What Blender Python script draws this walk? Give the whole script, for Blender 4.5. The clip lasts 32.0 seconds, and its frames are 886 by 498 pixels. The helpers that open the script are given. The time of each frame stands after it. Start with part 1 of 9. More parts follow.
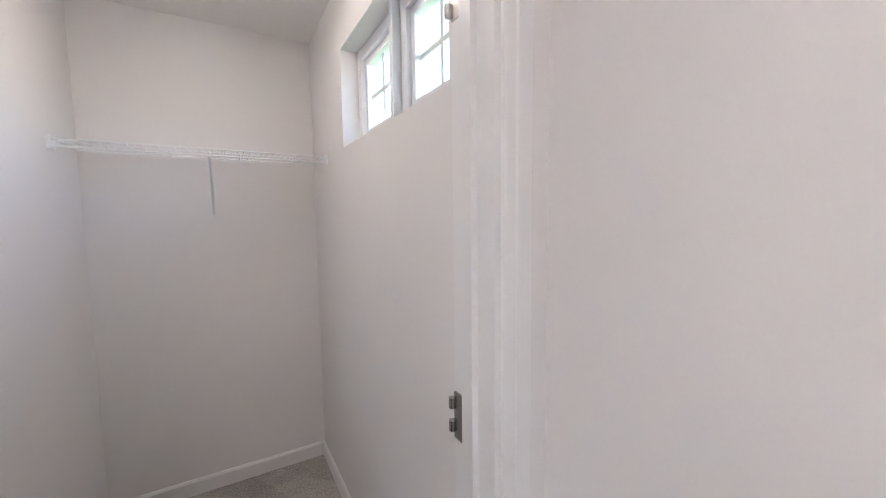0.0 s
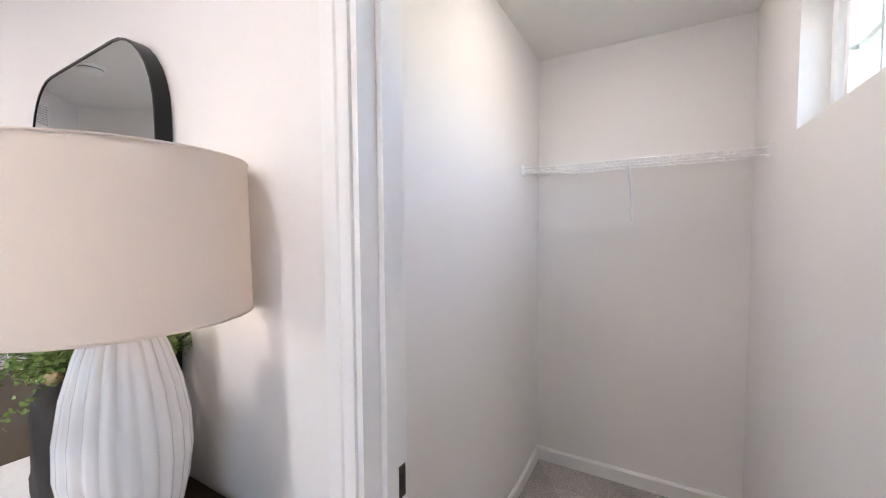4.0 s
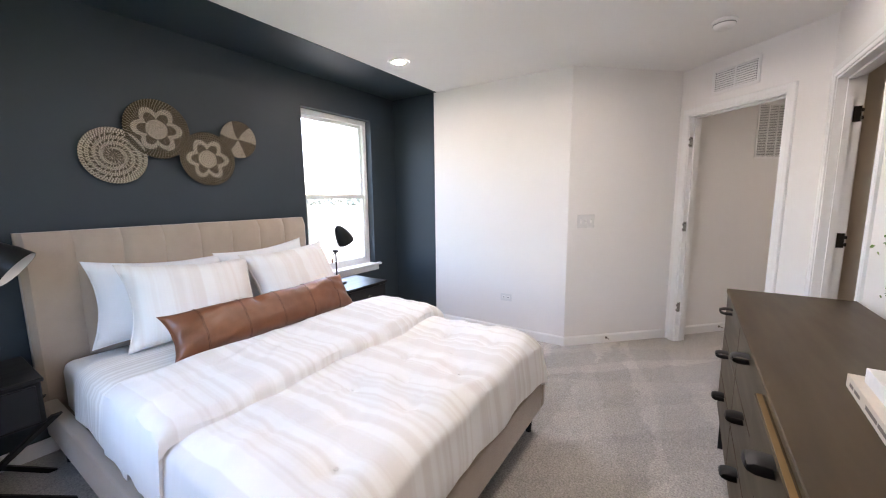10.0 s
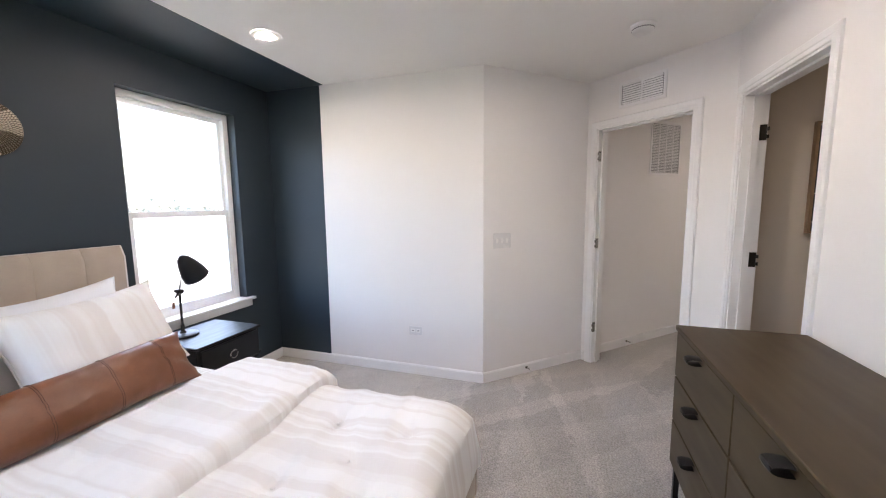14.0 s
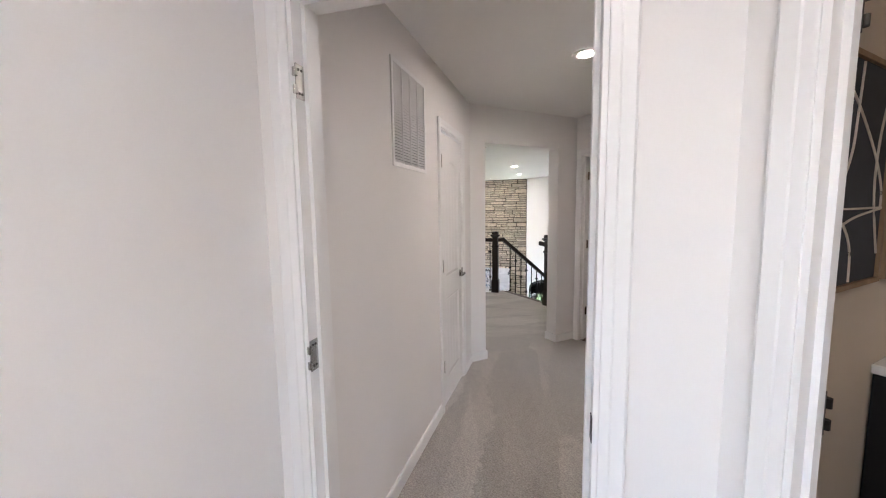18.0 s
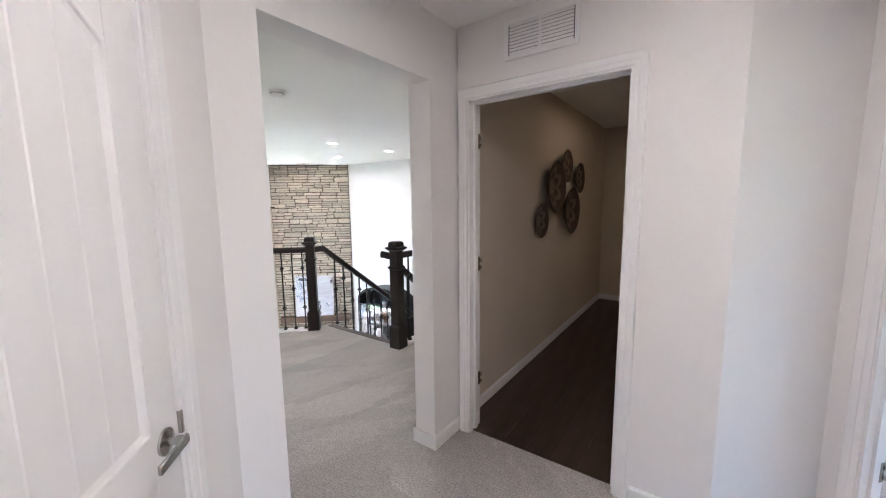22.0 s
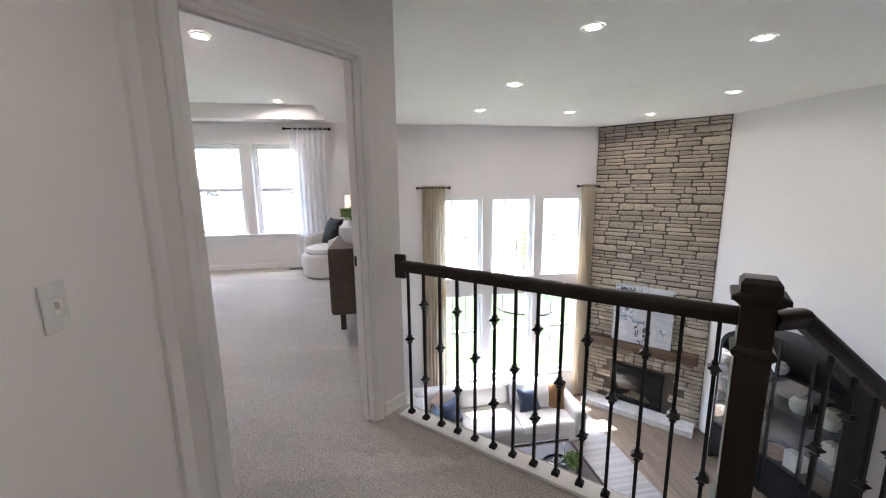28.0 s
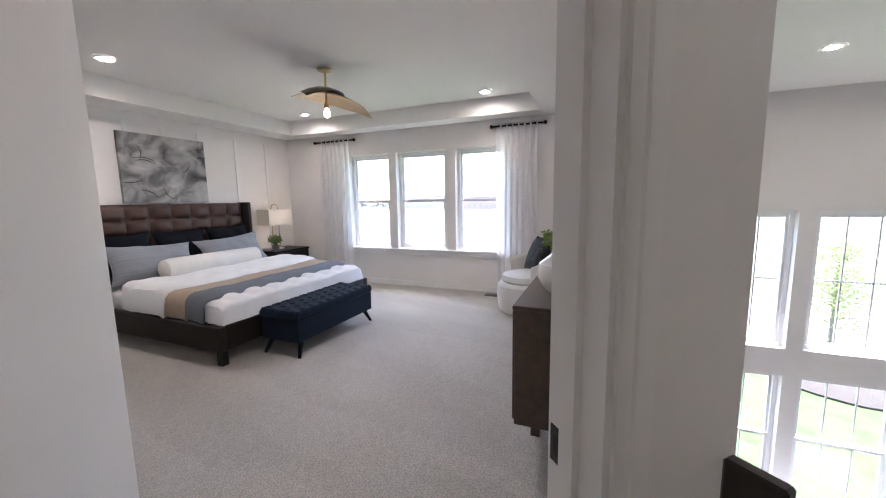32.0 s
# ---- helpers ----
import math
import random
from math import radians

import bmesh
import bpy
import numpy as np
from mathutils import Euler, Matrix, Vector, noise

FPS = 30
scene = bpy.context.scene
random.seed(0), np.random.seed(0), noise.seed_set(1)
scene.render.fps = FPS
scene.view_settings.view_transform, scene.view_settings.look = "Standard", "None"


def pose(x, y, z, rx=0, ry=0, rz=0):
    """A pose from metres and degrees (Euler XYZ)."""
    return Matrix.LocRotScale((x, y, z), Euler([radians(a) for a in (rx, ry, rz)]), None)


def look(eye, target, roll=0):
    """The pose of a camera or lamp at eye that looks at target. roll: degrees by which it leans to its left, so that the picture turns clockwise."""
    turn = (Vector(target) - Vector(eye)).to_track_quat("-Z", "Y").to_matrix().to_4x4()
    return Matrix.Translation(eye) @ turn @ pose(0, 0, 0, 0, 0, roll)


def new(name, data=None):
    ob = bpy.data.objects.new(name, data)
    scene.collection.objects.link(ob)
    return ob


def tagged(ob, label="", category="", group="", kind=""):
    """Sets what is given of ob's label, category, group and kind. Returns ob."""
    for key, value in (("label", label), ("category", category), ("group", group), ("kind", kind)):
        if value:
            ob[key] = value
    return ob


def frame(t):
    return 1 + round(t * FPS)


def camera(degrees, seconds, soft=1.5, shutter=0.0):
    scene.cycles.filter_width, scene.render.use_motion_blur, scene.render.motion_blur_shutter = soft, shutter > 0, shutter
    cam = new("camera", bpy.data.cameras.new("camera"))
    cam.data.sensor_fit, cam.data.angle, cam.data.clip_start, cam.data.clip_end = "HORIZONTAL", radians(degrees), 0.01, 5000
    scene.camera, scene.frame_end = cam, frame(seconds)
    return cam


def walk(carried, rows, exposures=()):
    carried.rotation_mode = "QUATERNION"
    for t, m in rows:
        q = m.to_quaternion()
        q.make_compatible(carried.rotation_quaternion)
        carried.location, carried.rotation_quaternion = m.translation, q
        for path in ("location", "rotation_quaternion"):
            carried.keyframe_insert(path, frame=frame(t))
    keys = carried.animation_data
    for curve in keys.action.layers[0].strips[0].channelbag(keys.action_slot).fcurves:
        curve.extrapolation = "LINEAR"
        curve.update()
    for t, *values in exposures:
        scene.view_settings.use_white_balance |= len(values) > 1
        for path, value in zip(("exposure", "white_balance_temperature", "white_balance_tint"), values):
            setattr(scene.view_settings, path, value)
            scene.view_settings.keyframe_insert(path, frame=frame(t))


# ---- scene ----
# Camera and its walk: metres, seconds, eye and target.
cam = camera(99.6, 32.0, soft=1.1)
PATH = [
    (0, (0.2875, -0.015, 1.443), (1.2895, 1.708, 1.279), -0.7),
    (0.5, (0.3415, 0.071, 1.445), (1.0585, 1.931, 1.279), -0.7),
    (1, (0.3675, 0.11, 1.456), (0.8005, 2.057, 1.304), -0.7),
    (1.5, (0.3865, 0.123, 1.458), (0.5695, 2.11, 1.326), -0.7),
    (2, (0.4093, 0.1452, 1.458), (0.3875, 2.139, 1.343), -0.7),
    (2.5, (0.4319, 0.1434, 1.453), (0.2055, 2.126, 1.354), -0.6),
    (3, (0.4604, 0.1377, 1.449), (-0.0135, 2.079, 1.352), -0.6),
    (3.5, (0.4338, 0.0874, 1.441), (-0.2865, 1.955, 1.342), -0.5),
    (4, (0.3675, -0.006, 1.435), (-0.6255, 1.727, 1.335), -0.4),
    (4.5, (0.3305, -0.104, 1.431), (-0.9675, 1.415, 1.325), -0.4),
    (6.5, (0.3345, -0.266, 1.404), (-1.5785, 0.292, 1.23), -0.8),
    (7, (0.3605, -0.245, 1.393), (-1.6055, 0.082, 1.219), -0.4),
    (7.5, (0.4115, -0.231, 1.385), (-1.5785, -0.147, 1.203), -0.4),
    (8, (0.4295, -0.248, 1.396), (-1.5545, -0.392, 1.187), -0.3),
    (8.5, (0.4405, -0.239, 1.379), (-1.5085, -0.633, 1.159), -0.4),
    (9, (0.4545, -0.262, 1.375), (-1.4275, -0.894, 1.135), -0.4),
    (9.5, (0.4495, -0.238, 1.375), (-1.3265, -1.12, 1.114), -0.5),
    (10, (0.4545, -0.238, 1.367), (-1.2005, -1.326, 1.092), -0.6),
    (10.5, (0.4605, -0.231, 1.374), (-1.0825, -1.47, 1.084), -0.6),
    (11, (0.4635, -0.222, 1.377), (-0.9975, -1.554, 1.078), -0.7),
    (11.5, (0.4435, -0.231, 1.378), (-0.9795, -1.604, 1.074), -0.6),
    (12, (0.3925, -0.283, 1.389), (-1.0335, -1.651, 1.078), -0.6),
    (12.5, (0.3365, -0.366, 1.389), (-1.1575, -1.658, 1.081), -0.6),
    (13, (0.2785, -0.447, 1.383), (-1.3655, -1.55, 1.097), -0.6),
    (13.5, (0.1505, -0.483, 1.407), (-1.6385, -1.338, 1.144), -0.6),
    (14, (-0.0765, -0.536, 1.425), (-1.9655, -1.15, 1.191), -0.6),
    (14.5, (-0.3245, -0.587, 1.422), (-2.2765, -0.97, 1.214), -0.6),
    (15, (-0.6135, -0.677, 1.443), (-2.5965, -0.822, 1.231), -0.7),
    (15.5, (-0.9195, -0.675, 1.431), (-2.9075, -0.625, 1.221), -0.7),
    (17.5, (-2.2075, -0.548, 1.471), (-4.0465, 0.204, 1.247), -0.9),
    (18, (-2.4855, -0.411, 1.482), (-4.2495, 0.507, 1.273), -0.9),
    (18.5, (-2.7705, -0.311, 1.487), (-4.4585, 0.746, 1.3), -1.0),
    (19, (-3.0025, -0.187, 1.478), (-4.6215, 0.975, 1.308), -0.8),
    (19.5, (-3.2405, -0.004, 1.475), (-4.7925, 1.248, 1.321), -1.0),
    (20, (-3.4605, 0.144, 1.479), (-4.9425, 1.478, 1.322), -0.8),
    (20.5, (-3.6855, 0.267, 1.492), (-5.0875, 1.683, 1.319), -1.0),
    (21, (-3.8645, 0.436, 1.484), (-5.1605, 1.945, 1.276), -1.0),
    (21.5, (-4.0565, 0.661, 1.483), (-5.2435, 2.254, 1.247), -1.0),
    (22, (-4.2465, 0.895, 1.476), (-5.3945, 2.514, 1.216), -0.7),
    (22.5, (-4.4725, 1.154, 1.465), (-5.6225, 2.769, 1.204), -0.5),
    (23, (-4.6555, 1.394, 1.442), (-5.8945, 2.941, 1.177), -0.7),
    (23.5, (-4.8295, 1.619, 1.457), (-6.2615, 2.989, 1.185), -0.7),
    (24, (-5.0395, 1.81, 1.437), (-6.6745, 2.934, 1.18), -0.6),
    (24.5, (-5.2175, 1.915, 1.434), (-6.9875, 2.817, 1.197), -0.6),
    (25, (-5.3955, 2.041, 1.429), (-7.2545, 2.744, 1.206), -0.7),
    (25.5, (-5.5575, 2.11, 1.434), (-7.4735, 2.641, 1.216), -0.6),
    (27.5, (-6.5955, 2.19, 1.413), (-8.5455, 2.509, 1.105), -0.8),
    (28, (-6.8945, 2.214, 1.394), (-8.8385, 2.541, 1.055), -0.7),
    (28.5, (-7.1805, 2.211, 1.433), (-9.1185, 2.526, 1.052), -0.8),
    (29, (-7.4415, 2.242, 1.443), (-9.3825, 2.505, 1.038), -0.3),
    (29.5, (-7.6475, 2.276, 1.445), (-9.6015, 2.405, 1.038), -0.4),
    (30, (-7.8485, 2.262, 1.432), (-9.8095, 2.19, 1.044), -0.3),
    (30.5, (-8.0255, 2.246, 1.412), (-9.9765, 1.965, 1.07), -0.3),
    (31, (-8.2125, 2.226, 1.373), (-10.1305, 1.747, 1.075), -0.9),
    (31.5, (-8.3645, 2.199, 1.362), (-10.2405, 1.562, 1.088), -1.2),
    (32, (-8.4755, 2.122, 1.353), (-10.3055, 1.358, 1.093), -1.0),
]
EXPOSURES = [(0.0, 4.28, 6050, 17), (1.5, 4.48, 6050, 17), (3.0, 4.62, 6050, 17), (4.0, 4.56, 6050, 16), (7.0, 4.58, 6020, 16), (8.0, 4.56, 6200, 16), (10.0, 4.48, 6420, 16), (12.0, 4.50, 6480, 16), (14.0, 4.34, 6400, 16), (15.0, 4.42, 6350, 16),
             (17.5, 4.74, 6100, 15), (19.0, 5.02, 6000, 16), (20.0, 5.16, 6050, 16), (21.0, 5.26, 5700, 16), (22.0, 5.26, 5650, 15), (23.0, 5.29, 5650, 15), (24.0, 5.22, 5700, 15),
             (25.0, 5.04, 5900, 16), (27.5, 4.30, 6000, 16), (28.5, 4.00, 6000, 17), (30.0, 3.70, 5950, 17), (31.0, 3.68, 5950, 17), (32.0, 3.86, 6000, 17)]
walk(cam, [(t, look(eye, target, roll)) for t, eye, target, roll in PATH], EXPOSURES)

# ---- world, sun ----
SUN_TO = Vector((0.333, 0.077, -0.94)).normalized()      # the way the sunlight travels
SKY = 0.15
world = bpy.data.worlds.new("sky")
scene.world = world
world.use_nodes = True
_nt = world.node_tree
_bg = _nt.nodes["Background"]
_sky = _nt.nodes.new("ShaderNodeTexSky")
_sky.sky_type = "NISHITA"
_sky.sun_disc = False
_sky.sun_elevation = math.asin(-SUN_TO.z)
_sky.sun_rotation = math.atan2(-SUN_TO.x, -SUN_TO.y)
_sky.air_density, _sky.dust_density, _sky.ozone_density = 1.0, 3.0, 1.0
_nt.links.new(_sky.outputs[0], _bg.inputs[0])
_bg.inputs[1].default_value = SKY
_sun = new("sun", bpy.data.lights.new("sun", "SUN"))
_sun.data.energy, _sun.data.angle, _sun.data.color = 2.0, radians(0.6), (1.0, 0.95, 0.88)
_sun.matrix_world = look((-30, -8, 60), Vector((-30, -8, 60)) + SUN_TO)
CAN_GLOW, BULB_GLOW = 33.0, 3.4
# ---- materials ----
def shader(name):
    m = bpy.data.materials.new(name)
    m.use_nodes = True
    return m, m.node_tree, m.node_tree.nodes["Principled BSDF"]


def link(nt, a, b):
    nt.links.new(a, b)


def surface(name, colour, rough=0.6, metal=0.0, other=None, mix=0.5, scale=8.0, stretch=(1, 1, 1), fine=60.0, grain=0.06, bump=0.1, bscale=80.0,
            depth=0.002, sheen=0.0, coat=0.0, vary=0.0, rvar=0.08, spec=0.5):
    """Principled surface: broad blotches between two colours, fine grain, relief and uneven gloss."""
    m, nt, b = shader(name)
    n = nt.nodes
    tc = n.new("ShaderNodeTexCoord")
    mp = n.new("ShaderNodeMapping")
    mp.inputs["Scale"].default_value = stretch
    link(nt, tc.outputs["Object"], mp.inputs[0])
    broad = n.new("ShaderNodeTexNoise")
    broad.inputs["Scale"].default_value, broad.inputs["Detail"].default_value = scale, 4
    link(nt, mp.outputs[0], broad.inputs["Vector"])
    ramp = n.new("ShaderNodeMapRange")
    ramp.inputs[1].default_value, ramp.inputs[2].default_value = 0.35, 0.65
    link(nt, broad.outputs["Fac"], ramp.inputs[0])
    mixer = n.new("ShaderNodeMix")
    mixer.data_type = "RGBA"
    other = other or tuple(c * 0.88 for c in colour)
    mixer.inputs[6].default_value = (*colour, 1)
    mixer.inputs[7].default_value = (*other, 1)
    mul = n.new("ShaderNodeMath")
    mul.operation = "MULTIPLY"
    mul.inputs[1].default_value = mix
    link(nt, ramp.outputs[0], mul.inputs[0])
    link(nt, mul.outputs[0], mixer.inputs[0])
    small = n.new("ShaderNodeTexNoise")
    small.inputs["Scale"].default_value, small.inputs["Detail"].default_value = fine, 3
    link(nt, mp.outputs[0], small.inputs["Vector"])
    hsv = n.new("ShaderNodeHueSaturation")
    val = n.new("ShaderNodeMapRange")
    val.inputs[3].default_value, val.inputs[4].default_value = 1 - grain, 1 + grain
    link(nt, small.outputs["Fac"], val.inputs[0])
    out = val.outputs[0]
    if vary:
        info = n.new("ShaderNodeObjectInfo")
        rng = n.new("ShaderNodeMapRange")
        rng.inputs[3].default_value, rng.inputs[4].default_value = 1 - vary, 1 + vary
        link(nt, info.outputs["Random"], rng.inputs[0])
        both = n.new("ShaderNodeMath")
        both.operation = "MULTIPLY"
        link(nt, out, both.inputs[0])
        link(nt, rng.outputs[0], both.inputs[1])
        out = both.outputs[0]
    link(nt, out, hsv.inputs["Value"])
    link(nt, mixer.outputs[2], hsv.inputs["Color"])
    link(nt, hsv.outputs[0], b.inputs["Base Color"])
    b.inputs["Specular IOR Level"].default_value = spec
    rr = n.new("ShaderNodeMapRange")
    rr.inputs[3].default_value, rr.inputs[4].default_value = max(rough - rvar, 0.02), min(rough + rvar, 1)
    link(nt, broad.outputs["Fac"], rr.inputs[0])
    link(nt, rr.outputs[0], b.inputs["Roughness"])
    b.inputs["Metallic"].default_value = metal
    if sheen:
        b.inputs["Sheen Weight"].default_value = sheen
    if coat:
        b.inputs["Coat Weight"].default_value, b.inputs["Coat Roughness"].default_value = coat, 0.15
    if bump:
        rel = n.new("ShaderNodeTexNoise")
        rel.inputs["Scale"].default_value, rel.inputs["Detail"].default_value = bscale, 4
        link(nt, mp.outputs[0], rel.inputs["Vector"])
        bp = n.new("ShaderNodeBump")
        bp.inputs["Strength"].default_value, bp.inputs["Distance"].default_value = bump, depth
        link(nt, rel.outputs["Fac"], bp.inputs["Height"])
        link(nt, bp.outputs[0], b.inputs["Normal"])
    return m


def glow(name, colour, strength):
    m, nt, b = shader(name)
    b.inputs["Base Color"].default_value = (0.9, 0.9, 0.88, 1)
    b.inputs["Emission Color"].default_value = (*colour, 1)
    b.inputs["Emission Strength"].default_value = strength
    return m


def carpet_mat():
    """Cut pile: speckled yarn, lumpy relief and the brushed strokes that a vacuum leaves, laid in two directions."""
    m, nt, b = shader("carpet")
    n = nt.nodes
    tc = n.new("ShaderNodeTexCoord")

    def tex(scale, detail=4, rough=0.6):
        k = n.new("ShaderNodeTexNoise")
        k.inputs["Scale"].default_value, k.inputs["Detail"].default_value, k.inputs["Roughness"].default_value = scale, detail, rough
        link(nt, tc.outputs["Object"], k.inputs["Vector"])
        return k

    def ranged(sock, a, c, lo, hi):
        k = n.new("ShaderNodeMapRange")
        for q, v in zip((1, 2, 3, 4), (a, c, lo, hi)):
            k.inputs[q].default_value = v
        link(nt, sock, k.inputs[0])
        return k.outputs[0]

    def times(a, c):
        k = n.new("ShaderNodeMath")
        k.operation = "MULTIPLY"
        link(nt, a, k.inputs[0]); link(nt, c, k.inputs[1])
        return k.outputs[0]
    jag = tex(9.0, 8, 0.75)

    def strokes(turn, lo, hi, shift, scale=0.85):
        spin, mp = n.new("ShaderNodeMapping"), n.new("ShaderNodeMapping")
        spin.inputs["Rotation"].default_value = (0, 0, -turn)
        mp.inputs["Scale"].default_value, mp.inputs["Location"].default_value = (0.55, 3.9, 0), (shift, shift * 0.6, 0)
        link(nt, tc.outputs["Object"], spin.inputs[0]); link(nt, spin.outputs[0], mp.inputs[0])
        wa = n.new("ShaderNodeMix")
        wa.data_type, wa.blend_type = "RGBA", "LINEAR_LIGHT"
        wa.inputs[0].default_value = 0.24
        link(nt, mp.outputs[0], wa.inputs[6]); link(nt, jag.outputs["Color"], wa.inputs[7])
        st = n.new("ShaderNodeTexVoronoi")
        st.inputs["Scale"].default_value = scale
        link(nt, wa.outputs[2], st.inputs["Vector"])
        sx_ = n.new("ShaderNodeSeparateColor")
        link(nt, st.outputs["Color"], sx_.inputs[0])
        return ranged(sx_.outputs[0], 0.1, 0.9, lo, hi)

    def blend(f, a, c):
        k = n.new("ShaderNodeMix")
        link(nt, f, k.inputs[0]); link(nt, a, k.inputs[2]); link(nt, c, k.inputs[3])
        return k.outputs[0]
    place = n.new("ShaderNodeSeparateXYZ")
    link(nt, tc.outputs["Object"], place.inputs[0])
    room = times(strokes(0.15, 0.84, 1.07, 0.0), strokes(2.2, 0.86, 1.06, 3.7, 1.1))
    hall = times(strokes(2.42, 0.80, 1.08, 1.9), strokes(2.6, 0.92, 1.04, 5.1, 1.6))
    landing = times(strokes(1.36, 0.85, 1.08, 7.3), strokes(0.9, 0.92, 1.05, 9.1, 1.2))
    far = blend(ranged(place.outputs[0], -9.2, -8.6, 0.0, 1.0), ranged(landing, 0.78, 1.13, 0.91, 1.06), landing)
    brushed = blend(ranged(place.outputs[0], -5.7, -5.4, 0.0, 1.0), far, blend(ranged(place.outputs[0], -3.6, -3.2, 0.0, 1.0), hall, room))
    yarn, patch, worn = tex(100, 3, 0.65), tex(22, 6), tex(0.9, 3)
    tone = times(times(brushed, ranged(patch.outputs["Fac"], 0.35, 0.65, 0.92, 1.06)), times(ranged(yarn.outputs["Fac"], 0.3, 0.7, 0.58, 1.30), ranged(worn.outputs["Fac"], 0.35, 0.65, 0.94, 1.04)))
    hsv = n.new("ShaderNodeHueSaturation")
    hsv.inputs["Color"].default_value = (0.50, 0.466, 0.425, 1)
    link(nt, tone, hsv.inputs["Value"])
    link(nt, hsv.outputs[0], b.inputs["Base Color"])
    b.inputs["Roughness"].default_value = 0.95
    b.inputs["Sheen Weight"].default_value = 0.25
    bp = n.new("ShaderNodeBump")
    bp.inputs["Strength"].default_value, bp.inputs["Distance"].default_value = 0.9, 0.009
    link(nt, yarn.outputs["Fac"], bp.inputs["Height"])
    link(nt, bp.outputs[0], b.inputs["Normal"])
    return m


def striped(name, base, stripe, width, axis=0, rough=0.9, bump=0.2, soft=0.15, uneven=0.4, bscale=500, cross=0.0):
    """Woven cloth with soft stripes across one axis, or a faint plaid across two."""
    m, nt, b = shader(name)
    n = nt.nodes
    tc = n.new("ShaderNodeTexCoord")
    sep = n.new("ShaderNodeSeparateXYZ")
    link(nt, tc.outputs["Object"], sep.inputs[0])
    w = n.new("ShaderNodeTexNoise")
    w.noise_dimensions = "1D"
    w.inputs["Scale"].default_value, w.inputs["Detail"].default_value = 1.0 / width, 3
    link(nt, sep.outputs[axis], w.inputs["W"])
    r = n.new("ShaderNodeMapRange")
    r.inputs[1].default_value, r.inputs[2].default_value = 0.5 - soft, 0.5 + soft
    link(nt, w.outputs["Fac"], r.inputs[0])
    mx = n.new("ShaderNodeMix")
    mx.data_type = "RGBA"
    mx.inputs[6].default_value, mx.inputs[7].default_value = (*base, 1), (*stripe, 1)
    if cross:
        w2 = n.new("ShaderNodeTexNoise")
        w2.noise_dimensions = "1D"
        w2.inputs["Scale"].default_value, w2.inputs["Detail"].default_value = 0.8 / width, 3
        link(nt, sep.outputs[1 - axis], w2.inputs["W"])
        r2 = n.new("ShaderNodeMapRange")
        r2.inputs[1].default_value, r2.inputs[2].default_value, r2.inputs[4].default_value = 0.5 - soft, 0.5 + soft, cross
        link(nt, w2.outputs["Fac"], r2.inputs[0])
        r.inputs[4].default_value = 0.8
        ad = n.new("ShaderNodeMath")
        ad.operation, ad.use_clamp = "ADD", True
        link(nt, r.outputs[0], ad.inputs[0])
        link(nt, r2.outputs[0], ad.inputs[1])
        link(nt, ad.outputs[0], mx.inputs[0])
    else:
        link(nt, r.outputs[0], mx.inputs[0])
    link(nt, mx.outputs[2], b.inputs["Base Color"])
    b.inputs["Roughness"].default_value = rough
    b.inputs["Sheen Weight"].default_value = 0.2
    k = n.new("ShaderNodeTexNoise")
    k.inputs["Scale"].default_value = bscale
    link(nt, tc.outputs["Object"], k.inputs["Vector"])
    bp = n.new("ShaderNodeBump")
    bp.inputs["Strength"].default_value, bp.inputs["Distance"].default_value = bump, 0.001
    link(nt, k.outputs["Fac"], bp.inputs["Height"])
    link(nt, bp.outputs[0], b.inputs["Normal"])
    return m


def pane_mat(name="window_glass", gloss=0.03, edge=0.5, bend=5.0):
    m = bpy.data.materials.new(name)
    m.use_nodes = True
    nt = m.node_tree
    n = nt.nodes
    n.remove(n["Principled BSDF"])
    tr, gl, fr, mx = n.new("ShaderNodeBsdfTransparent"), n.new("ShaderNodeBsdfGlossy"), n.new("ShaderNodeLayerWeight"), n.new("ShaderNodeMixShader")
    pw, sc = n.new("ShaderNodeMath"), n.new("ShaderNodeMath")
    pw.operation, sc.operation = "POWER", "MULTIPLY_ADD"
    pw.inputs[1].default_value, sc.inputs[1].default_value, sc.inputs[2].default_value = bend, edge, gloss
    tr.inputs[0].default_value = (0.96, 0.98, 0.97, 1)
    gl.inputs["Roughness"].default_value = 0.0
    link(nt, fr.outputs["Facing"], pw.inputs[0]); link(nt, pw.outputs[0], sc.inputs[0]); link(nt, sc.outputs[0], mx.inputs[0]); link(nt, tr.outputs[0], mx.inputs[1]); link(nt, gl.outputs[0], mx.inputs[2])
    link(nt, mx.outputs[0], n["Material Output"].inputs[0])
    return m


def sheer_mat(name, colour, see, through_light=0.4):
    m, nt, b = shader(name)
    n = nt.nodes
    b.inputs["Base Color"].default_value = (*colour, 1)
    b.inputs["Roughness"].default_value = 0.9
    tl, tr, m1, m2 = n.new("ShaderNodeBsdfTranslucent"), n.new("ShaderNodeBsdfTransparent"), n.new("ShaderNodeMixShader"), n.new("ShaderNodeMixShader")
    tl.inputs[0].default_value = (*colour, 1)
    m1.inputs[0].default_value, m2.inputs[0].default_value = through_light, see
    link(nt, b.outputs[0], m1.inputs[1]); link(nt, tl.outputs[0], m1.inputs[2])
    link(nt, m1.outputs[0], m2.inputs[1]); link(nt, tr.outputs[0], m2.inputs[2])
    link(nt, m2.outputs[0], n["Material Output"].inputs[0])
    return m


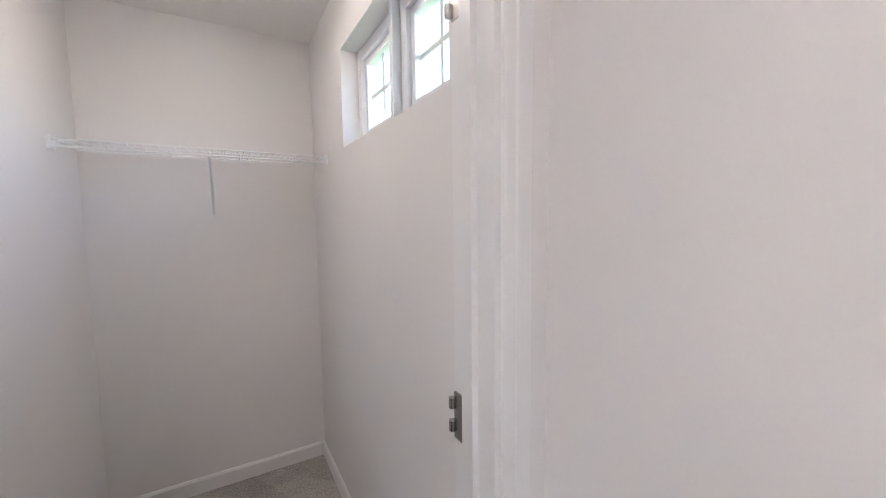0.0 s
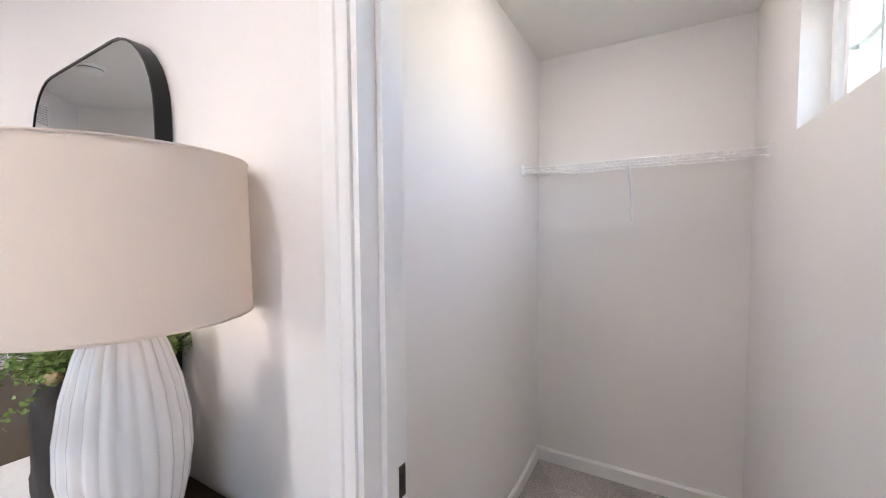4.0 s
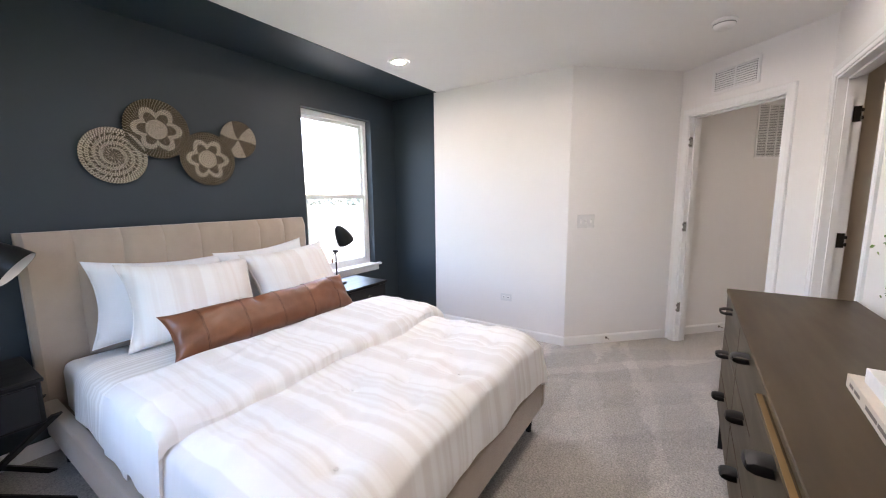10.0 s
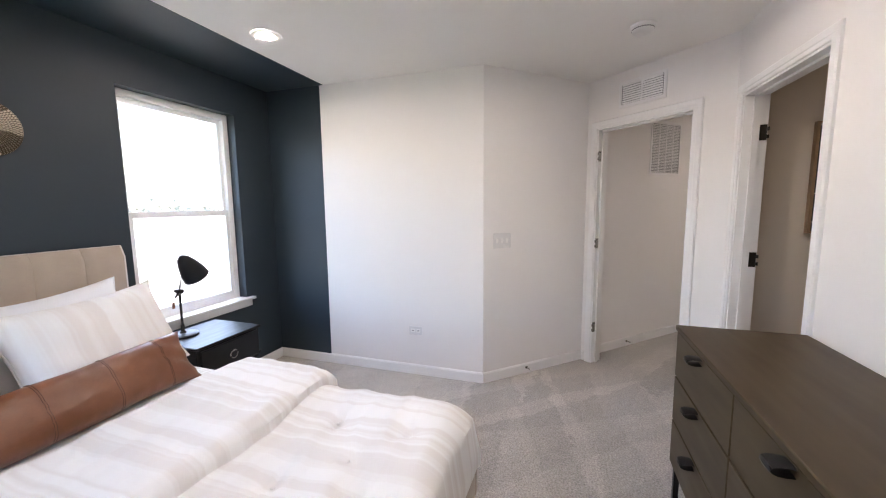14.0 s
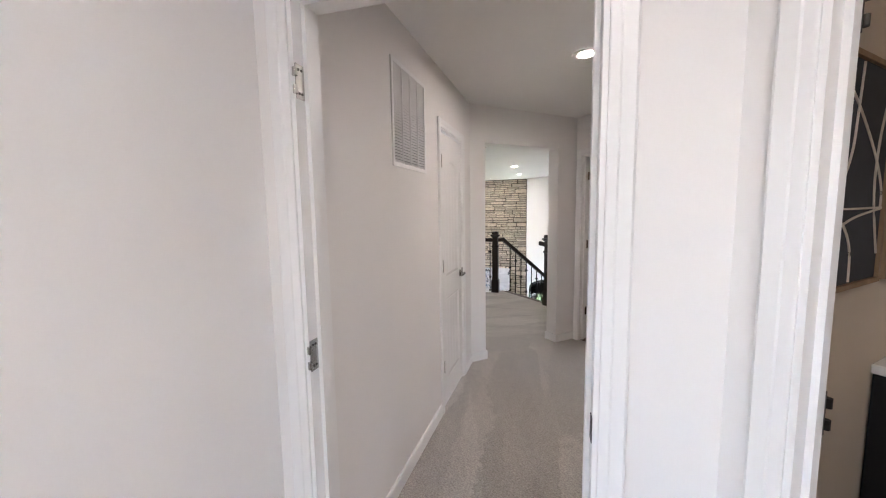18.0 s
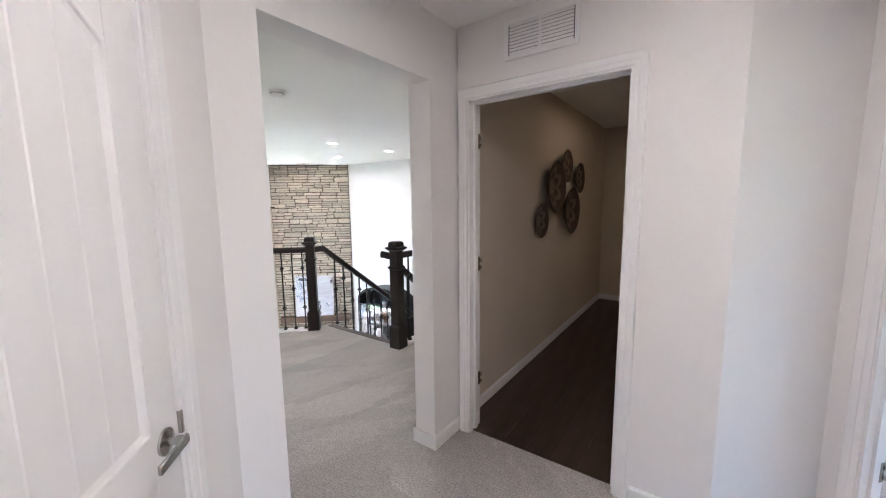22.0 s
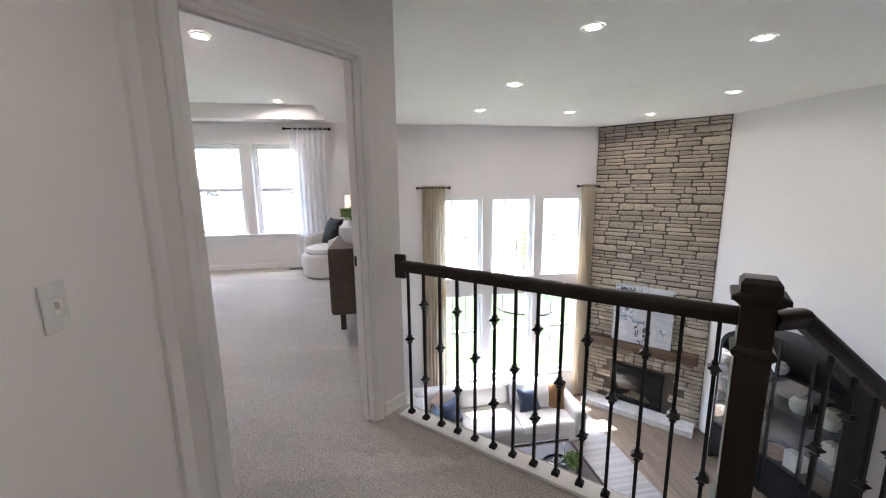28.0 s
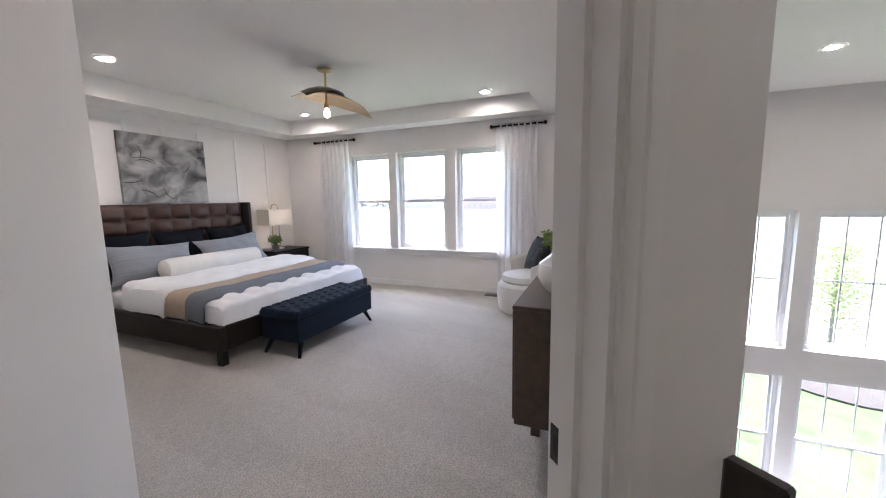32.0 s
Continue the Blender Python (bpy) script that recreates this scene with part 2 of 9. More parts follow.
def canvas(name, stops, scale, stretch=(1, 1, 1), distort=1.5, detail=6, seed=0.0, rough=0.75):
    """Brushed abstract paint in several tones."""
    m, nt, b = shader(name)
    n = nt.nodes
    tc, mp, no, cr = n.new("ShaderNodeTexCoord"), n.new("ShaderNodeMapping"), n.new("ShaderNodeTexNoise"), n.new("ShaderNodeValToRGB")
    mp.inputs["Scale"].default_value = stretch
    mp.inputs["Location"].default_value = (seed, seed * 0.7, seed * 1.3)
    no.inputs["Scale"].default_value, no.inputs["Detail"].default_value, no.inputs["Distortion"].default_value = scale, detail, distort
    link(nt, tc.outputs["Object"], mp.inputs[0]); link(nt, mp.outputs[0], no.inputs["Vector"]); link(nt, no.outputs["Fac"], cr.inputs[0])
    el = cr.color_ramp.elements
    while len(el) < len(stops):
        el.new(0.5)
    for e, (p, c) in zip(el, stops):
        e.position, e.color = p, (*c, 1)
    link(nt, cr.outputs[0], b.inputs["Base Color"])
    b.inputs["Roughness"].default_value = rough
    bp = n.new("ShaderNodeBump")
    bp.inputs["Strength"].default_value, bp.inputs["Distance"].default_value = 0.3, 0.003
    link(nt, no.outputs["Fac"], bp.inputs["Height"]); link(nt, bp.outputs[0], b.inputs["Normal"])
    return m


PAINT = surface("wall_paint", (0.82, 0.80, 0.786), 0.65, other=(0.785, 0.765, 0.75), mix=0.5, scale=1.3, fine=220, grain=0.015, bump=0.06, bscale=420, depth=0.0008)
CEILING = surface("ceiling_paint", (0.85, 0.838, 0.81), 0.8, mix=0.2, scale=1.1, fine=200, grain=0.015, bump=0.08, bscale=300, depth=0.001)
DARK = surface("charcoal_blue_paint", (0.022, 0.034, 0.046), 0.55, other=(0.027, 0.041, 0.054), mix=0.6, scale=1.2, fine=250, grain=0.03, bump=0.06, bscale=400, depth=0.0008)
TRIM = surface("white_trim_paint", (0.84, 0.835, 0.83), 0.38, other=(0.80, 0.79, 0.78), mix=0.4, scale=3, fine=90, grain=0.012, bump=0.04, bscale=150, depth=0.0006)
VINYL = surface("white_vinyl", (0.85, 0.86, 0.87), 0.35, mix=0.1, scale=4, grain=0.01, bump=0.0)
PLATE = surface("plate_plastic", (0.755, 0.75, 0.745), 0.25, mix=0.05, grain=0.01, bump=0.0)
PLASTIC = surface("white_plastic", (0.82, 0.81, 0.79), 0.35, mix=0.1, grain=0.01, bump=0.0)
CARPET = carpet_mat()
PANE = pane_mat()
CABINET_GLASS = pane_mat("cabinet_glass", 0.10, 0.85, 2.2)
STEEL = surface("satin_nickel", (0.44, 0.43, 0.41), 0.22, 1.0, mix=0.2, scale=30, grain=0.05, bump=0.05, bscale=300, depth=0.0003)
BRONZE = surface("dark_bronze", (0.05, 0.045, 0.04), 0.35, 0.8, mix=0.3, grain=0.05, bump=0.03)
BLACK = surface("matt_black_metal", (0.009, 0.009, 0.010), 0.38, 0.1, mix=0.3, scale=12, grain=0.06, bump=0.05, bscale=200, depth=0.0004, spec=0.28)
IRON = surface("black_wrought_iron", (0.012, 0.012, 0.012), 0.42, 0.5, mix=0.3, scale=20, grain=0.08, bump=0.1, bscale=120, depth=0.0006)
BRASS = surface("brushed_brass", (0.55, 0.42, 0.24), 0.32, 1.0, mix=0.3, scale=15, grain=0.05, bump=0.04, bscale=300, depth=0.0003)
ESPRESSO = surface("espresso_stained_wood", (0.014, 0.0088, 0.0066), 0.42, spec=0.32, other=(0.023, 0.015, 0.011), mix=0.7, scale=4, stretch=(6, 6, 0.7), fine=40, grain=0.18, bump=0.12, bscale=60, depth=0.0008, coat=0.06)
DARKWOOD = surface("dark_walnut", (0.05, 0.032, 0.022), 0.42, other=(0.085, 0.055, 0.038), mix=0.8, scale=3.5, stretch=(0.7, 7, 7), fine=45, grain=0.15, bump=0.1, bscale=60, depth=0.0006)
UMBER = surface("brown_stained_wood", (0.060, 0.040, 0.019), 0.46, spec=0.3, other=(0.038, 0.025, 0.012), mix=0.8, scale=2.5, stretch=(0.8, 5, 5), fine=40, grain=0.10, bump=0.08, bscale=55, depth=0.0006)
MIRROR = shader("mirror_silver")[0]
_b = MIRROR.node_tree.nodes["Principled BSDF"]
_b.inputs["Base Color"].default_value, _b.inputs["Metallic"].default_value, _b.inputs["Roughness"].default_value = (0.86, 0.87, 0.86, 1), 1.0, 0.0
NAVYPAINT = surface("deep_blue_paint", (0.035, 0.065, 0.11), 0.6, mix=0.5, scale=1.3, fine=220, grain=0.02, bump=0.06, bscale=420, depth=0.0008)
# Tan tint puts the dim warm light of these rooms into the wall colour.
DIMWARMPAINT = surface("dim_warm_wall_paint", (0.66, 0.585, 0.49), 0.65, mix=0.5, scale=1.3, fine=220, grain=0.015, bump=0.06, bscale=420, depth=0.0008)
LENS_SOFT = glow("downlight_lens_soft", (1.0, 0.88, 0.76), CAN_GLOW * 0.8)
LENS_FILL_LOW = glow("downlight_lens_fill_low", (1.0, 0.88, 0.76), CAN_GLOW * 0.4)
LENS_FILL_HIGH = glow("downlight_lens_fill_high", (1.0, 0.90, 0.80), CAN_GLOW * 1.5)
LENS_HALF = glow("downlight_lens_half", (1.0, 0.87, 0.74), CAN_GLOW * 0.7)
LENS_HALL = glow("downlight_lens_hall", (1.0, 0.86, 0.73), CAN_GLOW * 0.72)
LENS_GREAT = glow("downlight_lens_great", (1.0, 0.88, 0.76), CAN_GLOW * 0.66)
LENS_LANDING = glow("downlight_lens_landing", (1.0, 0.84, 0.68), CAN_GLOW * 0.42)
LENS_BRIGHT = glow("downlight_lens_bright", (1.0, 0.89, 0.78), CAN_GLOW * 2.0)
LENS_POWDER = glow("downlight_lens_powder", (1.0, 0.72, 0.46), CAN_GLOW * 0.14)
LENS_FILL_DIM = glow("downlight_lens_fill_dim", (1.0, 0.72, 0.46), CAN_GLOW * 0.22)
LENS = glow("downlight_lens", (1.0, 0.87, 0.74), CAN_GLOW)
# ---- mesh helpers ----
def part(name, bm, material, parent=None, label="", smooth=40):
    """Links a bmesh as one mesh object, under a thing or a part where one is given."""
    me = bpy.data.meshes.new(name)
    bmesh.ops.recalc_face_normals(bm, faces=bm.faces[:])
    bm.to_mesh(me)
    bm.free()
    me.materials.append(material)
    if smooth and len(me.polygons):
        me.polygons.foreach_set("use_smooth", [True] * len(me.polygons))
        me.set_sharp_from_angle(angle=radians(smooth))
    ob = new(name, me)
    if parent:
        ob.parent = parent
    if label:
        ob["label"] = label
    return ob


def thing(name, label, category, m=None, group="", kind=""):
    """An empty at the base of a thing that has parts."""
    ob = new(name)
    ob.empty_display_size = 0.1
    ob.matrix_world = m if m is not None else Matrix()
    return tagged(ob, label, category, group, kind)


def single(name, bm, material, label, category, m=None, group="", kind="", smooth=40):
    ob = part(name, bm, material, None, "", smooth)
    if m is not None:
        ob.matrix_world = m
    return tagged(ob, label, category, group, kind)


def box(x0, x1, y0, y1, z0, z1, bevel=0.0, seg=1, bm=None):
    b = bmesh.new()
    bmesh.ops.create_cube(b, size=1)
    for v in b.verts:
        v.co = Vector(((x0 + x1) / 2 + v.co.x * (x1 - x0), (y0 + y1) / 2 + v.co.y * (y1 - y0), (z0 + z1) / 2 + v.co.z * (z1 - z0)))
    if bevel:
        bmesh.ops.bevel(b, geom=b.edges[:], offset=bevel, segments=seg, affect="EDGES", profile=0.5)
    return merge(bm, b) if bm is not None else b


def merge(bm, other, m=None):
    """Adds other's geometry to bm."""
    if m is not None:
        bmesh.ops.transform(other, matrix=m, verts=other.verts[:])
    idx = {}
    for v in other.verts:
        idx[v] = bm.verts.new(v.co)
    for f in other.faces:
        try:
            bm.faces.new([idx[v] for v in f.verts])
        except ValueError:
            pass
    other.free()
    return bm


def lathe(profile, seg=24, bm=None, centre=(0, 0, 0), ripple=None, caps=True):
    """Turns (radius, height) points about the z axis. ripple(angle, height) scales the radius."""
    b = bm if bm is not None else bmesh.new()
    rings = []
    for r, z in profile:
        ring = []
        for i in range(seg):
            a = 2 * math.pi * i / seg
            k = r * (ripple(a, z) if ripple else 1)
            ring.append(b.verts.new((centre[0] + k * math.cos(a), centre[1] + k * math.sin(a), centre[2] + z)))
        rings.append(ring)
    for p, q in zip(rings, rings[1:]):
        for i in range(seg):
            j = (i + 1) % seg
            b.faces.new((p[i], p[j], q[j], q[i]))
    if caps:
        b.faces.new(rings[0][::-1])
        b.faces.new(rings[-1])
    return b


def tube(points, r, seg=8, bm=None, taper=None, closed=False):
    """A round bar along points; taper: radius at each point."""
    b = bm if bm is not None else bmesh.new()
    pts = [Vector(p) for p in points]
    rings, n = [], len(pts)
    up = Vector((0, 0, 1))
    for i, p in enumerate(pts):
        a = pts[(i - 1) % n] if closed or i else p
        c = pts[(i + 1) % n] if closed or i < n - 1 else p
        d = (c - a).normalized()
        u = d.cross(up if abs(d.z) < 0.95 else Vector((1, 0, 0))).normalized()
        w = u.cross(d).normalized()
        rr = taper[i] if taper else r
        rings.append([b.verts.new(p + rr * (math.cos(2 * math.pi * k / seg) * u + math.sin(2 * math.pi * k / seg) * w)) for k in range(seg)])
    pairs = list(zip(rings, rings[1:])) + ([(rings[-1], rings[0])] if closed else [])
    for p, q in pairs:
        for i in range(seg):
            j = (i + 1) % seg
            b.faces.new((p[i], p[j], q[j], q[i]))
    if not closed:
        b.faces.new(rings[0][::-1])
        b.faces.new(rings[-1])
    return b


def prism(pts, z0, z1, bm=None):
    b = bm if bm is not None else bmesh.new()
    lo = [b.verts.new((x, y, z0)) for x, y in pts]
    hi = [b.verts.new((x, y, z1)) for x, y in pts]
    b.faces.new(lo[::-1])
    b.faces.new(hi)
    for i in range(len(pts)):
        j = (i + 1) % len(pts)
        b.faces.new((lo[i], lo[j], hi[j], hi[i]))
    return b


def puff(w, d, h, seg=14, corner=0.55, seed=0, wrinkle=0.012, pinch=0.75, tuck=0.085):
    """A stuffed cushion lying flat: rounded outline, thin edges, full middle, creases."""
    b = bmesh.new()
    top, bot = {}, {}
    for i in range(seg + 1):
        for j in range(seg + 1):
            u, v = 2 * i / seg - 1, 2 * j / seg - 1
            k = (1 - abs(u) ** 3.2) * (1 - abs(v) ** 3.2)
            lift = max(k, 0.0) ** pinch
            pull = 1 - tuck * (1 - abs(u) ** 2) * (abs(v) ** 4) - 0.0 * v
            pull2 = 1 - tuck * (1 - abs(v) ** 2) * (abs(u) ** 4)
            x, y = u * w / 2 * pull2, v * d / 2 * pull
            nz = noise.noise(Vector((u * 2.1 + seed, v * 2.1, seed * 1.7))) * wrinkle
            edge = i in (0, seg) or j in (0, seg)
            top[i, j] = b.verts.new((x, y, h / 2 * lift + nz * (0.3 + lift)))
            bot[i, j] = top[i, j] if edge else b.verts.new((x, y, -h / 2 * lift + nz * 0.5))
    for i in range(seg):
        for j in range(seg):
            b.faces.new((top[i, j], top[i + 1, j], top[i + 1, j + 1], top[i, j + 1]))
            f = [bot[i, j], bot[i, j + 1], bot[i + 1, j + 1], bot[i + 1, j]]
            try:
                b.faces.new(f)
            except ValueError:
                pass
    return b


# ---- walls ----
CEIL, FLOOR1 = 2.44, -3.05


class Wall:
    """A wall from p to q; its face is on the right of that way, its thickness on the left."""
    def __init__(self, name, p, q, t, z0, z1, holes=(), mat=None, label="", kind="structure"):
        self.p, self.q, self.t = Vector(p), Vector(q), t
        self.len = (self.q - self.p).length
        self.d = (self.q - self.p).normalized()
        self.n = Vector((self.d.y, -self.d.x))          # into the room
        self.holes = list(holes)
        self.z0, self.z1 = z0, z1
        ss = sorted({0.0, self.len, *[h[0] for h in holes], *[h[1] for h in holes]})
        zz = sorted({z0, z1, *[h[2] for h in holes], *[h[3] for h in holes]})
        solid = {}
        for i in range(len(ss) - 1):
            for k in range(len(zz) - 1):
                s, z = (ss[i] + ss[i + 1]) / 2, (zz[k] + zz[k + 1]) / 2
                solid[i, k] = not any(h[0] < s < h[1] and h[2] < z < h[3] for h in holes)
        b = bmesh.new()
        vs = {}

        def v(i, k, back):
            if (i, k, back) not in vs:
                vs[i, k, back] = b.verts.new(self.at(ss[i], -t if back else 0, zz[k]))
            return vs[i, k, back]
        for (i, k), on in solid.items():
            if not on:
                continue
            b.faces.new((v(i, k, 0), v(i + 1, k, 0), v(i + 1, k + 1, 0), v(i, k + 1, 0)))
            b.faces.new((v(i, k, 1), v(i, k + 1, 1), v(i + 1, k + 1, 1), v(i + 1, k, 1)))
            for di, dk, e in ((-1, 0, ((i, k), (i, k + 1))), (1, 0, ((i + 1, k), (i + 1, k + 1))), (0, -1, ((i, k), (i + 1, k))), (0, 1, ((i, k + 1), (i + 1, k + 1)))):
                if not solid.get((i + di, k + dk), False):
                    (a, c), (g, h) = e
                    b.faces.new((v(a, c, 0), v(g, h, 0), v(g, h, 1), v(a, c, 1)))
        self.ob = single(name, b, mat or PAINT, label or "painted drywall wall", "wall", kind=kind, smooth=0)

    def at(self, s, d, z):
        """s along the wall, d into the room."""
        v = self.p + self.d * s + self.n * d
        return Vector((v.x, v.y, z))

    def s(self, x, y):
        return (Vector((x, y)) - self.p).dot(self.d)

    def mount(self, s, z, d=0.0):
        """Pose on the face: x along the wall (backwards), y into the room, z up."""
        o = self.at(s, d, z)
        return Matrix(((-self.d.x, self.n.x, 0, o.x), (-self.d.y, self.n.y, 0, o.y), (0, 0, 1, o.z), (0, 0, 0, 1)))

    def mount_back(self, s, z, d=0.0):
        o = self.at(s, -self.t - d, z)
        return Matrix(((self.d.x, -self.n.x, 0, o.x), (self.d.y, -self.n.y, 0, o.y), (0, 0, 1, o.z), (0, 0, 0, 1)))


def baseboard(w, s0, s1, back=False, h=0.083, t=0.013, skip=0.064):
    """White skirting along a wall's foot, broken at its doorways."""
    cuts = sorted((a - skip, c + skip) for a, c, lo, hi in w.holes if lo < 0.05)
    runs, at = [], s0
    for a, c in cuts:
        if a > at + 0.01:
            runs.append((at, min(a, s1)))
        at = max(at, c)
    if at < s1 - 0.01:
        runs.append((at, s1))
    b = bmesh.new()
    for a, c in runs:
        prof = [(0, 0.0), (t, 0.0), (t, h - 0.012), (t * 0.5, h), (0, h)]
        for e in (a, c):
            pass
        rings = []
        for e in (a, c):
            rings.append([b.verts.new(w.at(e, (-w.t - y) if back else y, z + max(w.z0, FLOOR1) if w.z0 < -1 else z)) for y, z in prof])
        n = len(prof)
        for i in range(n):
            j = (i + 1) % n
            b.faces.new((rings[0][i], rings[0][j], rings[1][j], rings[1][i]))
        b.faces.new(rings[0])
        b.faces.new(rings[1])
    if not runs:
        b.free()
        return None
    return single("baseboard", b, TRIM, "white painted wooden baseboard along the wall", "baseboard", kind="structure", smooth=0)


def casing_mesh(w, h, side=1, y0=0.0):
    """Moulded door casing round a w wide, h high opening."""
    prof = [(0.006, 0), (0.006, 0.009), (0.012, 0.012), (0.026, 0.0125), (0.030, 0.0155), (0.048, 0.017), (0.056, 0.0175), (0.062, 0.012), (0.062, 0)]
    b = bmesh.new()
    rows = []
    for px, py in prof:
        y = y0 + side * py
        rows.append([b.verts.new((-w / 2 - px, y, 0)), b.verts.new((-w / 2 - px, y, h + px)), b.verts.new((w / 2 + px, y, h + px)), b.verts.new((w / 2 + px, y, 0))])
    for p, q in zip(rows, rows[1:]):
        for i in range(3):
            b.faces.new((p[i], p[i + 1], q[i + 1], q[i]))
    return b


def hinge(parent, x, z, y, turn, mat=None):
    """A butt hinge on the jamb: leaf with two screws, three knuckles."""
    s = turn
    b = box(x, x + s * 0.003, y, y - 0.034, z - 0.044, z + 0.044, 0)
    leaf = part("hinge", b, mat or STEEL, parent, "satin metal door hinge")
    kn = bmesh.new()
    for dz in (-0.024, 0.020):
        lathe([(0.0068, dz - 0.010), (0.0068, dz + 0.010)], 10, kn, (x + s * 0.004, y + 0.005, z))
    part("knuckle", kn, mat or STEEL, leaf)
    sc = bmesh.new()
    for dz in (-0.03, 0.03):
        for dy in (-0.012, -0.024):
            lathe([(0.0035, 0), (0.0035, 0.0012)], 8, sc, (0, 0, 0))
            bmesh.ops.transform(sc, matrix=Matrix.Translation((x + s * 0.003, y + dy, z + dz)) @ pose(0, 0, 0, 0, s * 90, 0), verts=sc.verts[-16:])
    part("screw", sc, BRONZE, leaf)


def door_frame(name, w, s0, s1, h, hinges=0, hinge_mat=None, strike=True, front=True, back=True, hinge_front=True, label="white painted door frame with moulded casing, its door taken off"):
    """Lined doorway: jambs, stop, casing on both faces, hinges of the absent door, strike plate. hinges: -1 or 1, the side in the mount's x."""
    width, t = s1 - s0, w.t
    o = thing(name, label, "door frame", w.mount((s0 + s1) / 2, 0.0), kind="structure")
    k = 0.018
    b = bmesh.new()
    box(-width / 2, -width / 2 + k, -t - 0.002, 0.002, 0, h - k, bm=b)
    box(width / 2 - k, width / 2, -t - 0.002, 0.002, 0, h - k, bm=b)
    box(-width / 2, width / 2, -t - 0.002, 0.002, h - k, h, bm=b)
    part("jamb", b, TRIM, o, smooth=0)
    b = bmesh.new()
    sy = (-0.052, -0.040) if hinge_front else (-t + 0.060, -t + 0.072)
    e = 0.012
    box(-width / 2 + k, -width / 2 + k + e, sy[0] - 0.02, sy[1], 0, h - k - e, bm=b)
    box(width / 2 - k - e, width / 2 - k, sy[0] - 0.02, sy[1], 0, h - k - e, bm=b)
    box(-width / 2 + k, width / 2 - k, sy[0] - 0.02, sy[1], h - k - e, h - k, bm=b)
    part("door_stop_strip", b, TRIM, o, smooth=0)
    if front:
        part("casing", casing_mesh(width - 2 * k + 0.012, h - k + 0.006), TRIM, o, smooth=25)
    if back:
        part("casing", casing_mesh(width - 2 * k + 0.012, h - k + 0.006, -1, -t), TRIM, o, smooth=25)
    if hinges:
        x = hinges * (width / 2 - k)
        for z in (1.82, 1.08, 0.33):
            if hinge_front:
                hinge(o, x, z, -0.001, -hinges, hinge_mat)
            else:
                lf = part("hinge", box(x, x - hinges * 0.003, -t, -t + 0.034, z - 0.044, z + 0.044), hinge_mat or STEEL, o, "metal door hinge")
                kn = bmesh.new()
                for dz in (-0.024, 0.020):
                    lathe([(0.0068, dz - 0.010), (0.0068, dz + 0.010)], 10, kn, (x - hinges * 0.004, -t - 0.005, z))
                part("knuckle", kn, hinge_mat or STEEL, lf)
        if strike:
            xs = -hinges * (width / 2 - k)
            ym = -0.02 if hinge_front else -t + 0.02
            pl = part("strike_plate", box(xs, xs + hinges * 0.002, ym - 0.014, ym + 0.014, 0.94, 1.0), hinge_mat or BRONZE, o, "metal strike plate")
            # Black patch on the plate stands for the shade inside the latch opening.
            part("latch_hole_shade", box(xs + hinges * 0.002, xs + hinges * 0.0026, ym - 0.006, ym + 0.006, 0.955, 0.985), BLACK, pl)
    return o


def window(name, w, s0, s1, z0, z1, sill=True, rail=0.5, grille=(), depth=0.09, label="white vinyl single-hung window", fixed=False, sillmat=None):
    """A window unit set into a wall's opening: frame, sashes, panes, muntins, stool and apron."""
    width, hgt = s1 - s0, z1 - z0
    o = thing(name, label, "window", w.mount((s0 + s1) / 2, z0), kind="structure")
    f = 0.045

    def ring(x0, x1, za, zb, y0, y1, t):
        b = bmesh.new()
        box(x0, x0 + t, y0, y1, za, zb, bm=b)
        box(x1 - t, x1, y0, y1, za, zb, bm=b)
        box(x0 + t, x1 - t, y0, y1, za, za + t, bm=b)
        box(x0 + t, x1 - t, y0, y1, zb - t, zb, bm=b)
        return b
    yb = -w.t + 0.015
    part("window_frame", ring(-width / 2 + 0.001, width / 2 - 0.001, 0.001, hgt - 0.001, yb, yb + 0.07, f), VINYL, o, smooth=0)
    spans = [(f - 0.01, hgt - f + 0.01, yb + 0.035)] if fixed else [(f - 0.01, hgt * rail + 0.018, yb + 0.045), (hgt * rail - 0.018, hgt - f + 0.01, yb + 0.02)]
    for za, zb, y in spans:
        sash = part("sash", ring(-width / 2 + f - 0.008, width / 2 - f + 0.008, za, zb, y - 0.018, y + 0.018, 0.038), VINYL, o, smooth=0)
        g = part("pane", box(-width / 2 + f + 0.02, width / 2 - f - 0.02, y - 0.003, y + 0.003, za + 0.03, zb - 0.03), PANE, sash, smooth=0)
        g.visible_shadow = False
        for gx, gz in grille:
            b = bmesh.new()
            for i in range(1, gx):
                x = -width / 2 + f + (width - 2 * f) * i / gx
                box(x - 0.008, x + 0.008, y - 0.006, y + 0.001, za + 0.03, zb - 0.03, bm=b)
            for i in range(1, gz):
                z = za + (zb - za) * i / gz
                box(-width / 2 + f, width / 2 - f, y - 0.0055, y + 0.0005, z - 0.008, z + 0.008, bm=b)
            part("muntin", b, VINYL, sash, smooth=0)
    if sill:
        b = box(-width / 2 - 0.06, width / 2 + 0.06, 0.0, 0.045, -0.018, 0.004, 0.004)
        box(-width / 2 + 0.002, width / 2 - 0.002, yb + 0.06, 0.004, -0.012, 0.004, bm=b)
        part("window_sill", b, TRIM, o, smooth=0)
        part("apron", box(-width / 2 - 0.045, width / 2 + 0.045, 0.0, 0.014, -0.075, -0.018, 0.003), TRIM, o, smooth=0)
    return o


# ---- the house: walls, room by room ----
H = 2.05
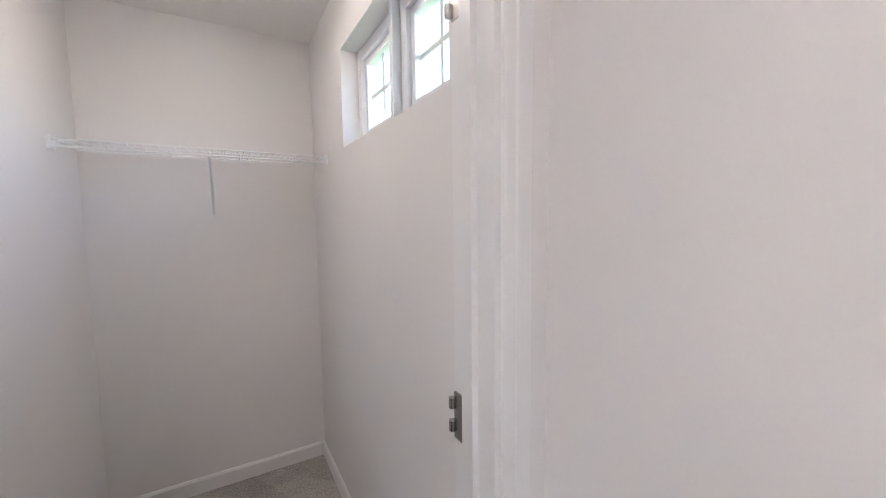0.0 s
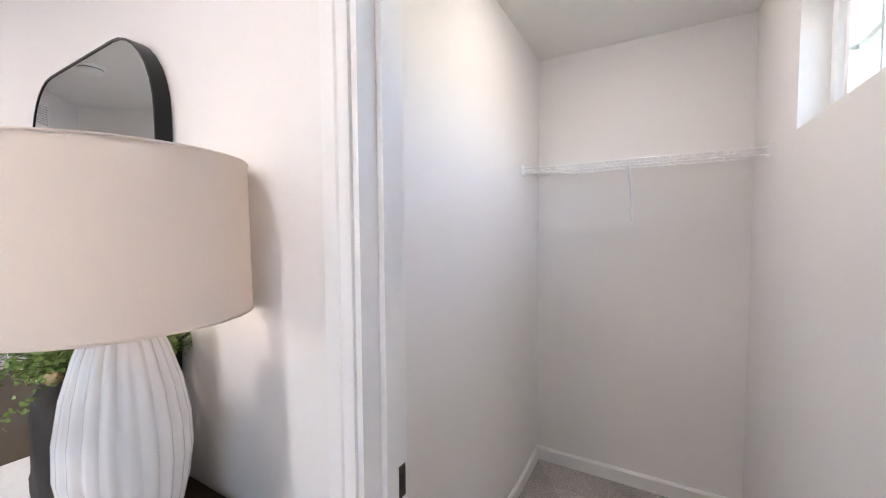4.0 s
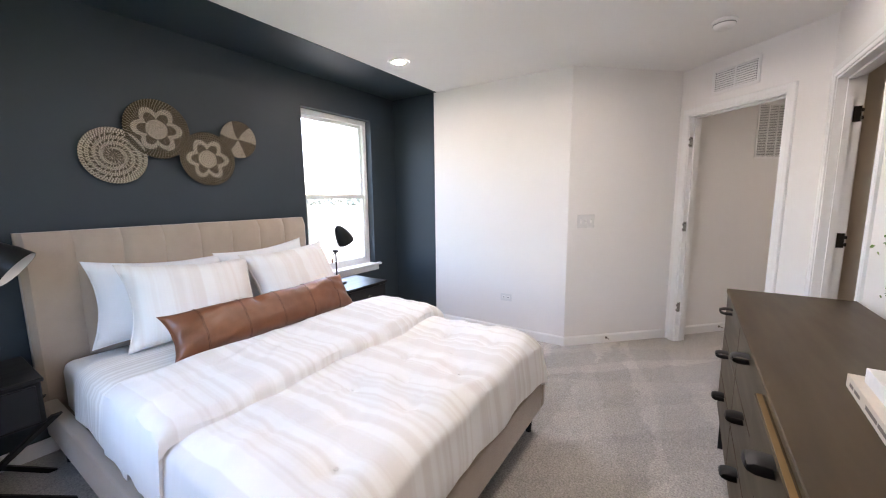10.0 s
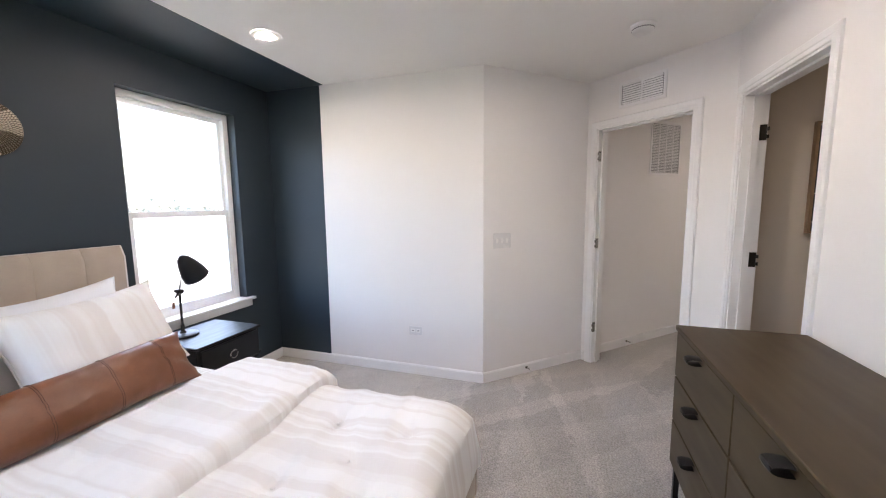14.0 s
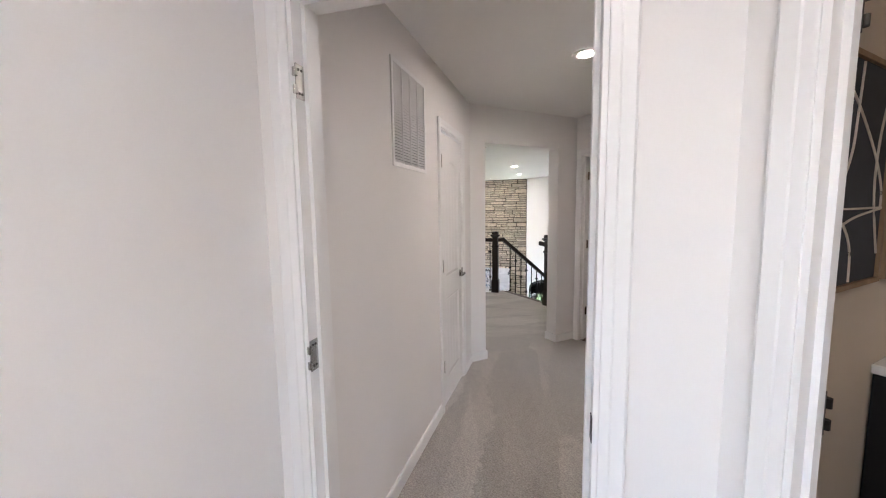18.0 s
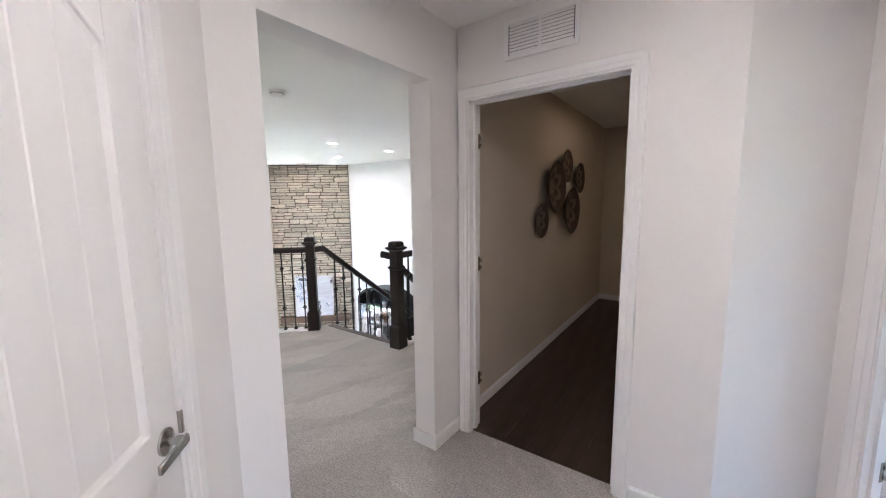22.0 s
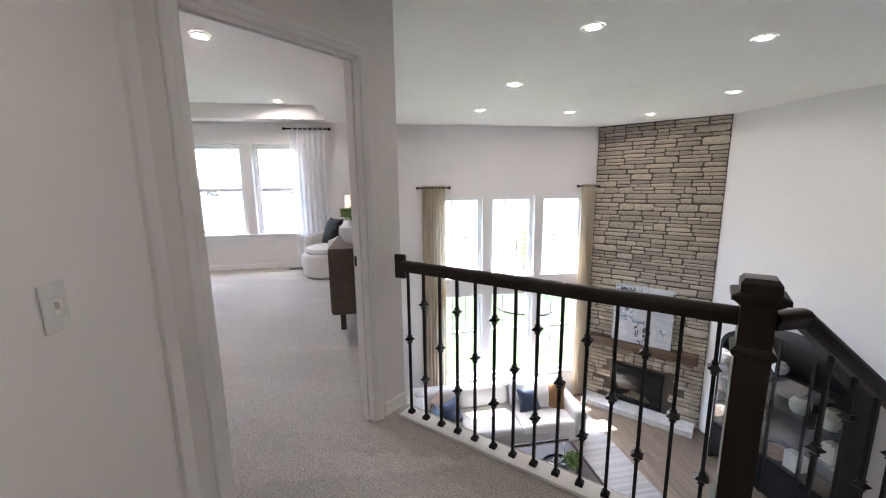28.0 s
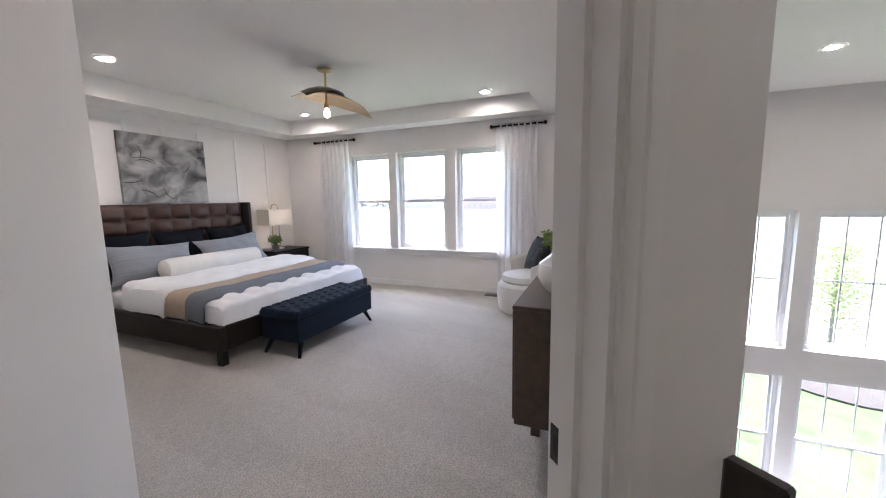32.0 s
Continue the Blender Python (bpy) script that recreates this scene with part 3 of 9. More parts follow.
# bedroom with the dark wall
w_south = Wall("wall_south", (0.92, -3.09), (-3.06, -3.09), 0.16, -0.3, CEIL, [(0.92 + 1.68, 0.92 + 2.525, 0.66, 2.16)], DARK, "wall painted matt charcoal blue behind the bed")
w_west = Wall("wall_west", (-2.90, -3.25), (-2.90, -1.127), 0.16, -0.3, CEIL)
w_angle = Wall("wall_angle", (-2.90, -1.127), (-3.628, -0.362), 0.115, -0.3, CEIL)
w_door = Wall("wall_bedroom_door", (-3.628, -0.362), (-2.875, 0.44), 0.115, -0.3, CEIL, [(0.095, 0.868, -0.01, H)])
w_north = Wall("wall_north", (-2.875, 0.44), (0.755, 0.44), 0.115, -0.3, CEIL, [(0.10, 0.875, -0.01, H), (2.82, 3.535, -0.01, H)])
w_east = Wall("wall_east", (0.755, 2.43), (0.755, -3.25), 0.16, -0.3, CEIL, [(2.43 - 1.645, 2.43 - 0.75, 1.755, 2.17), (2.43 + 1.25, 2.43 + 2.10, 0.66, 2.16)])
# closet
w_closet_w = Wall("wall_closet_west", (-0.265, 0.555), (-0.265, 2.39), 0.115, -0.3, CEIL)
w_closet_n = Wall("wall_closet_north", (-0.38, 2.275), (0.755, 2.275), 0.155, -0.3, CEIL)
# bathroom
w_bath_w = Wall("wall_bath_west", (-2.925, 0.50), (-2.925, 2.40), 0.03, -0.3, CEIL, mat=DIMWARMPAINT)
w_bath_n = Wall("wall_bath_north", (-2.95, 2.40), (-0.38, 2.40), 0.115, -0.3, CEIL)
# hall
w_hall = Wall("wall_hall", (-3.685, -0.33), (-5.492, 1.447), 0.115, -0.3, CEIL, [(1.604, 2.214, -0.01, H)])
w_open = Wall("wall_opening", (-5.49, 1.30), (-5.49, 2.90), 0.145, -0.3, CEIL, [(0.315, 1.245, -0.01, 2.10)])
w_powder = Wall("wall_powder", (-5.48, 2.80), (-4.16, 2.76), 0.115, -0.3, CEIL, [(0.062, 0.938, -0.01, H)])
w_hall_angle = Wall("wall_hall_angle", (-4.16, 2.76), (-3.765, 3.13), 0.115, -0.3, CEIL)
w_hall_ne = Wall("wall_hall_northeast", (-3.765, 3.13), (-2.95, 2.315), 0.115, -0.3, CEIL, [(0.125, 0.91, -0.01, H)])
# powder room with the brown plank floor
w_pow_w = Wall("wall_powder_west", (-5.50, 2.905), (-5.50, 6.62), 0.11, -0.3, CEIL, mat=DIMWARMPAINT)
w_pow_n = Wall("wall_powder_north", (-5.61, 6.62), (-3.72, 6.62), 0.11, -0.3, CEIL, mat=DIMWARMPAINT)
w_pow_e = Wall("wall_powder_east", (-3.83, 6.73), (-3.83, 3.2), 0.11, -0.3, CEIL, mat=DIMWARMPAINT)
# second bedroom, glimpsed through its door
w_b3_w = Wall("wall_bedroom_two_west", (-3.57, 3.25), (-3.57, 6.06), 0.15, -0.3, CEIL)
w_b3_n = Wall("wall_bedroom_two_north", (-3.72, 6.06), (0.75, 6.06), 0.115, -0.3, CEIL, [(0.27, 1.05, -0.01, H)], mat=DIMWARMPAINT)
w_b3_e = Wall("wall_bedroom_two_east", (0.75, 6.2), (0.75, 2.43), 0.16, -0.3, CEIL, [(0.9, 2.6, 0.7, 2.15)])
w_b3_s = Wall("wall_bedroom_two_south", (0.755, 2.545), (-2.95, 2.545), 0.03, -0.3, CEIL)
w_b3b_n = Wall("wall_bath_two_north", (-3.72, 10.3), (-1.5, 10.3), 0.115, -0.3, CEIL, mat=DIMWARMPAINT)
w_b3b_w = Wall("wall_bath_two_west", (-3.60, 6.17), (-3.60, 10.4), 0.11, -0.3, CEIL, mat=DIMWARMPAINT)
w_b3b_e = Wall("wall_bath_two_east", (-1.6, 10.4), (-1.6, 6.17), 0.11, -0.3, CEIL)
# landing
w_loft_s = Wall("wall_landing_south", (-5.61, 1.448), (-8.36, 1.446), 0.115, -0.3, CEIL)
w_master = Wall("wall_main_door", (-8.36, 1.446), (-9.14, 2.33), 0.115, -0.3, CEIL, [(0.122, 0.938, -0.01, H)])
# great room, two storeys high
w_great_s = Wall("wall_great_south", (-9.14, 2.33), (-13.88, 2.33), 0.12, FLOOR1 - 0.2, CEIL)
GW = [(3.25, 4.13), (4.285, 5.165), (5.315, 6.20)]
w_great_w = Wall("wall_great_west", (-13.72, 2.21), (-13.72, 6.44), 0.18, FLOOR1 - 0.2, CEIL,
                 [(a - 2.21, c - 2.21, lo, hi) for a, c in GW for lo, hi in ((-0.395, 1.17), (-2.5, -0.715))])
w_stone = Wall("wall_fireplace", (-13.72, 6.42), (-12.22, 7.79), 0.16, FLOOR1 - 0.2, CEIL)
w_great_n = Wall("wall_great_north", (-12.22, 7.79), (-5.40, 7.79), 0.16, FLOOR1 - 0.2, CEIL, [(2.66, 3.45, FLOOR1, -0.70)])
w_under_e = Wall("wall_ground_east", (-4.5, 7.95), (-4.5, 2.2), 0.15, FLOOR1 - 0.2, -0.3)
w_under_s = Wall("wall_ground_south", (-4.4, 2.21), (-9.14, 2.21), 0.12, FLOOR1 - 0.2, -0.3)
w_pow_out = Wall("wall_landing_east", (-5.611, 7.8), (-5.611, 6.7), 0.11, -0.3, CEIL)
# dining room beyond
w_din_w = Wall("wall_dining_west", (-13.7, 7.95), (-13.7, 13.2), 0.16, FLOOR1 - 0.2, -0.4)
w_din_n = Wall("wall_dining_north", (-13.86, 12.9), (-6.2, 12.9), 0.16, FLOOR1 - 0.2, -0.4, mat=NAVYPAINT, label="dining room wall painted deep blue")
w_din_e = Wall("wall_dining_east", (-6.2, 13.36), (-6.2, 7.95), 0.16, FLOOR1 - 0.2, -0.4)
# main bedroom
MW = [(-1.71, -0.965), (-0.83, 0.005), (0.155, 0.90)]
w_main_w = Wall("wall_main_west", (-13.70, -3.16), (-13.70, 2.21), 0.18, -0.3, CEIL, [(a + 3.16, c + 3.16, 0.60, 2.09) for a, c in MW])
w_main_s = Wall("wall_main_south", (-8.24, -3.0), (-13.88, -3.0), 0.16, -0.3, CEIL)
w_entry = Wall("wall_main_entry", (-8.453, 1.396), (-9.075, 0.845), 0.10, -0.3, CEIL)
w_entry_s = Wall("wall_main_entry_south", (-8.98, 0.80), (-8.37, 0.80), 0.06, -0.3, CEIL)
w_main_e = Wall("wall_main_east", (-8.36, 1.446), (-8.36, -3.16), 0.115, -0.3, CEIL)

# ---- floors and ceilings ----
single("floor", prism([(-13.88, -3.25), (0.915, -3.25), (0.915, 10.5), (-5.5, 10.5), (-5.5, 7.79), (-6.68, 7.79), (-6.68, 3.665), (-7.93, 3.665), (-7.985, 3.50), (-9.11, 2.362), (-9.14, 2.21), (-13.88, 2.21)], -0.3, 0.0),
       CARPET, "upstairs floor covered in greige cut-pile carpet", "carpet", kind="structure", smooth=0)
TRAY = (-13.38, -9.35, -2.57, 1.41)
b = bmesh.new()
box(-9.0, 1.4, -3.7, 10.7, CEIL, CEIL + 0.26, bm=b)
box(-14.4, -9.0, TRAY[3], 8.6, CEIL, CEIL + 0.26, bm=b)
box(-14.4, -9.0, -3.7, TRAY[2], CEIL, CEIL + 0.26, bm=b)
box(-14.4, TRAY[0], TRAY[2], TRAY[3], CEIL, CEIL + 0.26, bm=b)
box(TRAY[1], -9.0, TRAY[2], TRAY[3], CEIL, CEIL + 0.26, bm=b)
single("ceiling", b, CEILING, "flat white painted drywall ceiling", "ceiling", kind="structure", smooth=0)
single("ceiling_tray", box(TRAY[0] - 0.1, TRAY[1] + 0.1, TRAY[2] - 0.1, TRAY[3] + 0.1, 2.66, 2.9), CEILING, "raised white tray ceiling over the main bedroom", "ceiling", kind="structure", smooth=0)
single("ceiling_dark_band", box(-2.899, 0.754, -3.089, -2.505, CEIL - 0.003, CEIL + 0.01), DARK, "charcoal blue band painted on the ceiling over the bed", "ceiling", kind="structure", smooth=0)
single("wall_dark_band", box(-2.905, -2.8965, -3.089, -2.54, 0.0, CEIL - 0.001), DARK, "charcoal blue band painted down the wall", "wall", kind="structure", smooth=0)
single("ceiling_dining", box(-13.9, -6.0, 7.95, 13.4, -0.4, -0.15), CEILING, "white ceiling over the dining room", "ceiling", kind="structure", smooth=0)
single("foundation", box(-13.9, -4.4, 2.2, 13.4, FLOOR1 - 0.25, FLOOR1 - 0.02), PAINT, "concrete slab under the ground floor", "slab", kind="structure", smooth=0)

# ---- doorways ----
door_frame("door_1", w_door, 0.095, 0.868, H, hinges=1)
door_frame("door_2", w_north, 0.10, 0.875, H, hinges=1, hinge_mat=BRONZE, hinge_front=False)
door_frame("door_3", w_north, 2.82, 3.535, H, hinges=-1, hinge_front=False)
door_frame("door_4", w_powder, 0.062, 0.938, H, hinges=1, hinge_front=False)
door_frame("door_5", w_hall_ne, 0.125, 0.91, H, hinges=1, hinge_front=False)
door_frame("door_6", w_master, 0.122, 0.938, H, hinges=1, hinge_front=False)
door_frame("door_8", w_b3_n, 0.27, 1.05, H)

# ---- windows ----
window("window_1", w_south, 0.92 + 1.68, 0.92 + 2.525, 0.66, 2.16, rail=0.48)
window("window_7", w_east, 2.43 + 1.25, 2.43 + 2.10, 0.66, 2.16, rail=0.48)
window("window_2", w_east, 2.43 - 1.645, 2.43 - 1.21, 1.755, 2.17, sill=False, fixed=True, grille=[(2, 2)], label="white vinyl clerestory window with muntins")
window("window_2", w_east, 2.43 - 1.185, 2.43 - 0.75, 1.755, 2.17, sill=False, fixed=True, grille=[(2, 2)], label="white vinyl clerestory window with muntins")
single("window_post", box(0.80, 0.915, 1.185, 1.21, 1.755, 2.17), VINYL, "white post between the two clerestory windows", "window post", kind="structure", smooth=0)
for a, c in GW:
    window("window_3", w_great_w, a - 2.21, c - 2.21, -0.395, 1.17, sill=False, fixed=True, grille=[(3, 2)], label="white vinyl picture window with thin muntins")
    window("window_4", w_great_w, a - 2.21, c - 2.21, -2.5, -0.715, sill=False, rail=0.55, grille=[(3, 1)], label="white vinyl single-hung window with thin muntins")
for a, c in MW:
    window("window_5", w_main_w, a + 3.16, c + 3.16, 0.60, 2.09, sill=False)
single("window_sill", box(-13.70, -13.655, -1.78, 0.97, 0.575, 0.60, 0.004), TRIM, "long white window stool under the three bedroom windows", "window sill", kind="structure", smooth=0)
single("window_apron", box(-13.70, -13.686, -1.76, 0.95, 0.50, 0.575, 0.003), TRIM, "white apron board below the window stool", "window apron", kind="structure", smooth=0)
window("window_6", w_b3_e, 0.9, 2.6, 0.7, 2.15)

# ---- baseboards ----
for w in (w_south, w_west, w_angle, w_north, w_east, w_closet_w, w_closet_n, w_bath_w, w_hall, w_powder, w_hall_angle, w_hall_ne, w_pow_w, w_pow_n, w_b3_w, w_b3_n, w_loft_s, w_master, w_entry, w_entry_s, w_main_w, w_main_s, w_main_e, w_b3b_n, w_door):
    baseboard(w, 0.0, w.len)
baseboard(w_open, 0.135, 1.5, skip=0.0)
baseboard(w_open, 0.15, w_open.len, back=True, skip=0.0)
baseboard(w_great_s, 0.0, 4.58, back=True)
for s in (0.315, 1.245):
    d = -0.013 if s < 1 else 0.013
    y = 1.30 + s
    single("baseboard", box(-5.648, -5.477, min(y, y - d), max(y, y - d), 0, 0.083), TRIM, "white baseboard returned round the opening's end", "baseboard", kind="structure", smooth=0)
# ---- outside ----
def ground_mat():
    m, nt, b = shader("field_and_lawn")
    n = nt.nodes
    tc, sep = n.new("ShaderNodeTexCoord"), n.new("ShaderNodeSeparateXYZ")
    link(nt, tc.outputs["Object"], sep.inputs[0])
    wob = n.new("ShaderNodeTexNoise"); wob.inputs["Scale"].default_value, wob.inputs["Detail"].default_value = 0.35, 4
    link(nt, tc.outputs["Object"], wob.inputs["Vector"])
    add = n.new("ShaderNodeMath"); add.operation = "MULTIPLY_ADD"; add.inputs[1].default_value = 4.0
    link(nt, wob.outputs["Fac"], add.inputs[0]); link(nt, sep.outputs[0], add.inputs[2])
    edge = n.new("ShaderNodeMapRange"); edge.inputs[1].default_value, edge.inputs[2].default_value = -21.2, -20.4
    link(nt, add.outputs[0], edge.inputs[0])
    lawn_y = n.new("ShaderNodeMapRange"); lawn_y.inputs[1].default_value, lawn_y.inputs[2].default_value = -6.0, -5.0
    link(nt, sep.outputs[1], lawn_y.inputs[0])
    both = n.new("ShaderNodeMath"); both.operation = "MULTIPLY"
    link(nt, edge.outputs[0], both.inputs[0]); link(nt, lawn_y.outputs[0], both.inputs[1])
    dirt = n.new("ShaderNodeTexNoise"); dirt.inputs["Scale"].default_value, dirt.inputs["Detail"].default_value = 0.12, 8
    link(nt, tc.outputs["Object"], dirt.inputs["Vector"])
    dr = n.new("ShaderNodeValToRGB")
    dr.color_ramp.elements[0].position, dr.color_ramp.elements[0].color = 0.38, (0.060, 0.052, 0.046, 1)
    dr.color_ramp.elements[1].position, dr.color_ramp.elements[1].color = 0.58, (0.155, 0.142, 0.128, 1)
    link(nt, dirt.outputs["Fac"], dr.inputs[0])
    gr = n.new("ShaderNodeTexNoise"); gr.inputs["Scale"].default_value, gr.inputs["Detail"].default_value = 2.2, 8
    link(nt, tc.outputs["Object"], gr.inputs["Vector"])
    gc = n.new("ShaderNodeValToRGB")
    gc.color_ramp.elements[0].position, gc.color_ramp.elements[0].color = 0.35, (0.030, 0.055, 0.013, 1)
    gc.color_ramp.elements[1].position, gc.color_ramp.elements[1].color = 0.65, (0.050, 0.082, 0.024, 1)
    link(nt, gr.outputs["Fac"], gc.inputs[0])
    mx = n.new("ShaderNodeMix"); mx.data_type = "RGBA"
    link(nt, both.outputs[0], mx.inputs[0]); link(nt, dr.outputs[0], mx.inputs[6]); link(nt, gc.outputs[0], mx.inputs[7])
    link(nt, mx.outputs[2], b.inputs["Base Color"])
    b.inputs["Roughness"].default_value = 0.95
    bp = n.new("ShaderNodeBump"); bp.inputs["Strength"].default_value, bp.inputs["Distance"].default_value = 0.6, 0.08
    link(nt, gr.outputs["Fac"], bp.inputs["Height"]); link(nt, bp.outputs[0], b.inputs["Normal"])
    return m


GZ = -3.3
b = bmesh.new()
bmesh.ops.create_grid(b, x_segments=60, y_segments=60, size=900)
for v in b.verts:
    far = min(1.0, max(0.0, (v.co.length - 40) / 200))
    v.co.z = GZ + far * 1.2 * noise.noise(v.co * 0.006)
single("ground", b, ground_mat(), "lawn that gives way to bare earth and open fields", "ground", kind="structure")
LEAF = sheer_mat("spring_leaves", (0.30, 0.34, 0.15), 0.0, 0.6)
BARK = surface("bark", (0.20, 0.17, 0.14), 0.9, mix=0.7, scale=12, grain=0.2, bump=0.5, bscale=40, depth=0.01)
# Far foliage, siding and brick are lightened: haze and glare put into colour.
FARWOOD = surface("hazed_foliage", (0.20, 0.21, 0.17), 0.9, mix=0.7, scale=0.3, grain=0.2, bump=0)
SIDING = surface("hazed_siding", (0.42, 0.36, 0.32), 0.8, mix=0.5, scale=0.2, bump=0)
BRICKRED = surface("hazed_brick", (0.42, 0.30, 0.25), 0.85, mix=0.5, scale=0.3, bump=0)
ROOF = surface("far_roof", (0.12, 0.11, 0.11), 0.9, mix=0.5, scale=0.4, bump=0)


def leaves(n, place, size, seed, flat=0.5):
    """n small folded leaves at the points that place(random) gives."""
    rnd = random.Random(seed)
    b = bmesh.new()
    for _ in range(n):
        p = Vector(place(rnd))
        m = Matrix.Translation(p) @ Euler((rnd.uniform(-1.3, 1.3), rnd.uniform(-1.3, 1.3), rnd.uniform(0, 6.28))).to_matrix().to_4x4()
        s = size * rnd.uniform(0.6, 1.3)
        pts = [(0, 0, 0), (s * 0.42, s * 0.5, s * 0.12), (0, s, 0), (-s * 0.42, s * 0.5, s * 0.12)]
        v = [b.verts.new(m @ Vector(q)) for q in pts]
        b.faces.new((v[0], v[1], v[2]))
        b.faces.new((v[0], v[2], v[3]))
    return b


def young_tree(x, y, h, seed, group="young trees"):
    """A slim young tree: tapered stem, rising limbs, loose pointed crown."""
    rnd = random.Random(seed)
    o = thing("tree", "slim young tree with loose light green leaves on the lawn", "tree", pose(x, y, GZ), group=group)
    b = tube([(0, 0, -0.1), (0.02, 0.0, h * 0.35), (-0.02, 0.03, h * 0.7), (0, 0, h * 0.98)], 0.05, 8, taper=[0.06, 0.045, 0.025, 0.006])
    tips = []
    for i in range(26):
        z = h * (0.16 + 0.74 * i / 26)
        a = i * 2.4 + rnd.uniform(-0.4, 0.4)
        l = h * 0.46 * (1 - 0.85 * (z / h)) * rnd.uniform(0.7, 1.25) + 0.1
        e = Vector((math.cos(a) * l, math.sin(a) * l, z + l * 0.6))
        mid = Vector((math.cos(a) * l * 0.55, math.sin(a) * l * 0.55, z + l * 0.22))
        tube([(0, 0, z), mid, e], 0.01, 5, b, taper=[0.014, 0.009, 0.003])
        tips += [(mid, l * 0.28), (e, l * 0.34), ((mid + e) / 2, l * 0.32), (mid * 0.5 + Vector((0, 0, z * 0.5)), l * 0.2)]
    part("trunk", b, BARK, o)

    def place(r):
        c, s = r.choice(tips)
        return c + Vector((r.gauss(0, s), r.gauss(0, s), r.gauss(0, s * 0.8)))
    part("crown", leaves(5400, place, 0.07, seed + 1), LEAF, o, smooth=0)
    return o


young_tree(-23.0, 8.7, 3.6, 5)
young_tree(-60.0, -3.0, 6.0, 8, "far trees")
single("planting_bed", lathe([(1.0, -0.08), (1.02, 0.05), (0.7, 0.10), (0.02, 0.12)], 24, ripple=lambda a, z: 1 + 0.08 * math.sin(3 * a)), surface("mulch", (0.040, 0.032, 0.028), 0.95, mix=0.8, scale=14, grain=0.3, bump=0.8, bscale=30, depth=0.03),
       "low round mulch bed in the lawn", "mulch bed", pose(-20.0, 7.6, GZ))


# Pale grey paints the haze over the far panes.
FARGLASS = surface("hazed_window_glass", (0.24, 0.26, 0.29), 0.3, bump=0)


def far_house(x, y, w, d, h, turn, mat, seed):
    o = thing("house", "far new two-storey house with a pitched roof", "house", pose(x, y, GZ - 0.2, 0, 0, turn), group="far houses")
    part("wall", box(-w / 2, w / 2, -d / 2, d / 2, 0, h), mat, o, smooth=0)
    b = bmesh.new()
    v = [b.verts.new(p) for p in ((-w / 2 - 0.4, -d / 2 - 0.4, h), (w / 2 + 0.4, -d / 2 - 0.4, h), (w / 2 + 0.4, d / 2 + 0.4, h), (-w / 2 - 0.4, d / 2 + 0.4, h), (-w / 2 + 1, 0, h + d * 0.35), (w / 2 - 1, 0, h + d * 0.35))]
    for f in ((0, 1, 5, 4), (1, 2, 5), (2, 3, 4, 5), (3, 0, 4), (3, 2, 1, 0)):
        b.faces.new([v[i] for i in f])
    part("roof", b, ROOF, o, smooth=0)
    n = max(2, int(w / 3.2))
    for k in range(n):
        for z in (1.0, 4.0):
            if z + 1.6 < h:
                cx = -w / 2 + w * (k + 0.5) / n
                part("window", box(cx - 0.55, cx + 0.55, -d / 2 - 0.06, d / 2 + 0.06, z, z + 1.5), FARGLASS, o, smooth=0)


for i, (x, y, w, t, mt) in enumerate([(-190, -52, 26, 80, BRICKRED), (-200, -20, 18, 95, SIDING), (-205, 25, 20, 85, SIDING), (-185, 60, 16, 100, SIDING), (-210, -95, 24, 80, SIDING), (-60, -230, 22, 10, SIDING), (20, -215, 18, -8, BRICKRED), (-120, -240, 26, 5, SIDING)]):
    far_house(x, y, w, 10, 6.2, t, mt, i)


def far_wood(rnd):
    k = rnd.randrange(220)
    own = random.Random(k)
    a, r, s = own.uniform(2.2, 5.4), own.uniform(230, 330), own.uniform(2.0, 4.5)
    return (math.cos(a) * r + rnd.gauss(0, s), math.sin(a) * r + rnd.gauss(0, s), GZ + abs(rnd.gauss(0, s * 0.8)))


single("far_woods", leaves(7000, far_wood, 2.4, 3), FARWOOD, "far line of hazy trees on the horizon", "trees", kind="stuff", smooth=0)
# ---- ceiling fittings ----
def downlight(x, y, z=CEIL, r=0.07, label="round white recessed ceiling downlight, lit", lens=None, lip=0.011):
    o = thing("downlight", label, "downlight", pose(x, y, z), group="recessed ceiling downlights")
    part("trim_ring", lathe([(r + 0.018, -0.0005), (r + 0.016, -lip * 0.64), (r + 0.004, -lip), (r - 0.014, -lip * 0.55), (r * 0.66, -0.003)], 28, caps=False), PLASTIC, o)
    part("lens", lathe([(r * 0.67, -0.003), (r * 0.60, -0.005)], 24), lens or LENS, o, "glowing warm white lens")
    return o


downlight(-1.98, -0.45, lens=LENS_SOFT)
downlight(-2.01, -2.26, lens=LENS_HALF)
downlight(-0.1, -0.45, lens=LENS_SOFT)
# Unseen lamp, added to warm the bathroom.
downlight(-1.7, 1.55, lens=LENS_FILL_DIM, label="unseen warm downlight added to light the bathroom")
downlight(-4.243, 1.54, lens=LENS_HALL)
downlight(-4.67, 4.82, lens=LENS_POWDER, label="round recessed downlight in the powder room, dimmed and warm")
# No fitting seen here: added to brighten the second bedroom.
downlight(-1.9, 4.2, lens=LENS_FILL_HIGH)
# Four unseen downlights, added so that the dining room is lit.
for x, y in [(-12.4, 9.4), (-10.4, 9.4), (-10.4, 11.6), (-12.4, 11.6)]:
    downlight(x, y, -0.40, lens=LENS_FILL_HIGH)
# Weak unseen lamp, added for light in the far bathroom.
downlight(-2.6, 8.4, lens=LENS_FILL_LOW)
downlight(-7.36, 2.36, lens=LENS_LANDING)
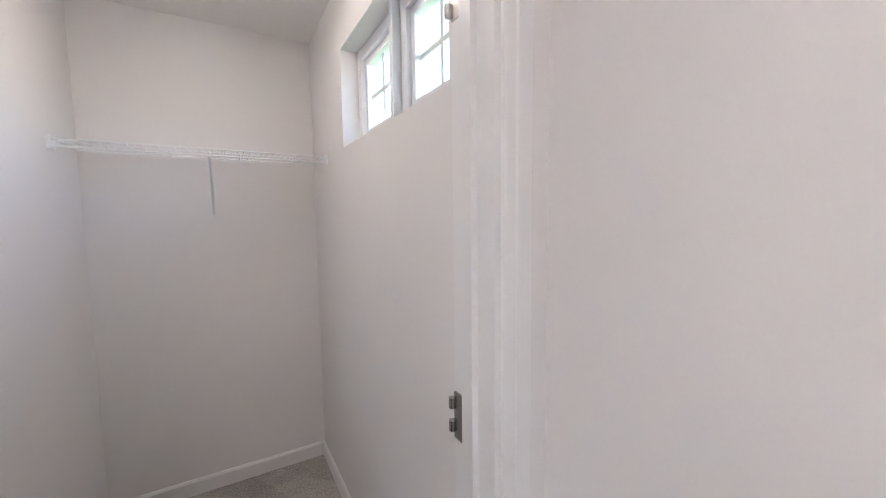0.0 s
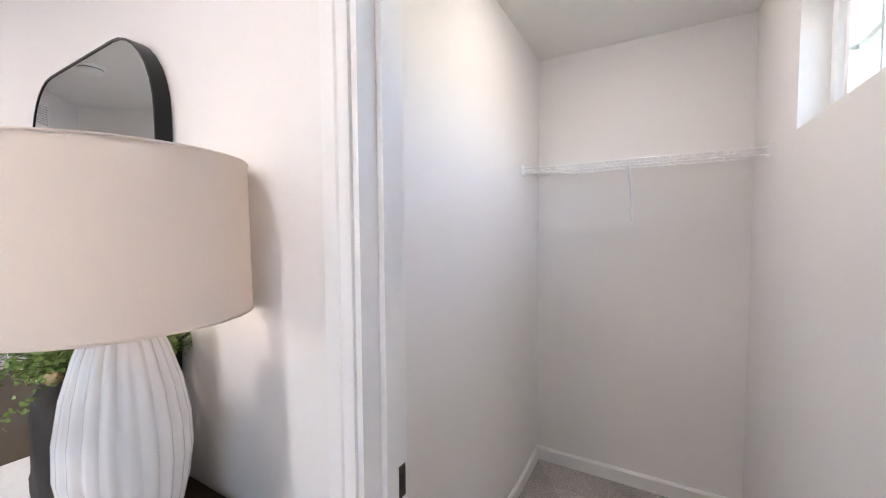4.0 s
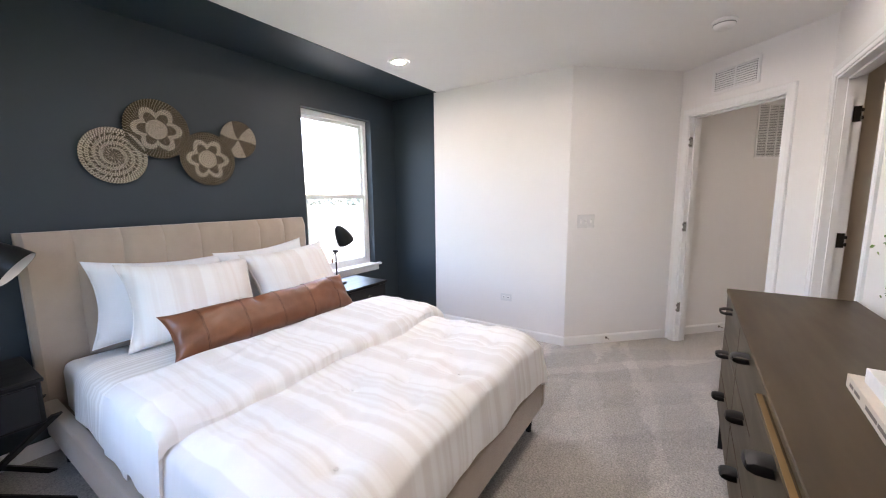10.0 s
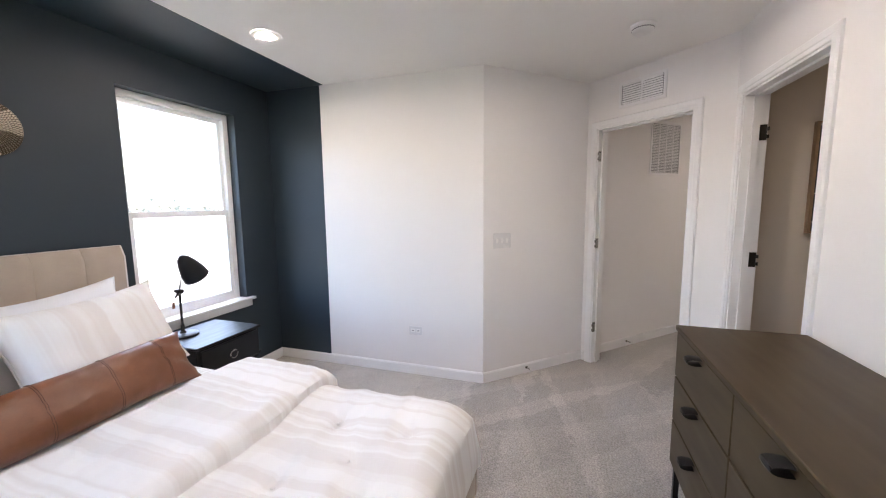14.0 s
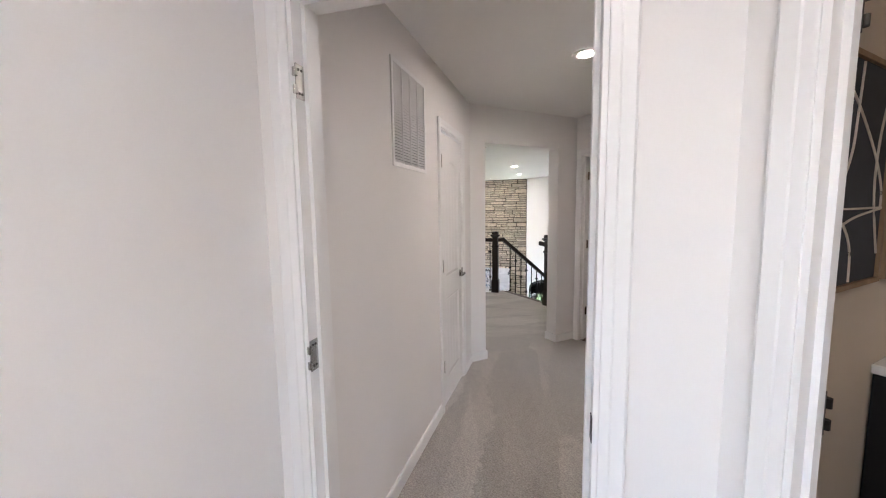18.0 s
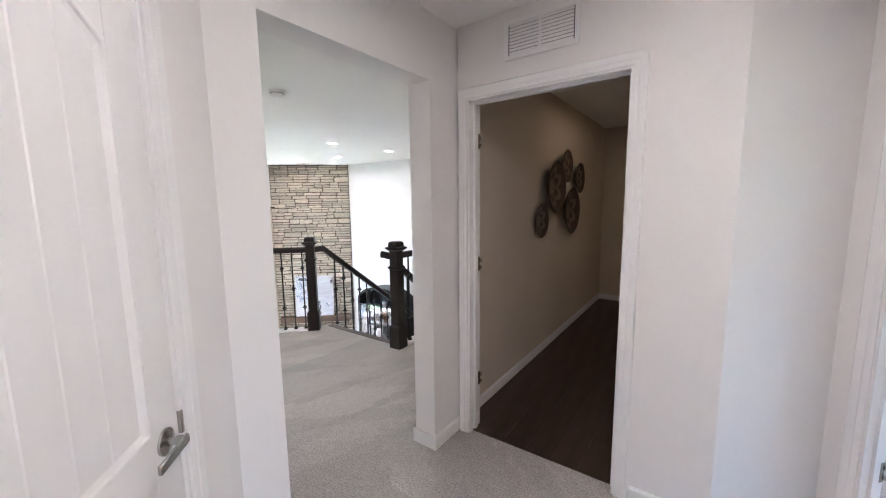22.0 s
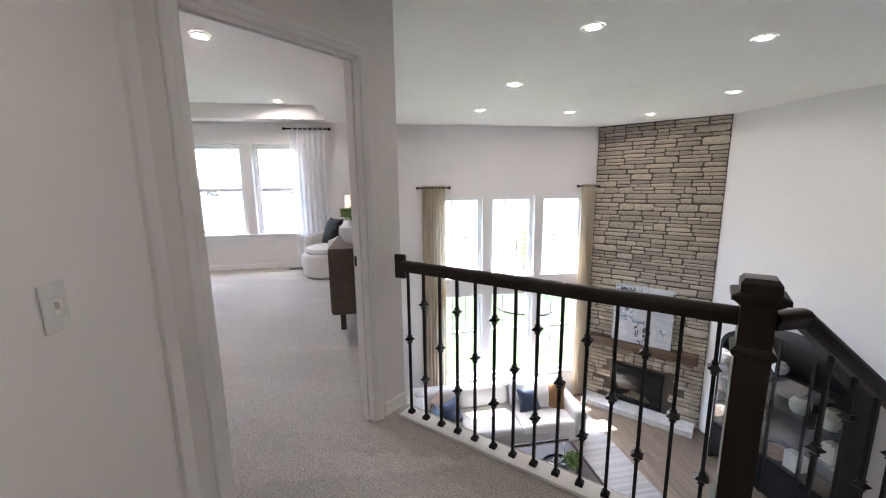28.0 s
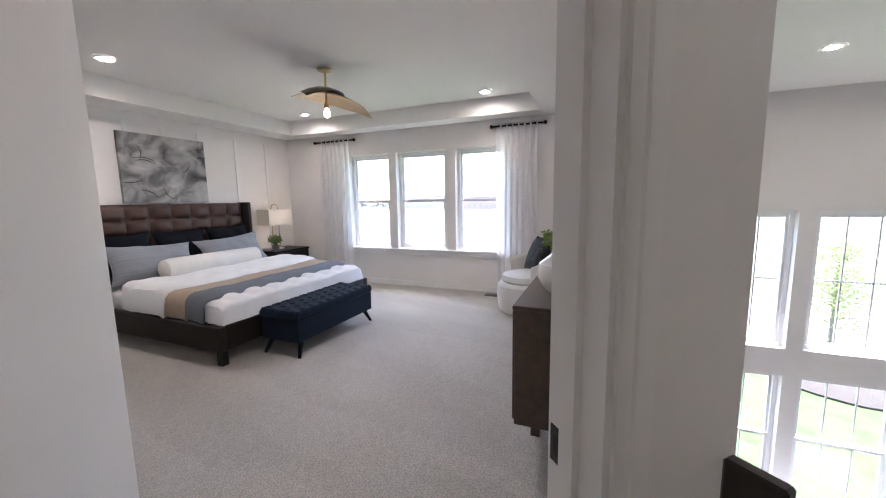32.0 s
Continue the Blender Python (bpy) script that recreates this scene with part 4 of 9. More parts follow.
for i, x in enumerate((-9.45, -10.95, -12.36)):
    for j, y in enumerate((3.70, 5.08, 6.44)):
        if (i, j) != (1, 1):
            downlight(x, y, r=0.064, lens=LENS_GREAT)
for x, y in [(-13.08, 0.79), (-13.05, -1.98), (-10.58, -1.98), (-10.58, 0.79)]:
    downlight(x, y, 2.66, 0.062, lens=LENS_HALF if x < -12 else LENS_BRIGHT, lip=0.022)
def smoke_alarm(x, y, z=CEIL):
    o = thing("smoke_alarm", "round white smoke alarm on the ceiling", "smoke alarm", pose(x, y, z), group="smoke alarms")
    part("base", lathe([(0.070, 0), (0.070, -0.010), (0.066, -0.014)], 28), PLASTIC, o)
    part("cover", lathe([(0.060, -0.012), (0.058, -0.034), (0.046, -0.046), (0.02, -0.049), (0.001, -0.049)], 28, caps=False), PLASTIC, o)
    # Grey band round the cover paints the shade of its vent openings.
    part("vent_shade_band", lathe([(0.0605, -0.020), (0.0605, -0.026)], 28, caps=False), surface("vent_shade_grey", (0.25, 0.25, 0.25), 0.7, bump=0), o)
    part("button", lathe([(0.010, -0.048), (0.010, -0.052)], 16, centre=(0.0, 0.018, 0)), PLASTIC, o)


smoke_alarm(-2.62, -0.134)
smoke_alarm(-7.41, 2.865)
o = thing("sprinkler_cover", "small flat white ceiling disc", "ceiling disc", pose(-10.9, 5.07, CEIL))
part("plate", lathe([(0.055, 0), (0.055, -0.006), (0.05, -0.008)], 24), PLASTIC, o)
o = thing("closet_light", "small round white flush ceiling light inside the closet, lit", "ceiling light", pose(0.245, 1.37, CEIL))
part("base", lathe([(0.105, 0), (0.105, -0.014), (0.095, -0.020)], 32), PLASTIC, o)
part("diffuser", lathe([(0.078, -0.019), (0.074, -0.030), (0.05, -0.038), (0.001, -0.041)], 32, caps=False), glow("closet_glow", (1.0, 0.88, 0.74), 4.2), o, "glowing opal diffuser")
o = thing("ceiling_dome_light", "round flush opal ceiling light over the bed, lit", "ceiling light", pose(-1.05, -1.50, CEIL))
part("base", lathe([(0.185, 0), (0.185, -0.022), (0.175, -0.028)], 40), PLASTIC, o)
part("diffuser", lathe([(0.19, -0.022), (0.188, -0.034), (0.16, -0.052), (0.10, -0.066), (0.04, -0.071), (0.001, -0.072)], 40, caps=False), glow("dome_glow", (1.0, 0.89, 0.77), 0.9), o, "glowing opal dome")
o = thing("attic_hatch", "white attic access panel with flat trim in the ceiling", "ceiling hatch", pose(-4.98, 3.69, CEIL))
part("panel", box(-0.31, 0.31, -0.27, 0.27, -0.008, -0.0005), CEILING, o, smooth=0)
b = bmesh.new()
for x0, x1, y0, y1 in ((-0.36, 0.36, 0.27, 0.32), (-0.36, 0.36, -0.32, -0.27), (-0.36, -0.31, -0.27, 0.27), (0.31, 0.36, -0.27, 0.27)):
    box(x0, x1, y0, y1, -0.014, -0.0005, 0.002, bm=b)
part("trim", b, TRIM, o, smooth=0)


def vent(name, w, s0, s1, z0, z1, cols=2, slats=9, back=False, tilt=35, label="white louvred air vent"):
    """A louvred register: flanged frame, columns of tilted slats, a dark sheet painting the shade behind."""
    width, hgt = s1 - s0, z1 - z0
    m = w.mount_back((s0 + s1) / 2, z0) if back else w.mount((s0 + s1) / 2, z0)
    o = thing(name, label, "air vent", m)
    e = 0.022
    b = bmesh.new()
    box(-width / 2 - e, -width / 2, 0, 0.008, -e, hgt + e, bm=b)
    box(width / 2, width / 2 + e, 0, 0.008, -e, hgt + e, bm=b)
    box(-width / 2, width / 2, 0, 0.008, -e, 0, bm=b)
    box(-width / 2, width / 2, 0, 0.008, hgt, hgt + e, bm=b)
    for i in range(1, cols):
        x = -width / 2 + width * i / cols
        box(x - 0.006, x + 0.006, 0, 0.0075, 0, hgt, bm=b)
    part("frame", b, TRIM, o, smooth=0)
    # Thin dark sheet: the shade behind the slats is put into its colour.
    part("duct_shade_sheet", box(-width / 2, width / 2, 0.0005, 0.0012, 0, hgt), surface("duct_shade", (0.10, 0.10, 0.10), 0.9, bump=0), o, smooth=0)
    cell = width / cols
    sb = box(-cell / 2 + 0.006, cell / 2 - 0.006, -0.0005, 0.0005, -hgt / slats * 0.42, hgt / slats * 0.42)
    first = None
    for i in range(cols):
        for k in range(slats):
            mm = pose(-width / 2 + cell * (i + 0.5), 0.0045, hgt * (k + 0.5) / slats, -tilt, 0, 0)
            if first is None:
                first = part("slat", sb, TRIM, o, smooth=0)
                ob = first
            else:
                ob = new("slat", first.data)
                ob.parent = o
            ob.matrix_basis = mm
    return o


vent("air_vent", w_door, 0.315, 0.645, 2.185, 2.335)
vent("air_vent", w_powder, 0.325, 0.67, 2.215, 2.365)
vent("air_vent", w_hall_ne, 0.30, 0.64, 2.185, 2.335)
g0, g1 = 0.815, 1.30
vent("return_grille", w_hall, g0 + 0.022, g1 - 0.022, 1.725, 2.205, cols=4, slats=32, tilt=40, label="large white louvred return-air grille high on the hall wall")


def plate(w, s, z, kind, gangs=1, wide=False, back=False):
    """Wall plate: duplex outlet or toggle switches."""
    m = w.mount_back(s, z) if back else w.mount(s, z)
    pw, ph = (0.115, 0.072) if wide else (0.026 + 0.046 * gangs, 0.117)
    label = "white duplex power outlet in the wall" if kind == "outlet" else "white toggle light switch plate on the wall"
    o = thing("outlet" if kind == "outlet" else "light_switch", label, "outlet" if kind == "outlet" else "light switch", m, group="wall plates")
    part("cover", box(-pw / 2, pw / 2, 0, 0.006, -ph / 2, ph / 2, 0.002), PLATE, o, smooth=0)
    if kind == "outlet":
        for k in (-1, 1):
            c = (0.023 * k, 0) if wide else (0, 0.023 * k)
            f = part("socket", box(c[0] - 0.016, c[0] + 0.016, 0.005, 0.008, c[1] - 0.014, c[1] + 0.014, 0.002), PLASTIC, o, smooth=0)
            # Openings are flat black patches, their inner shade painted on.
            part("slot_shade", box(c[0] - 0.006, c[0] + 0.006, 0.0079, 0.0083, c[1] - 0.003, c[1] + 0.003), BLACK, f, smooth=0)
    else:
        for i in range(gangs):
            x = (i - (gangs - 1) / 2) * 0.046
            part("toggle", box(x - 0.005, x + 0.005, 0.004, 0.018, -0.004, 0.016, 0.002), PLASTIC, o, smooth=0)
            part("surround", box(x - 0.009, x + 0.009, 0.0055, 0.0068, -0.018, 0.018), PLASTIC, o, smooth=0)
    return o


plate(w_west, w_west.s(-2.9, -1.70), 0.38, "outlet", wide=True)
plate(w_angle, 0.17, 1.14, "switch", 3)
plate(w_closet_w, w_closet_w.s(-0.265, 0.762), 1.148, "switch", 1)
plate(w_loft_s, w_loft_s.s(-7.885, 1.45), 1.12, "switch", 1)


def door_bumper(w, s, z=0.05):
    o = thing("door_stop", "small springy door stop on the baseboard", "door stop", w.mount(s, z, 0.013), group="door stops")
    m = pose(0, 0, 0, -90, 0, 0)
    a = part("spring", merge(bmesh.new(), lathe([(0.012, 0), (0.012, 0.006), (0.004, 0.008), (0.005, 0.03), (0.004, 0.055)], 12), m), STEEL, o)
    part("tip", merge(bmesh.new(), lathe([(0.007, 0.055), (0.008, 0.068), (0.004, 0.072)], 12), m), PLASTIC, o)


door_bumper(w_hall, w_hall.s(-4.10, 0.07))
door_bumper(w_angle, 0.42)

# ---- closed linen-closet door in the hall ----
o = thing("door_7", "closed white two-panel door with an arched top panel", "door", w_hall.mount(1.909, 0.0), kind="structure")
dw, dh = 0.61, H
b = bmesh.new()
box(-dw / 2, -dw / 2 + 0.014, -0.115, 0.002, 0, dh - 0.014, bm=b)
box(dw / 2 - 0.014, dw / 2, -0.115, 0.002, 0, dh - 0.014, bm=b)
box(-dw / 2, dw / 2, -0.115, 0.002, dh - 0.014, dh, bm=b)
part("jamb", b, TRIM, o, smooth=0)
part("casing", casing_mesh(dw - 0.016, dh - 0.008), TRIM, o, smooth=25)
lw, lh = dw - 0.034, dh - 0.03
slab = part("leaf", box(-lw / 2, lw / 2, -0.038, -0.014, 0.010, lh), TRIM, o, smooth=0)


def panel_outline(x0, x1, z0, z1, arch, inset=0.0):
    """Outline of a door panel from its lower corners round an arched head."""
    pts = [(x0 + inset, z0 + inset), (x1 - inset, z0 + inset)]
    n = 12 if arch else 1
    for i in range(n + 1):
        u = i / n
        pts.append((x1 - inset + (x0 - x1 + 2 * inset) * u, z1 - inset + arch * math.sin(math.pi * u)))
    return pts


def door_panel(x0, x1, z0, z1, arch, boards):
    """Stepped moulding round a sunken field of upright boards with V joints."""
    b = bmesh.new()
    rings = [[b.verts.new((x, y, z)) for x, z in panel_outline(x0, x1, z0, z1, arch, i)] for i, y in ((0, -0.004), (0.004, -0.0025), (0.009, -0.003), (0.012, -0.0075), (0.022, -0.0135))]
    for p, q in zip(rings, rings[1:]):
        for i in range(len(p)):
            j = (i + 1) % len(p)
            b.faces.new((p[i], p[j], q[j], q[i]))
    part("panel_moulding", b, TRIM, slab, smooth=20)
    xa, xb = x0 + 0.026, x1 - 0.026
    head = lambda x: z1 - 0.022 + arch * math.sin(math.pi * min(max((x - x0) / (x1 - x0), 0), 1))
    step = (xb - xa) / boards
    for k in range(boards):
        b = bmesh.new()
        cols = [xa + k * step + d for d in (0.0, 0.003, step - 0.003, step)]
        deep = (-0.0132, -0.0112, -0.0112, -0.0132)
        low = [b.verts.new((x, y, z0 + 0.022)) for x, y in zip(cols, deep)]
        top = [b.verts.new((x, y, head(x))) for x, y in zip(cols, deep)]
        for i in range(3):
            b.faces.new((low[i], low[i + 1], top[i + 1], top[i]))
        part("board", b, TRIM, slab, smooth=0)


px0, px1 = -lw / 2 + 0.10, lw / 2 - 0.10
b = bmesh.new()
box(-lw / 2, px0, -0.0142, -0.004, 0.010, lh, 0.002, bm=b)
box(px1, lw / 2, -0.0142, -0.004, 0.010, lh, 0.002, bm=b)
box(px0, px1, -0.0142, -0.004, 0.010, 0.20, bm=b)
box(px0, px1, -0.0142, -0.004, 0.82, 0.98, bm=b)
b.faces.new([b.verts.new((x, -0.004, z)) for x, z in [(px1, lh), (px0, lh)] + panel_outline(px0, px1, 0.98, 1.78, 0.07)[:1:-1]])
part("stile", b, TRIM, slab, smooth=0)
door_panel(px0, px1, 0.98, 1.78, 0.07, 4)
door_panel(px0, px1, 0.20, 0.82, 0.0, 4)
part("strike_plate", box(-dw / 2 + 0.006, -dw / 2 + 0.0165, -0.012, 0.0045, 0.925, 0.982, 0.002), STEEL, o, "small steel strike plate")
for z in (1.82, 1.08, 0.33):
    hb = bmesh.new()
    lathe([(0.0065, -0.045), (0.0065, 0.045)], 10, hb, (dw / 2 - 0.015, 0.004, z))
    part("hinge", hb, STEEL, o, "satin nickel hinge")
hb = merge(bmesh.new(), lathe([(0.030, 0), (0.030, 0.006), (0.022, 0.010), (0.010, 0.012), (0.010, 0.040)], 20), pose(-lw / 2 + 0.06, -0.004, 0.945, -90, 0, 0))
box(-lw / 2 + 0.050, -lw / 2 + 0.165, 0.034, 0.044, 0.934, 0.956, 0.003, bm=hb)
part("door_handle", hb, STEEL, slab, "satin nickel lever handle")
# ---- bedroom with the dark wall ----
OATMEAL = surface("oatmeal_upholstery", (0.40, 0.325, 0.26), 0.92, other=(0.36, 0.29, 0.23), mix=0.6, scale=9, fine=380, grain=0.14, bump=0.35, bscale=620, depth=0.0015, sheen=0.4)
SHEET = surface("white_cotton", (0.80, 0.80, 0.82), 0.9, other=(0.76, 0.77, 0.80), mix=0.5, scale=6, fine=300, grain=0.03, bump=0.25, bscale=160, depth=0.002, sheen=0.2)
QUILT = striped("striped_quilt", (0.775, 0.775, 0.78), (0.675, 0.65, 0.64), 0.085, axis=0, soft=0.045, cross=0.12)
SHAM = striped("striped_sham", (0.80, 0.795, 0.79), (0.735, 0.70, 0.68), 0.075, axis=0, soft=0.09)
LEATHER = surface("cognac_leather", (0.20, 0.074, 0.032), 0.38, other=(0.13, 0.046, 0.02), mix=0.8, scale=7, fine=160, grain=0.10, bump=0.35, bscale=220, depth=0.0012, coat=0.1)
BLACKWOOD = surface("black_painted_wood", (0.008, 0.008, 0.009), 0.42, spec=0.25, mix=0.4, scale=5, stretch=(1, 6, 6), grain=0.1, bump=0.08, bscale=60, depth=0.0005)
CERAMIC = surface("white_glazed_ceramic", (0.80, 0.79, 0.78), 0.18, mix=0.1, scale=8, grain=0.01, bump=0.02, bscale=40, depth=0.0006, coat=0.4)
LINEN = sheer_mat("linen_shade", (0.79, 0.725, 0.665), 0.02)
FERN = surface("fern_green", (0.17, 0.26, 0.055), 0.5, other=(0.085, 0.155, 0.028), mix=0.9, scale=25, grain=0.2, bump=0)
STEM = surface("green_stem", (0.10, 0.11, 0.04), 0.7, bump=0)


def channel_headboard(w, h, t, n, r=0.03):
    """Upholstered panel with n vertical channels, soft at the seams and edges. Front faces +y."""
    b = bmesh.new()
    nx, nz = n * 8, 16
    grid = {}
    for i in range(nx + 1):
        for k in range(nz + 1):
            u, v = i / nx, k / nz
            f = (u * n) % 1.0 if i < nx else 1.0
            seam = min(f, 1 - f)
            dip = 0.016 * (1 - min(1, seam / 0.10)) ** 1.5 if 0 < i < nx else 0
            edge = min(u, 1 - u) * w
            top = (1 - v) * h
            rnd = 0.0
            for dist in (edge, top):
                if dist < r:
                    rnd += r - math.sqrt(max(r * r - (r - dist) ** 2, 0))
            grid[i, k] = b.verts.new((-w / 2 + u * w, t - dip - rnd + 0.004 * noise.noise(Vector((u * 9, v * 6, 2))), v * h))
    for i in range(nx):
        for k in range(nz):
            b.faces.new((grid[i, k], grid[i + 1, k], grid[i + 1, k + 1], grid[i, k + 1]))
    back = {}
    rim = [(i, 0) for i in range(nx + 1)] + [(nx, k) for k in range(1, nz + 1)] + [(i, nz) for i in range(nx - 1, -1, -1)] + [(0, k) for k in range(nz - 1, 0, -1)]
    bv = [b.verts.new((grid[q].co.x, 0, grid[q].co.z)) for q in rim]
    for a in range(len(rim)):
        c = (a + 1) % len(rim)
        b.faces.new((grid[rim[a]], grid[rim[c]], bv[c], bv[a]))
    b.faces.new(bv)
    return b


def slab_soft(x0, x1, y0, y1, z0, z1, r=0.03, wob=0.0, seed=0):
    b = box(x0, x1, y0, y1, z0, z1, r, 3)
    if wob:
        bmesh.ops.subdivide_edges(b, edges=[e for e in b.edges if e.calc_length() > 0.25], cuts=6, use_grid_fill=True)
        for v in b.verts:
            v.co += Vector((0, 0, 1)) * wob * noise.noise(v.co * 5 + Vector((seed, 0, 0)))
    return b


BX0, BX1, BY0, BY1 = -1.575, 0.085, -3.0, -0.87
bed = thing("bed", "low upholstered bed frame in oatmeal fabric with a channelled headboard", "bed", pose((BX0 + BX1) / 2, BY0, 0))
bw, bl = BX1 - BX0, BY1 - BY0
part("headboard", merge(bmesh.new(), channel_headboard(bw, 1.01, 0.085, 8), pose(0, -0.04, 0.20)), OATMEAL, bed, "channelled oatmeal fabric headboard")
part("side_rail", slab_soft(-bw / 2, -bw / 2 + 0.055, 0.05, bl, 0.165, 0.345, 0.012), OATMEAL, bed)
part("side_rail", slab_soft(bw / 2 - 0.055, bw / 2, 0.05, bl, 0.165, 0.345, 0.012), OATMEAL, bed)
part("foot_rail", slab_soft(-bw / 2 + 0.055, bw / 2 - 0.055, bl - 0.055, bl, 0.165, 0.345, 0.012), OATMEAL, bed)
for sx in (-1, 1):
    for y in (0.10, bl - 0.075):
        lg = lathe([(0.016, 0.0), (0.026, 0.17)], 12)
        part("leg", merge(bmesh.new(), lg, pose(sx * (bw / 2 - 0.06), y, 0)), BLACKWOOD, bed, "black tapered leg")
for i in range(9):
    y = 0.2 + i * (bl - 0.4) / 8
    part("slat", box(-bw / 2 + 0.055, bw / 2 - 0.055, y - 0.04, y + 0.04, 0.25, 0.27), UMBER, bed, smooth=0)
single("mattress", slab_soft(BX0 + 0.075, BX1 - 0.075, BY0 + 0.09, BY1 - 0.075, 0.272, 0.55, 0.05, 0.006), SHEET, "white mattress under a fitted cotton sheet on the bed", "mattress")


def drape(x0, x1, y0, y1, top, hang_w, hang_e, hang_s, seed, amp=0.012, r=0.09, nx=46, ny=50, tuft=0.0, tufts=(), thick=0.035, fold_n=0.0, crease=0.0):
    """A soft cover lying over a bed: rounded shoulders, sides hanging by the given drops, puckers."""
    b = bmesh.new()
    g = {}

    def across(u, a, c, drop0, drop1):
        """Length parameter to (pos, drop) with a round shoulder."""
        total = (c - a) + drop0 + drop1
        d = u * total
        if d < drop0:
            k = drop0 - d
            return a, k
        if d > drop0 + (c - a):
            return c, d - drop0 - (c - a)
        return a + d - drop0, 0.0
    for i in range(nx + 1):
        for j in range(ny + 1):
            x, dx = across(i / nx, x0, x1, hang_w, hang_e)
            y, dy = across(j / ny, y0, y1, fold_n, hang_s)
            q = Vector((x * 2.3 + seed, y * 2.3, 0.3 * dx))
            n1 = noise.noise(q) * amp * 1.3 + noise.noise(q * 3.1) * amp * 0.6
            if crease:
                n1 += crease * (1 - abs(noise.noise(Vector((x * 3.2 + 1.3 * y + seed, y * 7.5 - x, seed)))) * 3.0) * 0.5 if abs(noise.noise(Vector((x * 3.2 + 1.3 * y + seed, y * 7.5 - x, seed)))) < 0.33 else 0.0
            z = top + n1
            for e in (x - x0, x1 - x):
                if e < r:
                    z -= (r - e) ** 2 / r * 0.45
            if y1 - y < r:
                z -= (r - (y1 - y)) ** 2 / r * 0.45
            ox = (noise.noise(Vector((y * 4, dx * 3, seed))) * 0.018 + 0.02 * min(dx, 0.15) / 0.15) * (1 if dx else 0)
            oy = (noise.noise(Vector((x * 4, dy * 3, seed + 3))) * 0.018 + 0.02 * min(dy, 0.15) / 0.15) * (1 if dy else 0)
            z -= max(dx, dy) * 0.98 if (dx or dy) else 0
            for tx, ty in tufts:
                d2 = (x - tx) ** 2 + (y - ty) ** 2
                if d2 < 0.05 and not dx and not dy:
                    z -= tuft * math.exp(-d2 / 0.0012) + tuft * 0.5 * math.exp(-d2 / 0.012)
                    z += tuft * 0.22 * math.cos(7 * math.atan2(y - ty, x - tx) + 9 * tx) * math.exp(-d2 / 0.006) * (1 - math.exp(-d2 / 0.0006))
            sx = -1 if x <= x0 + 1e-6 else 1
            g[i, j] = b.verts.new((x + sx * ox, y + oy, z))
    for i in range(nx):
        for j in range(ny):
            b.faces.new((g[i, j], g[i + 1, j], g[i + 1, j + 1], g[i, j + 1]))
    ret = bmesh.ops.extrude_face_region(b, geom=b.faces[:])
    for v in [e for e in ret["geom"] if isinstance(e, bmesh.types.BMVert)]:
        cx = max(min(v.co.x, x1 - thick), x0 + thick)
        v.co = Vector((v.co.x + (cx - v.co.x) * (1 if abs(cx - v.co.x) < 0.2 else 0), v.co.y - (thick if v.co.y > y1 - 0.005 else 0), v.co.z - thick * 0.6))
    return b


tuft_at = [(x, y) for x in (-1.25, -0.9, -0.55, -0.2) for y in (-1.35, -1.05)] + [(-1.07, -1.2), (-0.72, -1.2), (-0.37, -1.2)]
quilt = thing("quilt", "white quilt with soft beige stripes, tufted, its top folded back", "quilt")
part("cover", drape(BX0 + 0.05, BX1 - 0.05, -1.96, BY1 - 0.005, 0.615, 0.20, 0.20, 0.21, 1.0, 0.017, 0.10, 96, 84, tuft=0.026, tufts=tuft_at, crease=0.018), QUILT, quilt)
part("folded_top", drape(BX0 + 0.03, BX1 - 0.03, -2.04, -1.56, 0.668, 0.20, 0.23, 0.045, 7.0, 0.015, 0.06, 96, 40, crease=0.018), QUILT, quilt, "upper part folded back across the bed")
for tx, ty in tuft_at:
    part("tuft", lathe([(0.008, 0), (0.007, 0.004), (0.001, 0.005)], 8, centre=(tx, ty, 0.583)), QUILT, quilt)
single("coverlet", drape(BX0 + 0.055, BX1 - 0.055, -2.56, -1.90, 0.602, 0.20, 0.20, 0.0, 3.0, 0.008, 0.09, 46, 20), striped("ribbed_coverlet", (0.84, 0.83, 0.82), (0.70, 0.68, 0.66), 0.02, axis=1, bump=0.5), "white ribbed cotton coverlet drawn up below the pillows", "coverlet")


def pillow(name, w, h, t, m, mat, label, seed, pinch=0.75, group="bed pillows", wr=0.022):
    """A stuffed pillow: the cover and the stitched seam round its edge."""
    o = thing(name, label, "pillow", m, group=group)
    b = puff(w, h, t, 24, seed=seed, wrinkle=wr, pinch=pinch, tuck=0.135)
    for v in b.verts:
        q = Vector((v.co.x * 9 + seed, v.co.y * 9, seed))
        v.co.z += 0.006 * noise.noise(q) + 0.004 * noise.noise(q * 2.3)
    part("cover", b, mat, o, smooth=70)
    tuck, pts = 0.135, []
    for k in range(80):
        s_, f = divmod(k, 20)
        a = -1 + 2 * f / 20
        u, v = ((a, -1), (1, a), (-a, 1), (-1, -a))[s_]
        nz = noise.noise(Vector((u * 2.1 + seed, v * 2.1, seed * 1.7))) * wr * 0.3
        pts.append((u * w / 2 * (1 - tuck * (1 - v * v) * u ** 4), v * h / 2 * (1 - tuck * (1 - u * u) * v ** 4), nz))
    part("edge_seam", tube(pts, 0.0035, 6, closed=True), mat, o)
    return o


pillow("pillow", 0.70, 0.47, 0.25, pose(-0.45, -2.80, 0.805, 112, -4, -3), SHEET, "plain white pillow propped against the headboard", 1)
